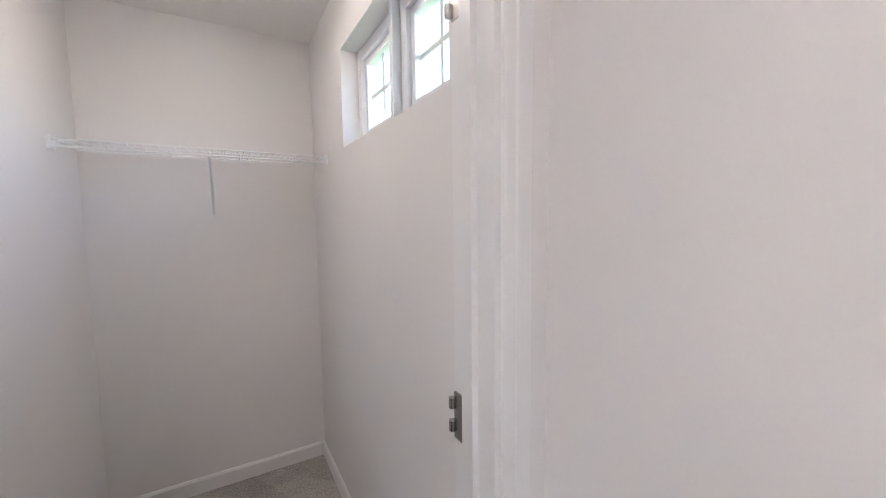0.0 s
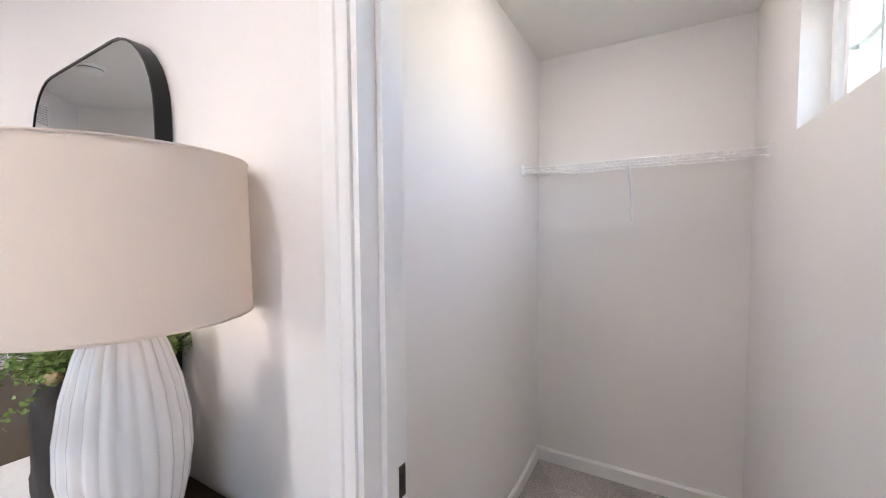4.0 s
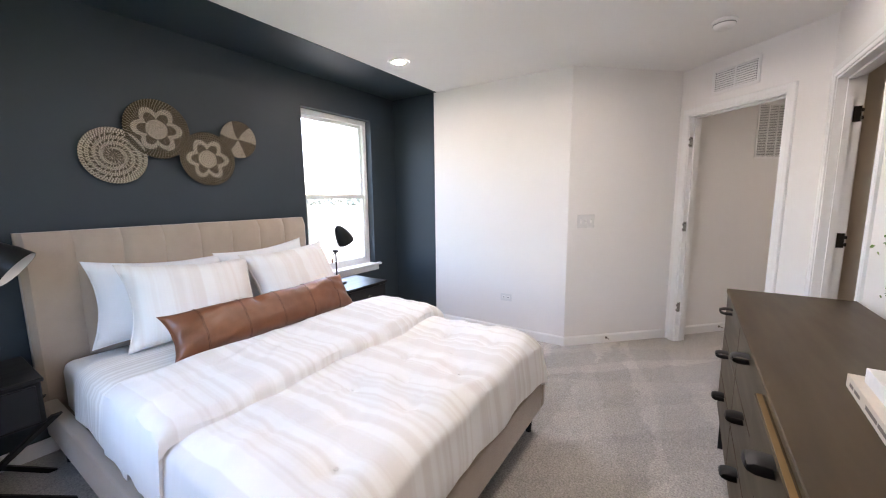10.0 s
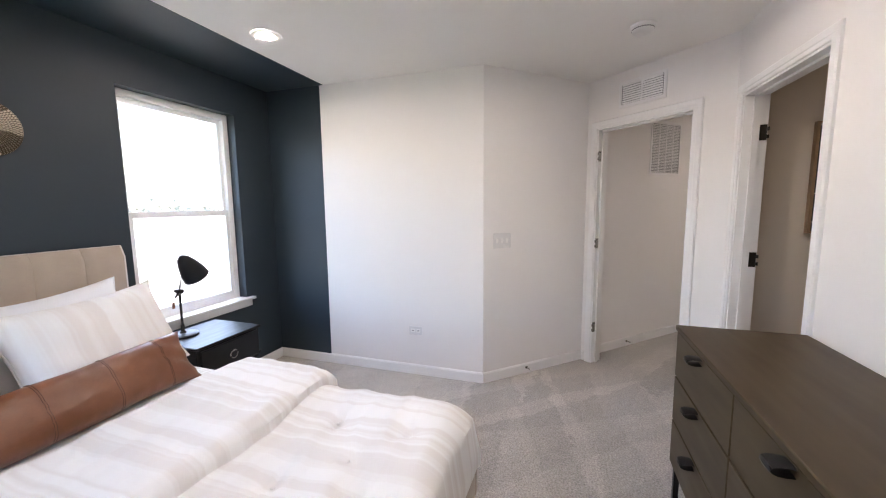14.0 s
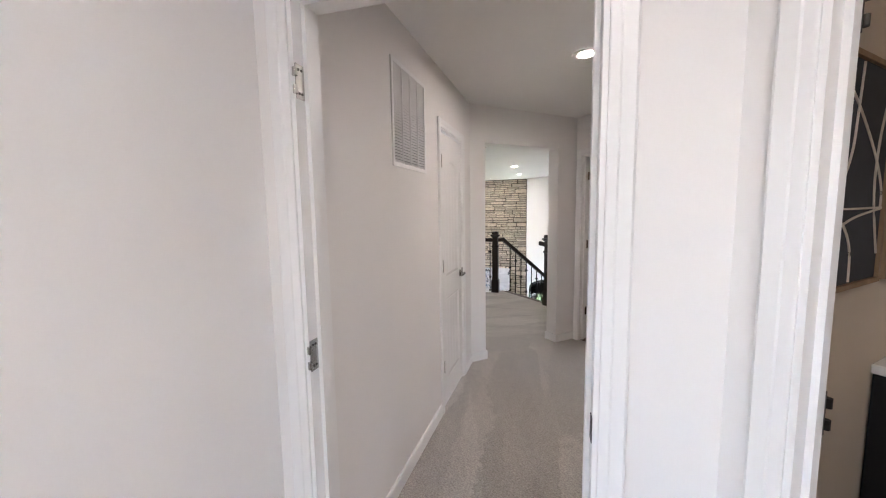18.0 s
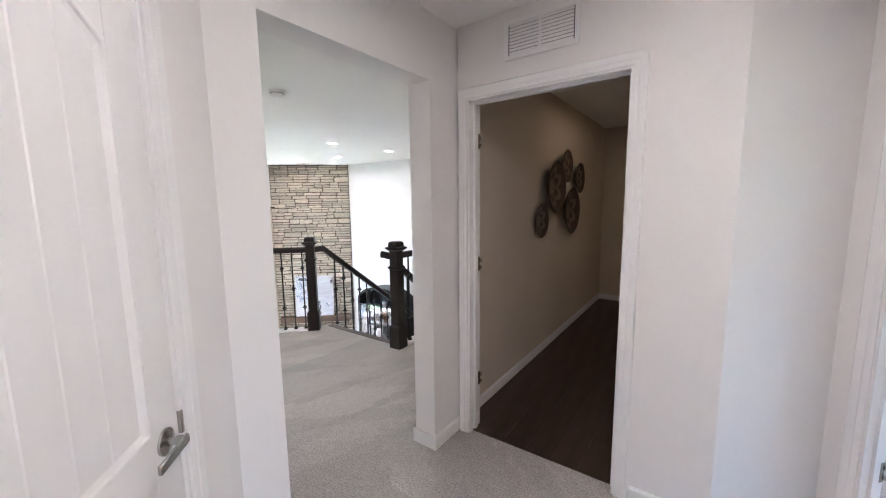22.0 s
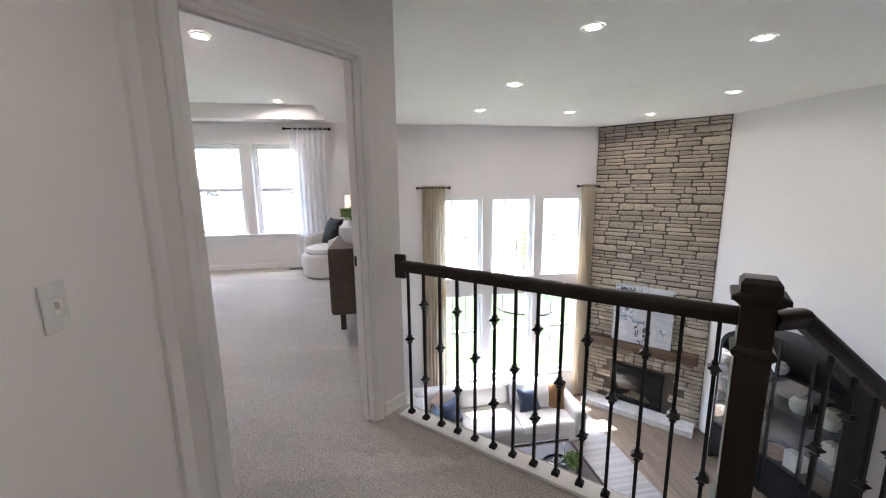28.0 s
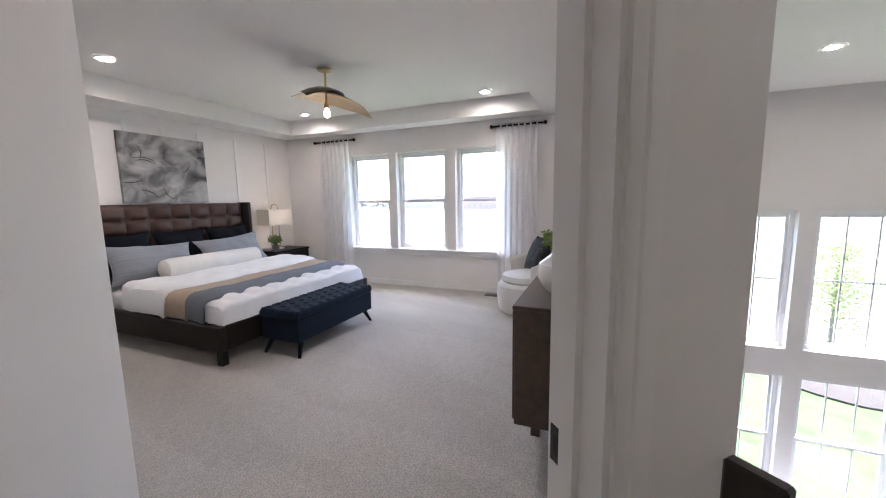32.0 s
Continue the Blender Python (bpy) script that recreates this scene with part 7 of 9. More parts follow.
SHAPES = [("pale", [(0, 0), (1, 0), (1, 1), (0, 1)]), ("cream", [(0.50, 0.30), (0.74, 0.22), (0.80, 1), (0.46, 1)]), ("coal", [(0, 0), (0.52, 0), (0.47, 0.30), (0.40, 0.52), (0.20, 0.555), (0, 0.54)]),
          ("umber", [(0.78, 0.45), (0.90, 0.62), (0.88, 0.98), (0.80, 1), (0.73, 0.75)]), ("grey", [(0.22, 1), (0.46, 1), (0.50, 0.70), (0.56, 0.50), (0.50, 0.48), (0.40, 0.72), (0.26, 0.75)]),
          ("grey", [(0.70, 0), (1, 0), (1, 0.44), (0.92, 0.46), (0.80, 0.36), (0.74, 0.2)]), ("grey", [(0.50, 0.02), (0.66, 0), (0.62, 0.22), (0.52, 0.40), (0.44, 0.40)]), ("cream", [(0, 0.56), (0.16, 0.58), (0.20, 0.98), (0.05, 1), (0, 1)])]
for i, (tone, pl) in enumerate(SHAPES):
    b = bmesh.new()
    b.faces.new([b.verts.new((PW / 2 - PW * x, 0.0624 + 0.0004 * i, PH * z)) for x, z in pl])
    part("painted_field", b, TM[tone], o, smooth=0)

# ---- powder room: plank floor, baskets, bin ----
PLANK = surface("dark_brown_planks", (0.050, 0.031, 0.022), 0.50, other=(0.030, 0.019, 0.014), mix=0.8, scale=2.5, stretch=(7, 0.8, 1), fine=35, grain=0.22, bump=0.15, bscale=50, depth=0.0008, vary=0.18)


def planks(name, x0, x1, y0, y1, z, mat, label, pw=0.15, length=1.2, seed=2, along="y", gap=0.0018):
    o = thing(name, label, "floor", pose(0, 0, 0), kind="structure")
    part("underlay", box(x0, x1, y0, y1, z - 0.0015, z + 0.0015), BLACKWOOD, o, smooth=0)
    rnd = random.Random(seed)
    proto = {}
    a0, a1, b0, b1 = (x0, x1, y0, y1) if along == "y" else (y0, y1, x0, x1)
    k = a0
    while k < a1 - 0.01:
        w = min(pw, a1 - k)
        p = b0 - rnd.uniform(0, length)
        while p < b1:
            q0, q1 = max(p, b0), min(p + length, b1)
            if q1 - q0 > 0.03:
                key = (round(w, 3), round(q1 - q0, 3))
                if key not in proto:
                    ob = part("plank", box(0, w - gap, 0, q1 - q0 - gap, 0, 0.006) if along == "y" else box(0, q1 - q0 - gap, 0, w - gap, 0, 0.006), mat, o, smooth=0)
                    proto[key] = ob.data
                else:
                    ob = new("plank", proto[key])
                    ob.parent = o
                ob.location = (k, q0, z) if along == "y" else (q0, k, z)
            p += length
        k += pw
    return o


planks("floor_powder", -5.49, -4.10, 2.83, 6.61, 0.002, PLANK, "dark brown wood-look plank floor of the powder room", length=1.22)
# Basket tones darkened: the powder room's shade is in the weave's colours.
SHADOW_BASKET = basket_mat("coil_shaded", (0.22, 0.17, 0.125), (0.05, 0.034, 0.024), 6, "petals")
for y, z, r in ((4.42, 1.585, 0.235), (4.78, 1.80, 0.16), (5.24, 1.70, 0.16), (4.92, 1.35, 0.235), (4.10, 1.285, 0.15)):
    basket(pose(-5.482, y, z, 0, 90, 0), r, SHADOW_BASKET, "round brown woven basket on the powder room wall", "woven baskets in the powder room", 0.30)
o = thing("waste_bin", "white rectangular waste bin on the dark plank floor", "bin", pose(-4.42, 5.08, 0.009))
b = bmesh.new()
lo = [b.verts.new((sx * 0.12, sy * 0.09, 0)) for sx, sy in ((-1, -1), (1, -1), (1, 1), (-1, 1))]
hi = [b.verts.new((sx * 0.155, sy * 0.12, 0.32)) for sx, sy in ((-1, -1), (1, -1), (1, 1), (-1, 1))]
inn = [b.verts.new((sx * 0.145, sy * 0.11, 0.32)) for sx, sy in ((-1, -1), (1, -1), (1, 1), (-1, 1))]
bot = [b.verts.new((sx * 0.112, sy * 0.082, 0.01)) for sx, sy in ((-1, -1), (1, -1), (1, 1), (-1, 1))]
b.faces.new(lo[::-1]); b.faces.new(bot)
for p, q in ((lo, hi), (hi, inn), (inn, bot)):
    for i in range(4):
        b.faces.new((p[i], p[(i + 1) % 4], q[(i + 1) % 4], q[i]))
part("bucket", b, PLASTIC, o, smooth=0)

# ---- bathroom off the bedroom: two framed string pictures, vanity ----
NATURAL = surface("natural_wood_frame", (0.30, 0.20, 0.12), 0.55, other=(0.22, 0.14, 0.08), mix=0.7, scale=4, stretch=(4, 4, 0.8), grain=0.15, bump=0.1, bscale=60, depth=0.0006)
DENIM = surface("dark_denim_cloth", (0.034, 0.040, 0.052), 0.95, mix=0.6, scale=20, fine=300, grain=0.3, bump=0.4, bscale=500, depth=0.0015)
CORDW = surface("cream_cord", (0.62, 0.56, 0.48), 0.9, bump=0.2)
for y0 in (0.852, 1.425):
    w, h, e = 0.525, 0.655, 0.015
    o = thing("framed_art", "dark denim picture with cream cord arcs in a wood frame", "picture", w_bath_w.mount(w_bath_w.s(-2.925, y0 + w / 2), 1.232), group="cord pictures")
    b = bmesh.new()
    box(-w / 2, -w / 2 + e, 0.003, 0.036, 0, h, bm=b); box(w / 2 - e, w / 2, 0.003, 0.036, 0, h, bm=b)
    box(-w / 2 + e, w / 2 - e, 0.003, 0.036, 0, e, bm=b); box(-w / 2 + e, w / 2 - e, 0.003, 0.036, h - e, h, bm=b)
    part("frame", b, NATURAL, o, smooth=0)
    part("cloth", box(-w / 2 + e, w / 2 - e, 0.004, 0.026, e, h - e), DENIM, o, smooth=0)
    arcs = [[(0.04, 0.97), (0.42, 0.82), (0.75, 0.62), (0.92, 0.46), (0.94, 0.36)], [(0.50, 0.97), (0.47, 0.75), (0.43, 0.58), (0.28, 0.42), (0.04, 0.36)], [(0.95, 0.95), (0.83, 0.67), (0.82, 0.42), (0.95, 0.14)],
            [(0.04, 0.10), (0.2, 0.22), (0.5, 0.31), (0.96, 0.355)], [(0.22, 0.355), (0.42, 0.28), (0.53, 0.17), (0.55, 0.03)], [(0.22, 0.355), (0.205, 0.19), (0.20, 0.03)], [(0.04, 0.36), (0.5, 0.357), (0.96, 0.36)]]
    for pts in arcs:
        q = [Vector((u, v)) for u, v in pts]
        fine = []
        for k in range(len(q) - 1):
            p0, p1, p2, p3 = q[max(k - 1, 0)], q[k], q[k + 1], q[min(k + 2, len(q) - 1)]
            for m_ in range(6):
                u = m_ / 6
                v = 0.5 * (2 * p1 + (p2 - p0) * u + (2 * p0 - 5 * p1 + 4 * p2 - p3) * u * u + (3 * p1 - p0 - 3 * p2 + p3) * u ** 3)
                fine.append((w / 2 - w * v.x, 0.0275, h * v.y))
        fine.append((w / 2 - w * q[-1].x, 0.0275, h * q[-1].y))
        part("cord_line", tube(fine, 0.0034, 6), CORDW, o)
o = thing("vanity", "dark bathroom vanity with a white top", "vanity", pose(-2.645, 1.965, 0))
part("body", box(-0.275, 0.275, -0.415, 0.415, 0.0, 0.875, 0.003), BLACKWOOD, o, smooth=0)
part("top", box(-0.278, 0.30, -0.43, 0.43, 0.875, 0.91, 0.004), CERAMIC, o, smooth=0)
for s in (-1, 1):
    d = part("door", box(0.275, 0.292, s * 0.205 - 0.195, s * 0.205 + 0.195, 0.08, 0.80, 0.002), BLACKWOOD, o, smooth=0)
    part("handle", tube([(0.30, s * 0.06, 0.55), (0.31, s * 0.06, 0.56), (0.31, s * 0.06, 0.66), (0.30, s * 0.06, 0.67)], 0.005, 8), STEEL, d)
planks("floor_bath", -2.92, -0.39, 0.53, 2.39, 0.002, PLANK, "brown wood-look plank floor of the bathroom", length=1.22, seed=6, along="x")

# ---- second bedroom seen from the hall ----
for z, lean in ((1.80, 12), (1.50, 10), (1.18, 8)):
    o = thing("picture_ledge", "narrow white picture ledge holding books", "shelf", pose(-3.57, 4.55, z), group="picture ledges")
    part("ledge", box(0, 0.09, -0.30, 0.30, 0, 0.014), TRIM, o, smooth=0)
    part("lip", box(0.082, 0.09, -0.30, 0.30, 0.014, 0.035), TRIM, o, smooth=0)
    for k, (y, h) in enumerate(((-0.16, 0.22), (0.02, 0.26), (0.17, 0.2))):
        bk = box(-0.007, 0.007, -0.08, 0.08, 0, h)
        tagged(single("book", bk, (BLACKWOOD, LEATHER, COVER)[(k + int(z * 10)) % 3], "thin book leaning on the picture ledge", "book", pose(-3.515, 4.55 + y, z + 0.014, 0, -lean, 0), group="ledge books", smooth=0))
planks("floor_bath_two", -3.59, -1.61, 6.08, 10.29, 0.002, surface("mid_brown_planks", (0.15, 0.095, 0.06), 0.45, other=(0.10, 0.062, 0.04), mix=0.8, scale=2.5, stretch=(7, 0.8, 1), grain=0.2, bump=0.12, bscale=50, depth=0.0008, vary=0.15), "brown wood-look plank floor of the far bathroom", length=1.22, seed=9)
# ---- great room below ----
OAKPLANK = surface("greyed_oak_planks", (0.27, 0.215, 0.165), 0.42, other=(0.19, 0.145, 0.105), mix=0.8, scale=2.2, stretch=(0.8, 6, 1), fine=30, grain=0.2, bump=0.12, bscale=45, depth=0.0008, vary=0.14)
planks("floor_great", -13.71, -9.6, 2.34, 7.78, FLOOR1 - 0.006, OAKPLANK, "greyed oak wood-look plank floor of the great room", pw=0.18, length=1.5, seed=3, along="x")
single("floor_ground", box(-9.6, -4.5, 2.33, 7.79, FLOOR1 - 0.1, FLOOR1), OAKPLANK, "greyed oak plank floor running on below the landing", "floor", kind="structure", smooth=0)
single("floor_dining", box(-13.7, -6.2, 7.79, 13.2, FLOOR1 - 0.1, FLOOR1), OAKPLANK, "greyed oak plank floor of the dining room", "floor", kind="structure", smooth=0)

# stacked ledge stone over the fireplace
STONE = surface("ledge_stone", (0.72, 0.645, 0.525), 0.85, other=(0.48, 0.415, 0.32), mix=0.85, scale=6, fine=40, grain=0.2, bump=1.0, bscale=22, depth=0.016, vary=0.22)
MORTAR = surface("dark_mortar", (0.15, 0.13, 0.108), 0.95, mix=0.5, scale=20, grain=0.2, bump=0.4, bscale=60, depth=0.004)
SL = w_stone.len
mo = single("stone_backing", box(0.0, 1, 0, 1, 0, 1), MORTAR, "mortar bed behind the stacked stone", "mortar", kind="structure", smooth=0)
mo.matrix_world = w_stone.mount(SL - 0.001, FLOOR1) @ Matrix.Diagonal((SL - 0.002, 0.012, CEIL - FLOOR1 - 0.001, 1))


def stone_mesh(seed):
    """A unit split-faced stone, rounded and lumpy, its back at y = 0."""
    rnd = random.Random(seed)
    b = bmesh.new()
    nx, nz = 6, 3
    g = {}
    low, high, top0, top1 = (rnd.uniform(0, 0.10) for _ in range(4))
    for i in range(nx + 1):
        for k in range(nz + 1):
            u, v = i / nx, k / nz
            e = min(min(u, 1 - u) * 3.6, min(v, 1 - v) * 2.6)
            y = min(1.0, 0.34 + 0.80 * e) + rnd.uniform(-0.2, 0.2)
            jx = rnd.uniform(-0.03, 0.03) if 0 < i < nx else rnd.uniform(0, 0.05) * (1 if i == 0 else -1)
            jz = rnd.uniform(-0.08, 0.08) if 0 < k < nz else rnd.uniform(0, 0.08) * (1 if k == 0 else -1)
            z = low + (high - low) * u if k == 0 else (1 - top0 + (top0 - top1) * u if k == nz else v)
            if i in (0, nx):
                z = 0.5 + (z - 0.5) * rnd.uniform(0.80, 1.0)
            g[i, k] = b.verts.new((u + jx, y, z + jz))
    for i in range(nx):
        for k in range(nz):
            b.faces.new((g[i, k], g[i + 1, k], g[i + 1, k + 1], g[i, k + 1]))
    rim = [(i, 0) for i in range(nx + 1)] + [(nx, k) for k in range(1, nz + 1)] + [(i, nz) for i in range(nx - 1, -1, -1)] + [(0, k) for k in range(nz - 1, 0, -1)]
    bk = [b.verts.new((g[q].co.x, 0, g[q].co.z)) for q in rim]
    for a in range(len(rim)):
        c = (a + 1) % len(rim)
        b.faces.new((g[rim[a]], g[rim[c]], bk[c], bk[a]))
    return b


def stone_layout(seed):
    """Random ashlar: bands split into ledges; yields x, z, width, height."""
    rnd = random.Random(seed)
    z, top, out = FLOOR1 + 0.002, CEIL - 0.004, []
    while z < top - 0.02:
        band = min(rnd.choice((0.06, 0.085, 0.12, 0.145, 0.17)), top - z)
        x = 0.004
        while x < SL - 0.03:
            w = min(rnd.uniform(0.16, 0.52), SL - 0.004 - x)
            if SL - 0.004 - x - w < 0.09:
                w = SL - 0.004 - x
            if band > 0.11 and rnd.random() < 0.72:
                cut = band * rnd.uniform(0.36, 0.62)
                if rnd.random() < 0.5 and w > 0.3:
                    m = w * rnd.uniform(0.35, 0.65)
                    out += [(x, z, m, cut), (x + m, z, w - m, cut), (x, z + cut, w, band - cut)]
                else:
                    out += [(x, z, w, cut), (x, z + cut, w, band - cut)]
            else:
                out.append((x, z, w, band))
            x += w
        z += band
    return out


protos = [part("stone", stone_mesh(40 + i), STONE, w_stone.ob, smooth=28) for i in range(18)]
meshes = [p.data for p in protos]
for p in protos:
    bpy.data.objects.remove(p)
rnd = random.Random(12)
layout = stone_layout(6)
near = [q for q in layout if q[1] > -0.9][:300]
rest = [q for q in layout if q not in near]
base = w_stone.mount(SL, 0.0)


def in_fire(x, z, w, h):
    return x + w > SL - 1.46 and x < SL - 0.55 and z + h > -2.93 and z < -2.18


def stone_pose(q):
    x, z, w, h = q
    g = 0.0025
    return base @ Matrix.Translation((x + g, 0.006, z + g)) @ Matrix.Diagonal((w - 2 * g, rnd.uniform(0.034, 0.062), h - 2 * g, 1))


for q in near:
    ob = new("stone", rnd.choice(meshes))
    ob.parent = w_stone.ob
    ob.matrix_world = stone_pose(q)
b = bmesh.new()
for q in rest:
    if not in_fire(*q):
        t = bmesh.new()
        t.from_mesh(rnd.choice(meshes))
        merge(b, t, stone_pose(q))
tagged(part("stone_courses", b, STONE, w_stone.ob, smooth=28), kind="stuff")

o = thing("fireplace", "black framed linear fireplace insert in the stone wall", "fireplace", w_stone.mount(1.005, -2.92))
fw, fh = 0.88, 0.74
b = bmesh.new()
for x0, x1, z0, z1 in ((-fw / 2, -fw / 2 + 0.05, 0, fh), (fw / 2 - 0.05, fw / 2, 0, fh), (-fw / 2 + 0.05, fw / 2 - 0.05, 0, 0.07), (-fw / 2 + 0.05, fw / 2 - 0.05, fh - 0.09, fh)):
    box(x0, x1, 0.012, 0.085, z0, z1, bm=b)
part("surround", b, BLACK, o, smooth=0)
# Flat near-black sheet closes the insert behind its glass.
part("firebox", box(-fw / 2 + 0.05, fw / 2 - 0.05, 0.012, 0.02, 0.07, fh - 0.09), surface("firebox_black", (0.012, 0.011, 0.011), 0.8, bump=0.1), o, smooth=0)
part("glass", box(-fw / 2 + 0.05, fw / 2 - 0.05, 0.072, 0.076, 0.07, fh - 0.09), PANE, o, smooth=0)
for k in range(3):
    part("log", tube([(-0.24 + 0.04 * k, 0.045, 0.10 + 0.035 * k), (0.22 - 0.05 * k, 0.045, 0.12 + 0.05 * k)], 0.022, 8), surface("charred_log", (0.22, 0.16, 0.09), 0.9, mix=0.8, scale=30, bump=0.4), o)
hb = thing("hearth", "low pale stone hearth slab before the fireplace", "hearth", w_stone.mount(SL / 2, FLOOR1))
part("slab", box(-SL / 2 + 0.06, SL / 2 - 0.06, 0.066, 0.42, 0.0, 0.11, 0.006), MARBLE, hb, smooth=0)
mt = thing("mantel", "dark rough-sawn wooden beam mantel on the stone", "mantel", w_stone.mount(1.01, -1.80))
part("beam", box(-0.92, 0.92, 0.03, 0.22, 0, 0.17, 0.01), surface("rustic_beam", (0.085, 0.052, 0.033), 0.7, other=(0.14, 0.09, 0.055), mix=0.8, scale=3, stretch=(0.7, 5, 5), grain=0.2, bump=0.4, bscale=30, depth=0.004), mt, smooth=0)
o = thing("painting", "square abstract canvas in white, grey and navy leaning on the mantel", "painting", w_stone.mount(1.005, -1.63) @ pose(0, 0.145, 0, 4, 0, 0))
part("canvas", box(-0.5, 0.5, 0, 0.035, 0.0, 1.10, 0.002), canvas("abstract_white", [(0.25, (0.46, 0.475, 0.51)), (0.45, (0.57, 0.58, 0.60)), (0.7, (0.66, 0.66, 0.665))], 5.0, stretch=(1.2, 1, 1.6), distort=0.6, detail=12, seed=4.0), o, "white gessoed canvas", smooth=0)
DABS = {"mist": canvas("scumbled_mist", [(0.36, (0.20, 0.23, 0.29)), (0.44, (0.42, 0.45, 0.51)), (0.52, (0.56, 0.58, 0.62)), (0.62, (0.70, 0.71, 0.73))], 11, stretch=(1.8, 1, 1.6), distort=0.3, detail=15, seed=2.0),
        "ink": canvas("scumbled_ink", [(0.40, (0.035, 0.04, 0.05)), (0.50, (0.14, 0.15, 0.18)), (0.56, (0.48, 0.49, 0.52)), (0.64, (0.68, 0.68, 0.70))], 16, stretch=(2.2, 1, 1.2), distort=0.3, detail=15, seed=5.0),
        "grey": canvas("brushed_grey", [(0.35, (0.50, 0.51, 0.53)), (0.6, (0.58, 0.585, 0.60))], 5, stretch=(0.5, 1, 5), distort=0.2, detail=12, seed=7.0),
        "blue": canvas("scumbled_blue", [(0.40, (0.16, 0.22, 0.29)), (0.52, (0.36, 0.42, 0.49)), (0.62, (0.64, 0.66, 0.69))], 10, stretch=(1.2, 1, 2.2), distort=0.3, detail=15, seed=9.0)}
rnd = random.Random(31)
for k, (u0, u1, v0, v1, tone) in enumerate(((0.01, 0.34, 0.46, 0.99, "mist"), (0.34, 0.58, 0.82, 0.98, "mist"), (0.40, 0.95, 0.46, 0.82, "grey"), (0.10, 0.34, 0.38, 0.46, "blue"), (0.34, 0.55, 0.36, 0.42, "blue"), (0.44, 0.56, 0.78, 0.86, "blue"), (0.08, 0.36, 0.88, 0.95, "ink"),
                                           (0.20, 0.26, 0.52, 0.66, "ink"), (0.54, 0.66, 0.03, 0.30, "ink"), (0.57, 0.64, 0.30, 0.40, "ink"), (0.40, 0.45, 0.12, 0.34, "ink"), (0.93, 0.99, 0.80, 0.94, "ink"), (0.76, 0.90, 0.20, 0.32, "mist"), (0.44, 0.50, 0.02, 0.06, "ink"))):
    edge = []
    for (ax, az), (cx, cz) in zip(((u0, v0), (u1, v0), (u1, v1), (u0, v1)), ((u1, v0), (u1, v1), (u0, v1), (u0, v0))):
        for m_ in range(14):
            edge.append((ax + (cx - ax) * m_ / 14 + rnd.uniform(-0.013, 0.013), az + (cz - az) * m_ / 14 + rnd.uniform(-0.013, 0.013)))
    b = bmesh.new()
    b.faces.new([b.verts.new((0.5 - min(max(u, 0.005), 0.995), 0.0354 + 0.0003 * k, 1.10 * min(max(v, 0.005), 0.995))) for u, v in edge])
    part("painted_field", b, DABS[tone], o, smooth=0)

# curtains
DRAPE = sheer_mat("beige_drape", (0.60, 0.525, 0.40), 0.0)
SHEER = sheer_mat("white_sheer", (0.95, 0.95, 0.96), 0.16, 0.62)


def curtain(wall, s0, s1, ztop, zbot, mat, label, group, waves=9, rod0=None, rod1=None, d=0.075):
    """Grommet curtain on a short black rod: deep folds, rings, finials."""
    o = thing("curtain", label, "curtain", wall.mount((s0 + s1) / 2, 0), group=group)
    w = s1 - s0
    b = bmesh.new()
    n, m = waves * 10, 10
    g = {}
    for i in range(n + 1):
        for k in range(m + 1):
            u, v = i / n, k / m
            a = u * waves * 2 * math.pi
            amp = 0.032 * (0.9 + 0.25 * noise.noise(Vector((u * 5, v * 2, 3))))
            g[i, k] = b.verts.new((-w / 2 + u * w + 0.012 * math.sin(a * 2 + v), d + amp * math.sin(a) + 0.006 * math.sin(v * 5 + u * 9), zbot + (ztop - zbot) * v))
    for i in range(n):
        for k in range(m):
            b.faces.new((g[i, k], g[i + 1, k], g[i + 1, k + 1], g[i, k + 1]))
    part("cloth", b, mat, o, smooth=80)
    r0, r1 = (rod0 if rod0 is not None else -w / 2 - 0.06), (rod1 if rod1 is not None else w / 2 + 0.06)
    zr = ztop - 0.035
    rod = part("rod", tube([(r0, d, zr), (r1, d, zr)], 0.012, 12), BLACK, o, "short black curtain rod")
    for x, sgn in ((r0, -1), (r1, 1)):
        part("finial", merge(bmesh.new(), lathe([(0.012, 0), (0.022, 0.006), (0.026, 0.02), (0.022, 0.036), (0.004, 0.044)], 14), pose(x, d, zr, 0, sgn * 90, 0)), BLACK, rod)
        part("bracket", tube([(x + sgn * -0.03, 0.0, zr), (x + sgn * -0.03, d, zr)], 0.008, 8), BLACK, rod)
    for i in range(waves):
        x = -w / 2 + (i + 0.5) * w / waves
        part("grommet", tube([(x, d + 0.021 * math.cos(t), zr + 0.021 * math.sin(t)) for t in [2 * math.pi * q / 14 for q in range(14)]], 0.004, 6, closed=True), BLACK, o)
    return o


def gs(y):
    return y - 2.21


curtain(w_great_w, gs(2.98), gs(3.40), 1.37, FLOOR1 + 0.02, DRAPE, "long beige grommet curtain on a short black rod", "great room curtains", 7)
curtain(w_great_w, gs(6.08), gs(6.36), 1.37, FLOOR1 + 0.02, DRAPE, "long beige grommet curtain on a short black rod", "great room curtains", 5)

# sofa
BOUCLE = surface("off_white_upholstery", (0.70, 0.685, 0.67), 0.95, other=(0.65, 0.635, 0.62), mix=0.5, scale=6, fine=260, grain=0.06, bump=0.4, bscale=420, depth=0.002, sheen=0.3)
NAVY = surface("navy_velvet", (0.018, 0.035, 0.085), 0.75, other=(0.05, 0.08, 0.15), mix=0.7, scale=7, grain=0.15, bump=0.2, sheen=0.6)
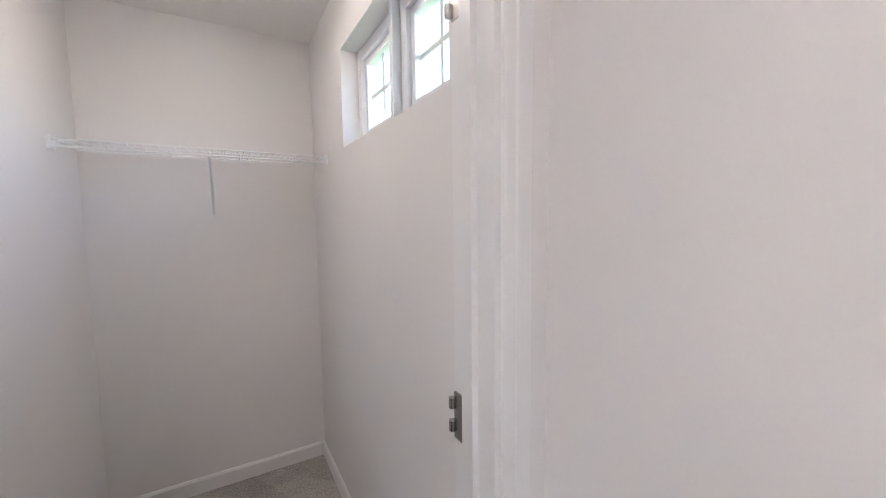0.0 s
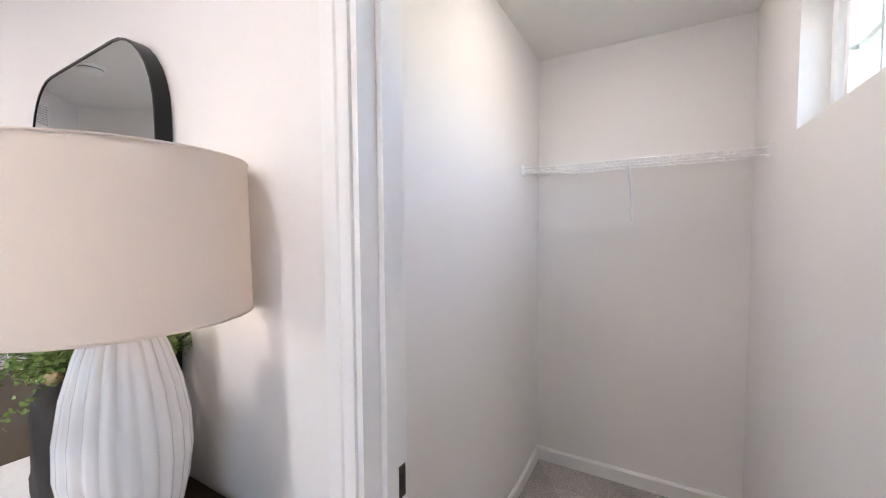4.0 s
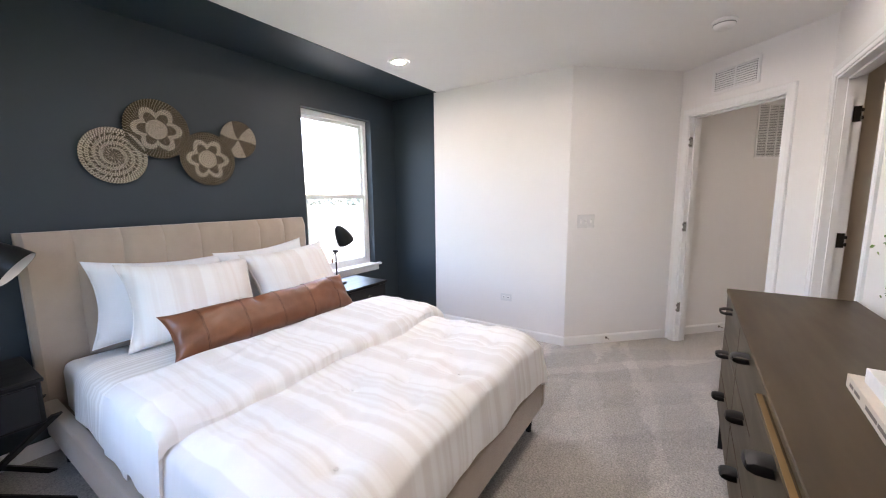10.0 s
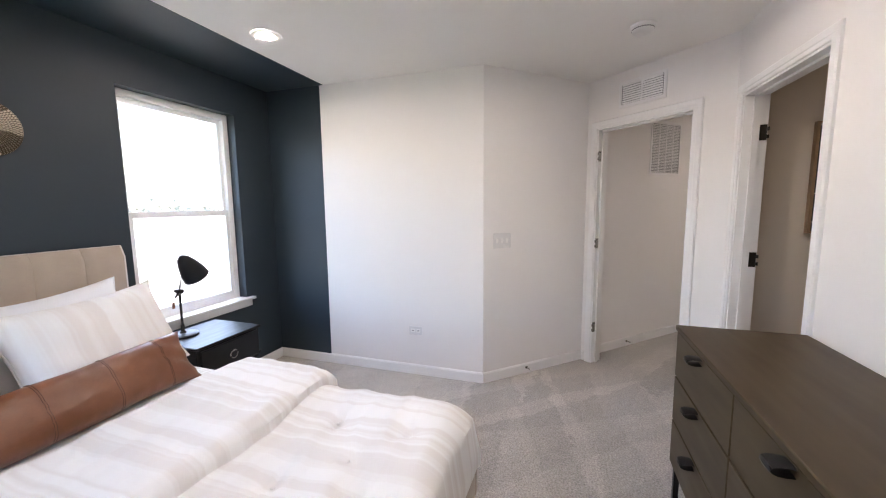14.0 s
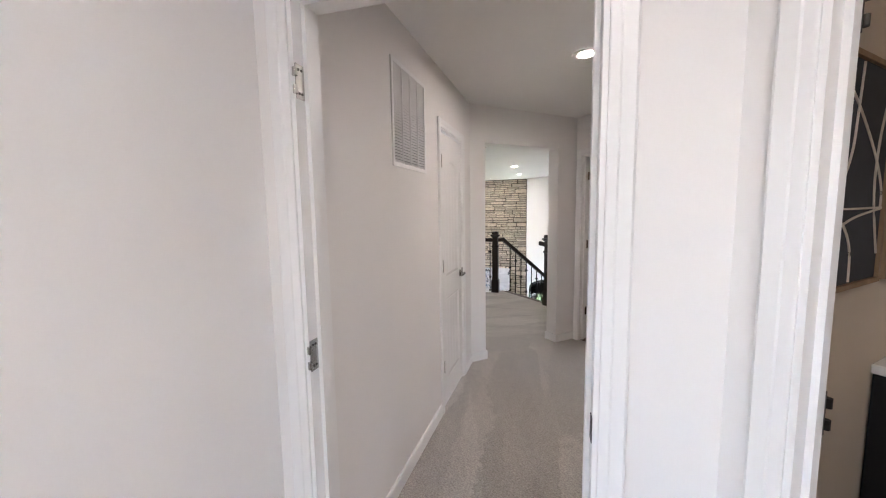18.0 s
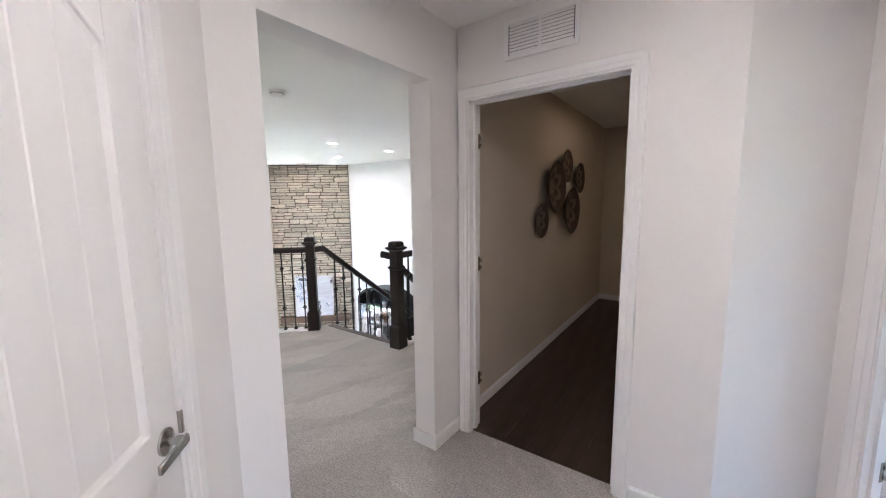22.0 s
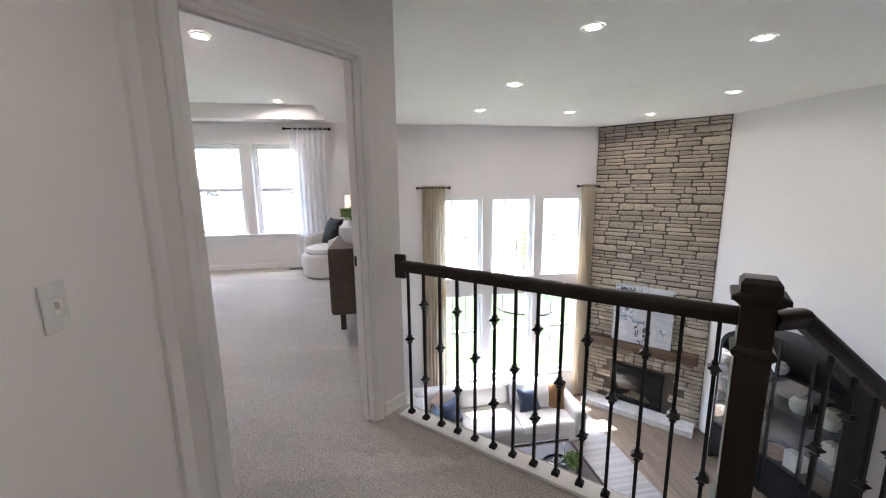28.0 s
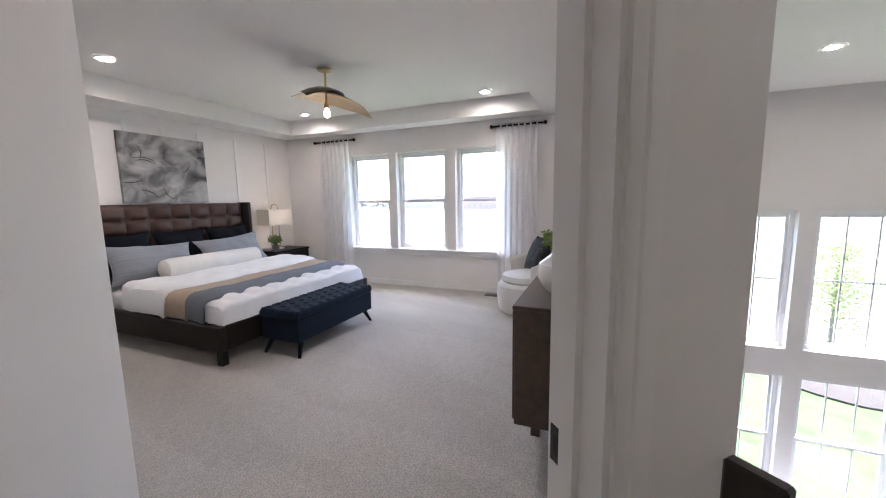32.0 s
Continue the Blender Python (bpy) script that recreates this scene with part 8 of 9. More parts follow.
BLUSH = surface("blush_linen", (0.42, 0.29, 0.23), 0.9, mix=0.5, scale=8, grain=0.1, bump=0.3, bscale=300)
CAMEL = surface("camel_velvet", (0.34, 0.175, 0.075), 0.75, mix=0.5, scale=7, grain=0.12, bump=0.2, sheen=0.4)
sofa = thing("sectional_sofa", "large off-white upholstered corner sofa", "sofa", pose(0, 0, FLOOR1))


def cushion(x0, x1, y0, y1, z0, z1, r=0.06):
    b = box(x0, x1, y0, y1, z0, z1, r, 4)
    return b


part("base", cushion(-13.22, -12.25, 2.55, 5.55, 0.06, 0.30, 0.03), BOUCLE, sofa)
part("base", cushion(-12.25, -10.70, 2.55, 3.50, 0.06, 0.30, 0.03), BOUCLE, sofa)
part("backrest", cushion(-13.26, -13.04, 2.55, 5.55, 0.10, 0.78, 0.06), BOUCLE, sofa)
part("backrest", cushion(-13.04, -10.70, 2.50, 2.72, 0.10, 0.78, 0.06), BOUCLE, sofa)
part("arm", cushion(-13.20, -12.22, 5.36, 5.60, 0.08, 0.62, 0.08), BOUCLE, sofa)
for y0, y1 in ((3.45, 4.42), (4.42, 5.37)):
    part("seat_cushion", cushion(-13.02, -12.20, y0 + 0.004, y1 - 0.004, 0.29, 0.46, 0.05), BOUCLE, sofa)
    part("back_cushion", cushion(-13.10, -12.90, y0 + 0.02, y1 - 0.02, 0.44, 0.86, 0.07), BOUCLE, sofa)
part("seat_cushion", cushion(-13.02, -12.0, 2.70, 3.44, 0.29, 0.46, 0.05), BOUCLE, sofa)
part("back_cushion", cushion(-13.06, -12.86, 2.72, 3.44, 0.44, 0.86, 0.07), BOUCLE, sofa)
part("seat_cushion", cushion(-12.0, -10.72, 2.70, 3.52, 0.29, 0.46, 0.05), BOUCLE, sofa)
part("back_cushion", cushion(-12.85, -11.80, 2.66, 2.86, 0.44, 0.84, 0.07), BOUCLE, sofa)
part("back_cushion", cushion(-11.78, -10.75, 2.66, 2.86, 0.44, 0.84, 0.07), BOUCLE, sofa)
for x in (-13.15, -10.78):
    part("foot", lathe([(0.02, 0), (0.025, 0.07)], 12, centre=(x, 2.65, 0)), BLACKWOOD, sofa)
part("foot", lathe([(0.02, 0), (0.025, 0.07)], 12, centre=(-12.35, 5.45, 0)), BLACKWOOD, sofa)


def throw_pillow(x, y, z, rx, rz, mat, label, s=0.46, seed=0):
    single("throw_pillow", puff(s, s, 0.17, 16, seed=seed, wrinkle=0.012), mat, label, "pillow", pose(x, y, FLOOR1 + z, rx, 0, rz), group="sofa pillows", smooth=70)


throw_pillow(-12.72, 3.10, 0.66, 68, 150, BLUSH, "blush square throw pillow on the sofa", 0.46, 1)
throw_pillow(-12.55, 3.28, 0.64, 66, 128, NAVY, "navy velvet throw pillow on the sofa", 0.44, 2)
throw_pillow(-12.40, 3.02, 0.64, 68, 170, NAVY, "navy velvet throw pillow on the sofa", 0.42, 3)
throw_pillow(-12.72, 4.72, 0.62, 64, 95, NAVY, "navy velvet throw pillow on the sofa", 0.42, 4)
throw_pillow(-12.78, 4.92, 0.68, 70, 80, BOUCLE, "white throw pillow with piped edge on the sofa", 0.50, 5)
throw_pillow(-12.74, 5.16, 0.66, 68, 62, CAMEL, "camel velvet throw pillow on the sofa", 0.48, 6)

# rug, coffee table and what it carries
RUG = striped("woven_rug", (0.50, 0.49, 0.475), (0.34, 0.335, 0.33), 0.09, axis=0, soft=0.2, bump=0.6, bscale=120)
single("rug", box(-13.1, -9.9, 3.1, 6.05, FLOOR1, FLOOR1 + 0.012, 0.003), RUG, "large woven grey rug under the sofa and table", "rug", smooth=0)
o = thing("coffee_table", "square dark walnut coffee table with raised edge", "table", pose(-11.28, 4.46, FLOOR1 + 0.012))
part("top", box(-0.60, 0.60, -0.60, 0.60, 0.36, 0.40, 0.004), DARKWOOD, o, smooth=0)
b = bmesh.new()
for x0, x1, y0, y1 in ((-0.60, -0.575, -0.60, 0.60), (0.575, 0.60, -0.60, 0.60), (-0.575, 0.575, -0.60, -0.575), (-0.575, 0.575, 0.575, 0.60)):
    box(x0, x1, y0, y1, 0.40, 0.425, bm=b)
part("edge_rail", b, DARKWOOD, o, smooth=0)
for sx in (-1, 1):
    for sy in (-1, 1):
        part("leg", box(sx * 0.55 - 0.035, sx * 0.55 + 0.035, sy * 0.55 - 0.035, sy * 0.55 + 0.035, 0, 0.36), DARKWOOD, o, smooth=0)
CT = FLOOR1 + 0.412
o = thing("tray", "round black tray on the coffee table", "tray", pose(-11.30, 4.62, CT))
part("dish", lathe([(0.26, 0), (0.27, 0.035), (0.262, 0.036), (0.25, 0.008), (0.001, 0.006)], 40, caps=False), BLACK, o)
o = thing("potted_fern", "small fern in a white pot on the tray", "plant", pose(-11.22, 4.76, CT + 0.008))
part("pot", lathe([(0.045, 0), (0.06, 0.10), (0.055, 0.10), (0.05, 0.085), (0.001, 0.08)], 24, caps=False), CERAMIC, o)
st, lf = sprays(60, 0.16, 0.22, 31, 0.028, each=26, droop=0.7)
for m_ in (st, lf):
    bmesh.ops.translate(m_, vec=(0, 0, 0.08), verts=m_.verts[:])
part("stem", st, STEM, o)
part("foliage", lf, FERN, o, smooth=0)
for i, (dx, dy, h) in enumerate(((-0.10, -0.02, 0.22), (-0.06, 0.08, 0.26))):
    o = thing("candle_holder", "white looped candle holder with a taper candle", "candle holder", pose(-11.30 + dx, 4.62 + dy, CT + 0.008), group="candle holders")
    part("loop", tube([(0, 0.05 * math.cos(a), 0.055 + 0.05 * math.sin(a)) for a in [2 * math.pi * k / 20 for k in range(20)]], 0.012, 8, closed=True), CERAMIC, o)
    part("candle", lathe([(0.010, 0.10), (0.008, 0.10 + h)], 12), CERAMIC, o)
b = bmesh.new()
for k in range(16):
    a = k * 0.42
    bmesh.ops.create_icosphere(b, subdivisions=2, radius=0.014, matrix=Matrix.Translation((0.06 * math.cos(a) + 0.012 * k * 0.3, 0.05 * math.sin(a), 0.014)))
single("bead_garland", b, NATURAL, "string of natural wood beads on the tray", "beads", pose(-11.42, 4.52, CT + 0.008))
book(-11.28, 4.50, CT + 0.008, 0.24, 0.18, 0.03, 35, COVER, "white book lying on the tray", group="table books")

# black arched display cabinet against the north wall
o = thing("display_cabinet", "tall black arched cabinet with glass doors and open shelves", "cabinet", pose(-10.76, 7.78, FLOOR1))
cw, cd, ch, rise = 1.68, 0.40, 1.98, 0.40


def arch_z(x, w=cw / 2, h=ch, r=rise):
    return h + r * math.sqrt(max(1 - (x / w) ** 2, 0))


def arch_slab(y0, y1, inset=0.0):
    n = 24
    pts = [(-cw / 2 + inset, 0.08), (cw / 2 - inset, 0.08)] + [((cw / 2 - inset) * math.cos(math.pi * k / n), ch - inset * 0.5 + (rise - inset) * math.sin(math.pi * k / n)) for k in range(n + 1)]
    b = bmesh.new()
    lo = [b.verts.new((x, y0, z)) for x, z in pts]
    hi = [b.verts.new((x, y1, z)) for x, z in pts]
    b.faces.new(lo); b.faces.new(hi[::-1])
    for i in range(len(pts)):
        j = (i + 1) % len(pts)
        b.faces.new((lo[i], lo[j], hi[j], hi[i]))
    return b


part("back_panel", arch_slab(-0.02, 0.0), BLACKWOOD, o, smooth=30)
n = 24
outer = [(cw / 2, 0.0)] + [(cw / 2 * math.cos(math.pi * k / n), ch + rise * math.sin(math.pi * k / n)) for k in range(n + 1)] + [(-cw / 2, 0.0)]
inner = [((cw / 2 - 0.045) * x / (cw / 2), z if z == 0 else (z - 0.045 if z > ch + 0.05 else z)) for x, z in outer]
b = bmesh.new()
rows = [[b.verts.new((x, y, z)) for x, z in src] for src, y in ((outer, -0.02), (outer, -cd), (inner, -cd), (inner, -0.02))]
for p, q in zip(rows, rows[1:]):
    for i in range(len(outer) - 1):
        b.faces.new((p[i], p[i + 1], q[i + 1], q[i]))
part("arched_case", b, BLACKWOOD, o, smooth=30)
for z in (0.10, 0.62, 1.02, 1.42, 1.82):
    part("shelf", box(-cw / 2 + 0.045, cw / 2 - 0.045, -cd + 0.02, -0.02, z - 0.02, z, 0.002), BLACKWOOD, o, smooth=0)
for x in (-0.42, 0.0, 0.42):
    part("upright", box(x - 0.018, x + 0.018, -cd + 0.002, -cd + 0.03, 0.08, arch_z(x) - 0.03), BLACKWOOD, o, smooth=0)
for i, x in enumerate((-0.62, -0.21, 0.21, 0.62)):
    d = part("door", box(x - 0.185, x + 0.185, -cd - 0.004, -cd - 0.001, 0.66, 1.90), CABINET_GLASS, o, "clear glass door panel", smooth=0)
    part("lower_panel", box(x - 0.195, x + 0.195, -cd - 0.010, -cd, 0.10, 0.60, 0.003), BLACKWOOD, d, smooth=0)
JAR = surface("ribbed_white_pottery", (0.66, 0.64, 0.61), 0.6, mix=0.4, grain=0.08, bump=0.3)
for x, z, r, h in ((-0.60, 1.02, 0.09, 0.24), (-0.30, 1.02, 0.08, 0.20), (0.20, 1.42, 0.11, 0.22), (0.55, 1.42, 0.10, 0.26), (-0.10, 1.82, 0.09, 0.16)):
    tagged(single("jar", lathe([(r * 0.7, 0), (r, h * 0.3), (r, h * 0.7), (r * 0.6, h * 0.92), (r * 0.62, h)], 24, ripple=lambda a, zz: 1 + 0.03 * math.cos(16 * a)), JAR, "ribbed white pottery jar on a cabinet shelf", "jar", pose(-10.76 + x, 7.58, FLOOR1 + z), group="cabinet pottery"))
for x, z, n_, mt_ in ((-0.62, 0.62, 7, COVER), (0.18, 0.62, 5, JAR), (0.56, 1.02, 4, COVER2)):
    for k in range(n_):
        tagged(single("book", box(-0.016, 0.016, -0.09, 0.09, 0, 0.24 + 0.01 * ((k * 7) % 3)), mt_, "pale bound book standing on a cabinet shelf", "book", pose(-10.76 + x + 0.036 * k, 7.58, FLOOR1 + z), group="cabinet books", smooth=0))
o = thing("basket", "low woven tan basket on a cabinet shelf", "basket", pose(-10.75, 7.58, FLOOR1 + 0.62))
part("body", lathe([(0.10, 0), (0.13, 0.05), (0.135, 0.12), (0.125, 0.12), (0.11, 0.02), (0.001, 0.015)], 24, caps=False), NATURAL, o)

# dining room glimpsed under the landing
o = thing("dining_table", "dark walnut dining table seen through the wide opening", "table", pose(-11.75, 11.1, FLOOR1))
part("tabletop", box(-0.5, 0.9, -0.55, 1.0, 0.72, 0.76, 0.006), DARKWOOD, o, smooth=0)
for sx, sy in ((-0.42, -0.45), (0.82, -0.45), (-0.42, 0.9), (0.82, 0.9)):
    part("leg", box(sx - 0.04, sx + 0.04, sy - 0.04, sy + 0.04, 0, 0.72), DARKWOOD, o, smooth=0)


def dining_chair(x, y, turn):
    o = thing("dining_chair", "black metal dining chair with a pale seat", "chair", pose(x, y, FLOOR1, 0, 0, turn), group="dining chairs")
    part("seat", box(-0.22, 0.22, -0.21, 0.21, 0.44, 0.49, 0.02, 2), BOUCLE, o)
    for sx in (-1, 1):
        for sy in (-1, 1):
            part("leg", tube([(sx * 0.2, sy * 0.19, 0.45), (sx * 0.23, sy * 0.23, 0)], 0.011, 8), BLACK, o)
    part("backrest", tube([(-0.2, 0.2, 0.46), (-0.21, 0.26, 0.80), (-0.12, 0.29, 0.88), (0.12, 0.29, 0.88), (0.21, 0.26, 0.80), (0.2, 0.2, 0.46)], 0.012, 8), BLACK, o)
    for k in (-0.1, 0, 0.1):
        part("spindle", tube([(k, 0.21, 0.46), (k, 0.285, 0.87)], 0.006, 6), BLACK, o)


dining_chair(-11.6, 10.3, 180)
dining_chair(-10.95, 10.35, 170)
dining_chair(-10.55, 11.2, 265)
for i, (x, y, r, h) in enumerate(((-11.5, 11.2, 0.07, 0.16), (-11.3, 11.45, 0.085, 0.11))):
    single("vase", lathe([(r * 0.5, 0), (r, h * 0.35), (r * 0.9, h * 0.7), (r * 0.45, h * 0.95), (r * 0.5, h)], 24), CERAMIC, "small white ceramic vase on the dining table", "vase", pose(x, y, FLOOR1 + 0.76), group="dining vases")
single("dining_rug", box(-13.0, -9.7, 9.9, 12.6, FLOOR1, FLOOR1 + 0.01), RUG, "pale woven rug under the dining table", "rug", smooth=0)
o = thing("painting", "blue framed picture on the dining room wall", "painting", w_din_n.mount(w_din_n.s(-11.2, 12.9), -2.1))
part("canvas", box(-0.45, 0.45, 0.003, 0.03, 0, 1.0), canvas("blue_picture", [(0.3, (0.03, 0.07, 0.14)), (0.55, (0.10, 0.20, 0.30)), (0.8, (0.5, 0.55, 0.6))], 2.5, seed=7), o, smooth=0)
# ---- main bedroom ----
BROWNLEATHER = surface("dark_brown_leather", (0.075, 0.037, 0.026), 0.40, other=(0.05, 0.024, 0.017), mix=0.8, scale=6, fine=150, grain=0.1, bump=0.3, bscale=200, depth=0.0012, coat=0.1)
DARKFRAME = surface("espresso_leather", (0.014, 0.010, 0.008), 0.5, spec=0.25, mix=0.5, scale=6, grain=0.1, bump=0.25, bscale=180, depth=0.001)
NAVYLINEN = surface("midnight_linen", (0.006, 0.008, 0.013), 0.9, spec=0.15, mix=0.5, scale=8, grain=0.15, bump=0.3, bscale=300)
SLATE = striped("slate_pinstripe", (0.30, 0.315, 0.34), (0.22, 0.235, 0.26), 0.012, axis=1, soft=0.2)
CREAMQ = surface("cream_quilting", (0.76, 0.72, 0.66), 0.9, mix=0.4, scale=7, grain=0.05, bump=0.4, bscale=60, depth=0.003)
WHITEQ = surface("white_duvet_cotton", (0.80, 0.795, 0.79), 0.9, mix=0.4, scale=5, grain=0.03, bump=0.25, bscale=120, depth=0.002, sheen=0.2)
TAN = surface("tan_throw", (0.42, 0.33, 0.24), 0.95, mix=0.4, scale=10, grain=0.1, bump=0.4, bscale=350)
SLATEB = surface("slate_band", (0.14, 0.155, 0.18), 0.95, mix=0.4, scale=10, grain=0.1, bump=0.4, bscale=350)
TUFTBLUE = surface("navy_tufted_linen", (0.0035, 0.010, 0.024), 0.85, spec=0.15, other=(0.006, 0.016, 0.034), mix=0.6, scale=9, fine=260, grain=0.14, bump=0.3, bscale=400, sheen=0.05)


def tufted(w, h, t, cols, rows, sink=0.03, stagger=True, r=0.03, res=7):
    """Buttoned pad: front faces +y; deep buttons joined by soft creases."""
    pts = []
    for k in range(rows):
        off = 0.5 if (stagger and k % 2) else 0.0
        for i in range(cols + (1 if off == 0 else 0)):
            pts.append(((i + off) / cols, (k + 0.5) / rows))
    b = bmesh.new()
    nx, nz = cols * res, rows * res
    g = {}
    for i in range(nx + 1):
        for k in range(nz + 1):
            u, v = i / nx, k / nz
            y = t
            ds = sorted((((u - a) * w) ** 2 + ((v - c) * h) ** 2) ** 0.5 for a, c in pts)
            cell = w / cols
            y -= sink * math.exp(-(ds[0] / (cell * 0.22)) ** 1.3)
            y -= sink * 0.45 * math.exp(-((ds[1] - ds[0]) / (cell * 0.18)) ** 1.2)
            for dist in (min(u, 1 - u) * w, min(v, 1 - v) * h):
                if dist < r:
                    y -= r - math.sqrt(max(r * r - (r - dist) ** 2, 0))
            g[i, k] = b.verts.new((-w / 2 + u * w, max(y, 0.002), v * h))
    for i in range(nx):
        for k in range(nz):
            b.faces.new((g[i, k], g[i + 1, k], g[i + 1, k + 1], g[i, k + 1]))
    rim = [(i, 0) for i in range(nx + 1)] + [(nx, k) for k in range(1, nz + 1)] + [(i, nz) for i in range(nx - 1, -1, -1)] + [(0, k) for k in range(nz - 1, 0, -1)]
    bv = [b.verts.new((g[q].co.x, 0, g[q].co.z)) for q in rim]
    for a in range(len(rim)):
        c = (a + 1) % len(rim)
        b.faces.new((g[rim[a]], g[rim[c]], bv[c], bv[a]))
    return b, [(-w / 2 + a * w, c * h) for a, c in pts if 0.01 < a < 0.99]


def grid_pad(w, h, t, cols, rows, sink, res=8):
    """Upholstered pad in square biscuit tufts: front faces +y, each cell a small cushion."""
    b = bmesh.new()
    nx, nz, g = cols * res, rows * res, {}
    for i in range(nx + 1):
        for k in range(nz + 1):
            fu, fv = (i % res) / res * 2 - 1, (k % res) / res * 2 - 1
            y = t - sink * (1 - ((1 - abs(fu) ** 2.6) * (1 - abs(fv) ** 2.6)) ** 0.6)
            if i in (0, nx) or k in (0, nz):
                y = t - sink * 1.3
            n1 = noise.noise(Vector((i * 0.35, k * 0.35, 2.0))) * 0.004
            g[i, k] = b.verts.new((-w / 2 + w * i / nx, max(y + n1, 0.003), h * k / nz))
    for i in range(nx):
        for k in range(nz):
            b.faces.new((g[i, k], g[i + 1, k], g[i + 1, k + 1], g[i, k + 1]))
    rim = [(i, 0) for i in range(nx + 1)] + [(nx, k) for k in range(1, nz + 1)] + [(i, nz) for i in range(nx - 1, -1, -1)] + [(0, k) for k in range(nz - 1, 0, -1)]
    bv = [b.verts.new((g[q].co.x, 0, g[q].co.z)) for q in rim]
    for a in range(len(rim)):
        c = (a + 1) % len(rim)
        b.faces.new((g[rim[a]], g[rim[c]], bv[c], bv[a]))
    return b


MX, MW_, MY0, MY1 = -11.56, 2.16, -2.93, -0.72
bed = thing("bed", "king bed with a tufted brown leather winged headboard", "bed", pose(MX, MY0, 0))
part("headboard", merge(bmesh.new(), grid_pad(MW_ - 0.12, 0.70, 0.10, 8, 4, 0.045), pose(0, -0.02, 0.655)), BROWNLEATHER, bed, "biscuit-tufted brown leather headboard panel", smooth=60)
part("headboard_back", box(-MW_ / 2 + 0.05, MW_ / 2 - 0.05, -0.055, -0.015, 0.10, 1.36, 0.008), DARKFRAME, bed, smooth=0)
for s in (-1, 1):
    part("wing", box(s * (MW_ / 2 - 0.03) - 0.03, s * (MW_ / 2 - 0.03) + 0.03, -0.055, 0.17, 0.10, 1.37, 0.015, 2), DARKFRAME, bed)
    part("side_rail", box(s * (MW_ / 2 - 0.045) - 0.04, s * (MW_ / 2 - 0.045) + 0.04, 0.17, MY1 - MY0, 0.13, 0.34, 0.012, 2), DARKFRAME, bed)
    part("leg", box(s * (MW_ / 2 - 0.06) - 0.03, s * (MW_ / 2 - 0.06) + 0.03, MY1 - MY0 - 0.08, MY1 - MY0 - 0.02, 0, 0.13), BLACKWOOD, bed, smooth=0)
part("foot_rail", box(-MW_ / 2 + 0.085, MW_ / 2 - 0.085, MY1 - MY0 - 0.08, MY1 - MY0, 0.13, 0.34, 0.012, 2), DARKFRAME, bed)
part("foundation", box(-MW_ / 2 + 0.09, MW_ / 2 - 0.09, 0.1, MY1 - MY0 - 0.085, 0.20, 0.30), DARKFRAME, bed, smooth=0)
single("mattress", slab_soft(MX - 0.97, MX + 0.97, MY0 + 0.10, MY1 - 0.09, 0.30, 0.485, 0.05), WHITEQ, "white mattress on the king bed", "mattress")
tf = [(MX + x, y) for x in (-0.85, -0.6, -0.35, -0.1, 0.15, 0.4, 0.65, 0.88) for y in (-0.84, -0.95)]
duvet = thing("duvet", "puffy white duvet with small tufts, its top folded back", "duvet")
part("cover", drape(MX - 0.99, MX + 0.99, -1.9, MY1 - 0.035, 0.548, 0.15, 0.15, 0.16, 3.0, 0.016, 0.10, 60, 60, tuft=0.022, tufts=tf), WHITEQ, duvet)
part("folded_top", drape(MX - 1.02, MX + 1.02, -2.10, -1.46, 0.612, 0.21, 0.21, 0.05, 8.0, 0.020, 0.09, 56, 28), WHITEQ, duvet, "thick top folded back over itself")
throw = thing("throw_blanket", "tan throw with a slate grey border laid across the bed", "throw")
part("tan_field", drape(MX - 1.012, MX + 1.012, -1.62, -1.165, 0.567, 0.17, 0.17, 0.0, 5.0, 0.009, 0.10, 46, 14), TAN, throw, "plain tan cloth")
part("border", drape(MX - 1.016, MX + 1.016, -1.185, -0.955, 0.572, 0.175, 0.175, 0.0, 5.0, 0.009, 0.10, 46, 10), SLATEB, throw, "slate grey border band")
for i, x in enumerate((-0.66, 0.0, 0.66)):
    pillow("euro_pillow", 0.64, 0.56, 0.20, pose(MX + x, -2.72, 0.78, 108, 0, 0), NAVYLINEN, "midnight blue square pillow against the headboard", 20 + i, group="main bed pillows")
for i, x in enumerate((-0.50, 0.50)):
    pillow("pillow", 0.94, 0.46, 0.20, pose(MX + x, -2.47, 0.715, 120, 3 if x < 0 else -3, 0), SLATE, "slate grey pinstriped king pillow", 25 + i, group="main bed pillows")
b = lathe([(0.001, -0.60), (0.085, -0.598), (0.112, -0.58), (0.118, -0.50), (0.12, 0.0), (0.118, 0.50), (0.112, 0.58), (0.085, 0.598), (0.001, 0.60)], 24, caps=False, ripple=lambda a, z: 1 + 0.02 * math.sin(z * 40))
single("bolster", b, CREAMQ, "long cream quilted bolster across the bed", "pillow", pose(MX, -2.17, 0.655, 0, 90, 0), group="main bed pillows")

bench = thing("bench", "navy tufted storage bench with splayed dark legs at the bed's foot", "bench", pose(-11.42, -0.45, 0))
bt, btn = tufted(1.14, 0.44, 0.075, 10, 4, 0.034, r=0.02)
part("seat", merge(bmesh.new(), bt, Matrix.Translation((0, 0.22, 0.35)) @ pose(0, 0, 0, 90, 0, 0)), TUFTBLUE, bench, "button-tufted navy seat", smooth=60)
for x, y in btn:
    part("button", lathe([(0.009, 0.0), (0.008, 0.006), (0.001, 0.008)], 10, centre=(x, 0.22 - y, 0.398)), TUFTBLUE, bench)
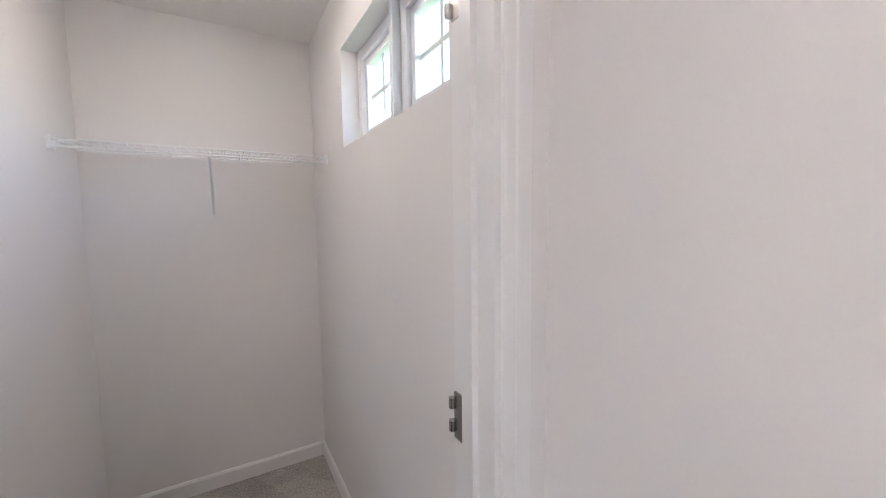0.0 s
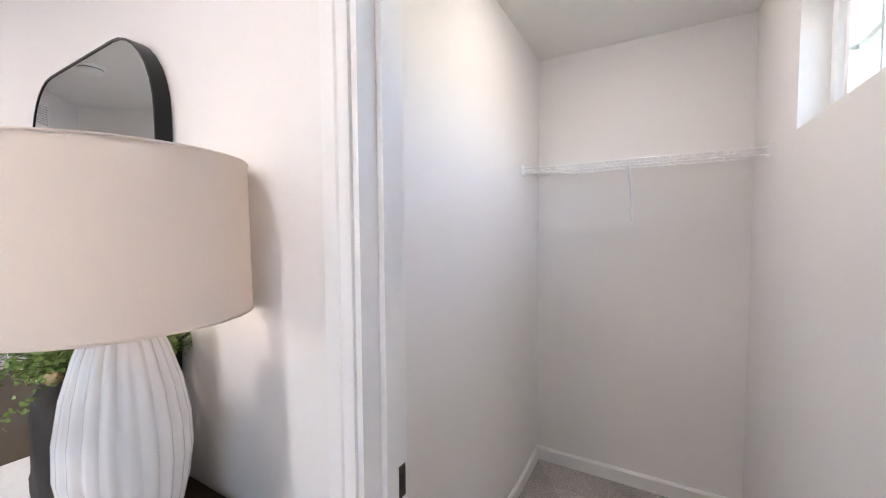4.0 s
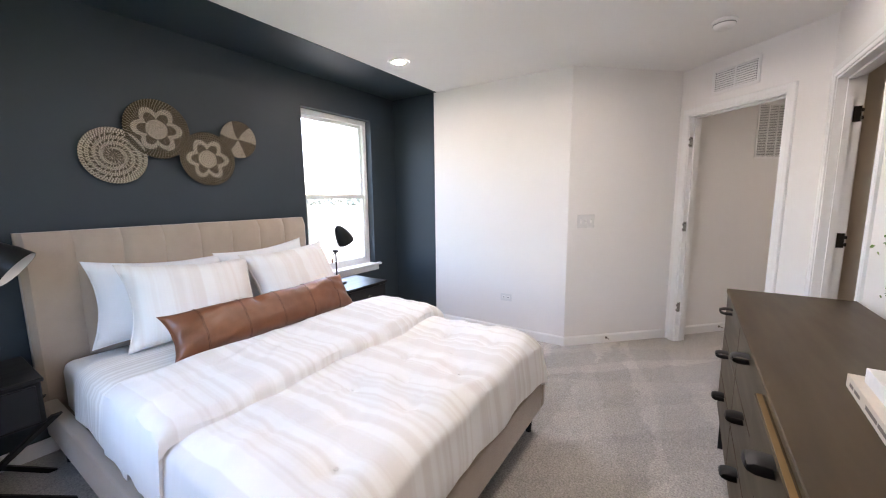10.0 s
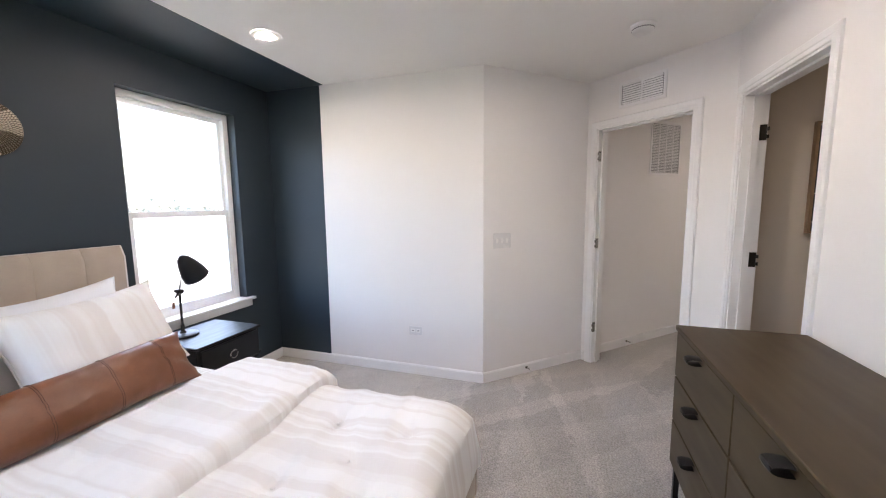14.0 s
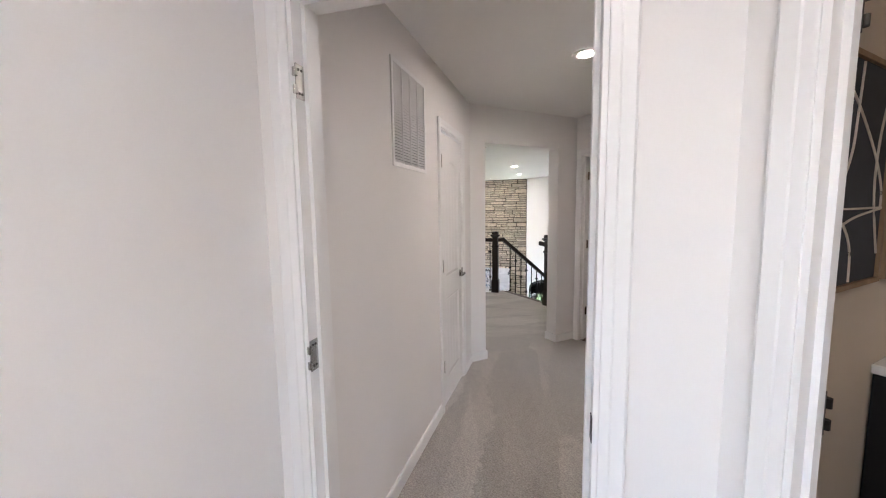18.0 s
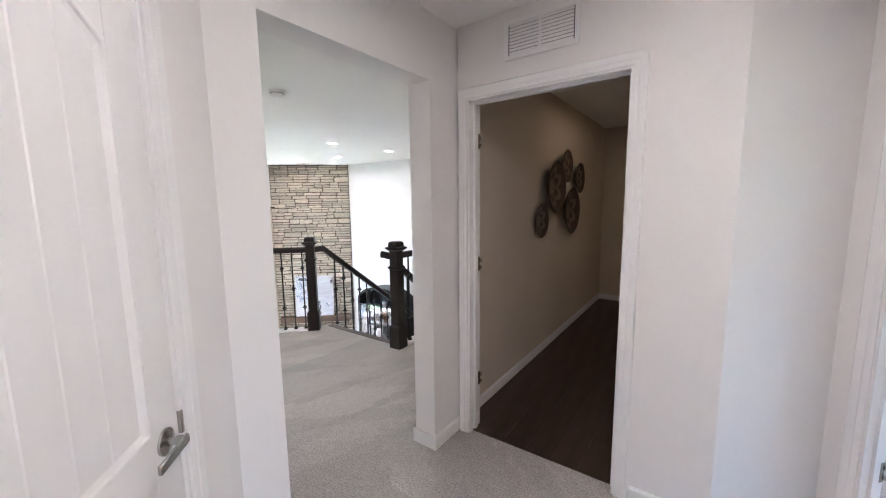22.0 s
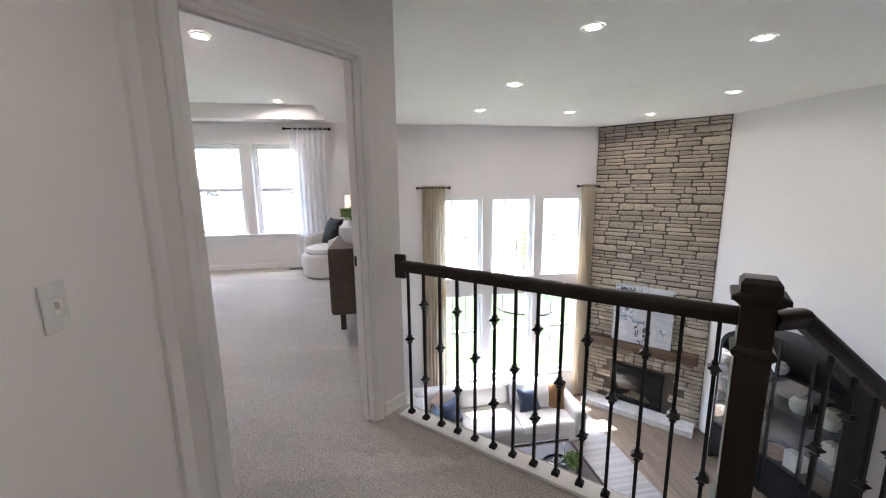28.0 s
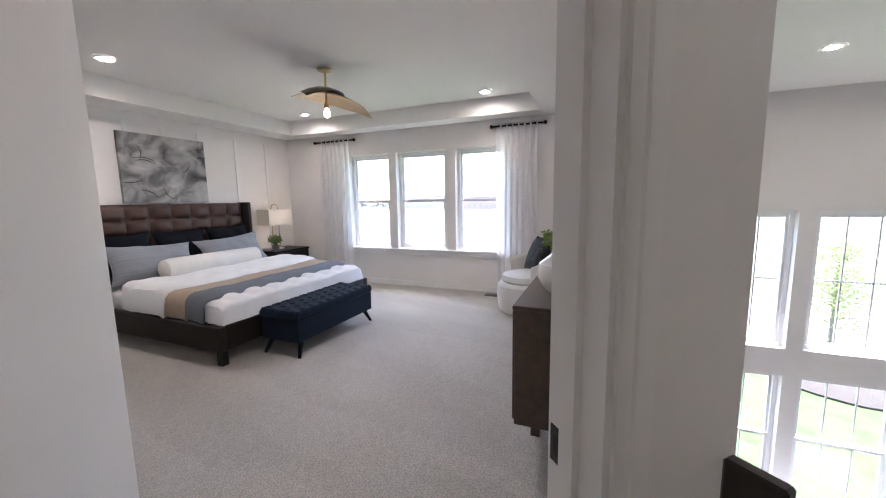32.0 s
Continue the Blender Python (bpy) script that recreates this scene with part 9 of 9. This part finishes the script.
part("box", box(-0.565, 0.565, -0.215, 0.215, 0.14, 0.35, 0.008), TUFTBLUE, bench)
for sx in (-1, 1):
    for sy in (-1, 1):
        part("leg", tube([(sx * 0.48, sy * 0.16, 0.145), (sx * 0.555, sy * 0.20, 0.0)], 0.018, 10, taper=[0.024, 0.014]), BLACKWOOD, bench)

# nightstand, lamp and plant
o = thing("nightstand", "dark wood nightstand beside the king bed", "nightstand", pose(-13.14, -2.72, 0))
part("body", box(-0.36, 0.36, -0.24, 0.23, 0.10, 0.57, 0.004), BLACKWOOD, o, smooth=0)
part("top", box(-0.37, 0.37, -0.245, 0.245, 0.57, 0.60, 0.004), BLACKWOOD, o, smooth=0)
for z in (0.12, 0.345):
    d = part("drawer", box(-0.34, 0.34, 0.23, 0.245, z, z + 0.21, 0.003), BLACKWOOD, o, smooth=0)
    part("pull", tube([(-0.08, 0.262, z + 0.15), (0.08, 0.262, z + 0.15)], 0.005, 8), BRASS, d)
for sx in (-1, 1):
    part("foot", box(sx * 0.33 - 0.02, sx * 0.33 + 0.02, -0.22, 0.22, 0, 0.10), BLACKWOOD, o, smooth=0)
o = thing("table_lamp", "brass loop table lamp with a white rectangular shade, lit", "lamp", pose(-13.06, -2.74, 0.60))
part("base", box(-0.10, 0.10, -0.06, 0.06, 0, 0.025, 0.004), MARBLE, o, smooth=0)
loop = [(-0.07, 0, 0.02), (-0.07, 0, 0.30), (-0.07, 0, 0.66)] + [(-0.07 * math.cos(a), 0, 0.66 + 0.07 * math.sin(a)) for a in [math.pi * k / 10 for k in range(1, 10)]] + [(0.07, 0, 0.66), (0.07, 0, 0.30), (0.07, 0, 0.02)]
part("loop_stem", tube(loop, 0.007, 10), BRASS, o, "slim brass loop")
b = bmesh.new()
box(-0.24, 0.24, -0.13, -0.127, 0.40, 0.65, bm=b); box(-0.24, 0.24, 0.127, 0.13, 0.40, 0.65, bm=b); box(-0.24, -0.237, -0.127, 0.127, 0.40, 0.65, bm=b); box(0.237, 0.24, -0.127, 0.127, 0.40, 0.65, bm=b)
part("shade", b, sheer_mat("white_lamp_shade", (0.80, 0.78, 0.74), 0.02), o, "white rectangular fabric shade", smooth=0)
part("bulb", lathe([(0.012, 0.46), (0.03, 0.52), (0.02, 0.56), (0.001, 0.57)], 14, caps=False), glow("bedside_glow", (1.0, 0.80, 0.58), BULB_GLOW), o, "lit bulb")
o = thing("potted_plant", "small green plant in a dark pot on the nightstand", "plant", pose(-12.90, -2.60, 0.60))
part("pot", lathe([(0.05, 0), (0.06, 0.09), (0.055, 0.09), (0.05, 0.075), (0.001, 0.07)], 20, caps=False), GREYPOT, o)
st, lf = sprays(44, 0.12, 0.20, 41, 0.024, each=22)
for m_ in (st, lf):
    bmesh.ops.translate(m_, vec=(0, 0, 0.07), verts=m_.verts[:])
part("stem", st, STEM, o)
part("foliage", lf, FERN, o, smooth=0)
single("nightstand_box", box(-0.09, 0.09, -0.06, 0.06, 0, 0.03, 0.003), COVER, "small white box lying on the nightstand", "box", pose(-12.93, -2.76, 0.60), smooth=0)

# battens and art on the bed wall
for x in (-9.4, -10.0, -10.6, -11.2, -11.62, -12.08, -12.64, -13.2):
    single("wall_batten", box(x - 0.02, x + 0.02, -2.999, -2.985, 0.083, 2.32), TRIM, "thin painted batten on the bed wall", "batten", kind="structure", smooth=0)
o = thing("painting", "wide abstract canvas in greys and white over the bed", "painting", w_main_s.mount(w_main_s.s(-11.60, -3.0), 1.38))
part("canvas", box(-0.51, 0.51, 0.015, 0.055, 0, 0.82, 0.002), canvas("abstract_grey", [(0.34, (0.06, 0.06, 0.062)), (0.45, (0.19, 0.19, 0.19)), (0.55, (0.36, 0.355, 0.35)), (0.74, (0.55, 0.545, 0.54))], 3.6, stretch=(1, 1, 1.2), distort=0.7, detail=12, seed=9.0), o, smooth=0)
INK = surface("ink_stroke", (0.02, 0.02, 0.021), 0.7, bump=0)
for k, (x, z, l, a, c) in enumerate(((0.28, 0.60, 0.20, 75, 3), (0.25, 0.54, 0.26, 8, -2), (0.24, 0.51, 0.22, 160, 2), (-0.46, 0.60, 0.14, 172, 2), (0.22, 0.13, 0.22, 140, 2), (0.02, 0.09, 0.24, 155, -3), (0.40, 0.24, 0.22, 2, 1), (-0.25, 0.42, 0.12, 30, 3))):
    pts = [(x - l * (u - 0.5) * math.cos(radians(a + c * 14 * u)), 0.0555, z + l * (u - 0.5) * math.sin(radians(a + c * 14 * u))) for u in [q / 8 for q in range(9)]]
    st = tube(pts, 0.004, 6, taper=[0.0015 + 0.004 * math.sin(math.pi * (q + 0.5) / 9) for q in range(9)])
    bmesh.ops.scale(st, vec=(1, 0.15, 1), space=Matrix.Translation((0, -0.0555, 0)), verts=st.verts[:])
    part("brush_stroke", st, INK, o)

# curtains
curtain(w_main_w, 3.16 - 2.24, 3.16 - 1.62, 2.365, 0.015, SHEER, "white sheer grommet curtain on a short black rod", "bedroom curtains", 7)
curtain(w_main_w, 3.16 + 0.80, 3.16 + 1.36, 2.365, 0.015, SHEER, "white sheer grommet curtain on a short black rod", "bedroom curtains", 7)

# ceiling light with two leaf-like blades
o = thing("pendant_light", "semi-flush light with two curved metal leaves and a bare bulb", "pendant light", pose(-11.66, -0.45, 2.66))
part("canopy", lathe([(0.075, 0), (0.075, -0.012), (0.06, -0.02), (0.012, -0.022)], 24), BRASS, o)
part("stem", lathe([(0.011, -0.34), (0.011, -0.02)], 12), BRASS, o)
for k, (a, z, mt_) in enumerate(((20, -0.27, BRONZE), (150, -0.31, surface("champagne_metal", (0.50, 0.40, 0.29), 0.42, 0.6, bump=0.02)))):
    b = bmesh.new()
    nu, nv = 20, 8
    g = {}
    for i in range(nu + 1):
        for j in range(nv + 1):
            u, v = 2 * i / nu - 1, 2 * j / nv - 1
            w = 0.18 * max(1 - abs(u) ** 2.4, 0.01)
            x = u * 0.42 + 0.075
            g[i, j] = b.verts.new((x, v * w, -0.13 * (u + 0.2) ** 2 + 0.08 - 0.05 * (v * w / 0.18) ** 2))
    for i in range(nu):
        for j in range(nv):
            b.faces.new((g[i, j], g[i + 1, j], g[i + 1, j + 1], g[i, j + 1]))
    ret = bmesh.ops.extrude_face_region(b, geom=b.faces[:])
    bmesh.ops.translate(b, vec=(0, 0, 0.006), verts=[e for e in ret["geom"] if isinstance(e, bmesh.types.BMVert)])
    part("leaf", merge(bmesh.new(), b, pose(0, 0, z, 0, 0, a)), mt_, o, "curved metal leaf", smooth=60)
part("socket", lathe([(0.026, -0.375), (0.026, -0.33), (0.012, -0.32)], 14), BRASS, o)
part("bulb", lathe([(0.014, -0.375), (0.027, -0.405), (0.031, -0.43), (0.021, -0.455), (0.001, -0.465)], 16, caps=False), glow("pendant_bulb", (1.0, 0.78, 0.5), 5.0), o, "lit bare bulb")

# console by the wall, with vase and lamp; armchair
o = thing("media_console", "dark walnut media console on short legs", "console", pose(-11.05, 1.985, 0))
part("body", box(-0.90, 0.90, -0.21, 0.21, 0.275, 0.845, 0.004), DARKWOOD, o, smooth=0)
part("top", box(-0.91, 0.91, -0.218, 0.215, 0.845, 0.865, 0.003), DARKWOOD, o, smooth=0)
for k in range(4):
    x = -0.88 + 0.4425 * k
    part("door", box(x, x + 0.435, -0.222, -0.21, 0.29, 0.835, 0.003), DARKWOOD, o, smooth=0)
for x in (-0.52, 0.52):
    for y in (-0.16, 0.16):
        part("leg", box(x - 0.025, x + 0.025, y - 0.025, y + 0.025, 0, 0.275), DARKWOOD, o, smooth=0)
o = thing("vase", "round white ceramic vase with green sprigs on the console", "vase", pose(-10.42, 1.97, 0.865))
part("body", lathe([(0.05, 0), (0.10, 0.03), (0.135, 0.10), (0.125, 0.16), (0.075, 0.20), (0.055, 0.215), (0.05, 0.205), (0.02, 0.19)], 32, caps=False), CERAMIC, o)
st, lf = sprays(26, 0.13, 0.16, 51, 0.030, each=18)
for m_ in (st, lf):
    bmesh.ops.translate(m_, vec=(0, 0, 0.20), verts=m_.verts[:])
part("stem", st, STEM, o)
part("foliage", lf, FERN, o, smooth=0)
o = thing("table_lamp", "small lamp with a warm drum shade on the console, lit", "lamp", pose(-10.78, 2.02, 0.865))
part("base", lathe([(0.05, 0), (0.075, 0.02), (0.085, 0.09), (0.07, 0.16), (0.03, 0.20), (0.016, 0.21), (0.016, 0.29)], 24), CERAMIC, o, "white glazed base")
sh = lathe([(0.15, 0.26), (0.14, 0.44)], 40, caps=False)
part("shade", sh, LINEN, o)
part("bulb", lathe([(0.012, 0.28), (0.03, 0.33), (0.02, 0.37), (0.001, 0.38)], 14, caps=False), glow("console_glow", (1.0, 0.75, 0.5), BULB_GLOW), o, "lit bulb")
o = thing("arch_stand", "tall black panel in a bent wood arch leaning in the corner", "arch panel", pose(-13.692, 2.03, 0.0, 0, 0, 90))
part("panel", box(-0.15, 0.15, -0.035, -0.004, 0.0, 1.49, 0.003), BLACKWOOD, o, "matt black panel", smooth=0)
part("arch", tube([(-0.165, -0.022, 0.0), (-0.165, -0.022, 0.8)] + [(-0.165 * math.cos(a), -0.022, 1.625 + 0.165 * math.sin(a)) for a in [math.pi * k / 16 for k in range(17)]] + [(0.165, -0.022, 0.8), (0.165, -0.022, 0.0)], 0.016, 10), NATURAL, o, "bent wood hoop")
framed_mirror("wall_mirror", pose(-11.10, 2.208, 1.16, 0, 0, 180), 1.45, 0.92, 0.03, "black framed mirror over the console")
chair = thing("armchair", "round white boucle swivel armchair in the corner", "armchair", pose(-12.93, 1.36, 0, 0, 0, 35))
part("base", lathe([(0.30, 0), (0.345, 0.04), (0.365, 0.20), (0.36, 0.34), (0.33, 0.37), (0.001, 0.38)], 40, caps=False), BOUCLE, chair)
part("seat_cushion", lathe([(0.29, 0.37), (0.315, 0.40), (0.30, 0.455), (0.22, 0.48), (0.001, 0.485)], 40, caps=False), BOUCLE, chair)
b = bmesh.new()
N, g = 28, {}
for i in range(N + 1):
    a = radians(-20 + 220 * i / N)
    top = 0.74 - 0.14 * abs(2 * i / N - 1) ** 1.6
    for k, (r, z) in enumerate(((0.30, 0.36), (0.375, 0.36), (0.40, top - 0.04), (0.37, top), (0.32, top - 0.01), (0.30, top - 0.05))):
        g[i, k] = b.verts.new((r * math.cos(a), r * math.sin(a), z))
for i in range(N):
    for k in range(6):
        j = (k + 1) % 6
        b.faces.new((g[i, k], g[i + 1, k], g[i + 1, j], g[i, j]))
b.faces.new([g[0, k] for k in range(6)]); b.faces.new([g[N, k] for k in range(6)][::-1])
part("backrest", b, BOUCLE, chair, smooth=60)
single("throw_pillow", puff(0.44, 0.44, 0.16, 16, seed=3), canvas("speckled_black", [(0.45, (0.006, 0.006, 0.007)), (0.62, (0.012, 0.012, 0.013)), (0.72, (0.22, 0.22, 0.22))], 40, detail=3, distort=0.5), "black pillow with pale flecks on the armchair", "pillow", pose(-12.99, 1.47, 0.69, 66, 0, 35), smooth=70)
o = thing("floor_vent", "flat metal floor register under the window", "floor vent", pose(-13.52, 0.82, 0.0))
part("frame", box(-0.06, 0.06, -0.16, 0.16, 0, 0.006), BRONZE, o, smooth=0)
for k in range(12):
    part("slat", box(-0.05, 0.05, -0.145 + 0.0255 * k, -0.135 + 0.0255 * k, 0.006, 0.009), BRONZE, o, smooth=0)

# bath tub and drawn-back shower curtain in the far bathroom
o = thing("bathtub", "white built-in bathtub with a flat front apron", "bathtub", pose(-2.30, 9.92, 0.009))
b = bmesh.new()
rings = [[(sx * a, sy * c, z) for sx, sy in ((-1, -1), (1, -1), (1, 1), (-1, 1))] for a, c, z in ((0.695, 0.375, 0.0), (0.695, 0.375, 0.49), (0.685, 0.365, 0.50), (0.62, 0.30, 0.50), (0.60, 0.28, 0.47), (0.52, 0.22, 0.12))]
vs = [[b.verts.new(p) for p in ring] for ring in rings]
for p, q in zip(vs, vs[1:]):
    for i in range(4):
        b.faces.new((p[i], p[(i + 1) % 4], q[(i + 1) % 4], q[i]))
b.faces.new(vs[0][::-1]); b.faces.new(vs[-1])
part("shell", b, CERAMIC, o, smooth=30)
part("surround", box(-0.70, 0.70, 0.360, 0.372, 0.50, 1.95), CERAMIC, o, "glossy white tub surround", smooth=0)
part("soap_ledge", box(-0.70, 0.70, 0.30, 0.36, 1.20, 1.23, 0.004), CERAMIC, o, smooth=0)
curtain(w_b3b_n, 0.30, 0.70, 2.12, 0.06, sheer_mat("taupe_shower_cloth", (0.38, 0.33, 0.265), 0.0), "taupe cloth shower curtain drawn to one side", "bath curtains", 5, d=0.80)
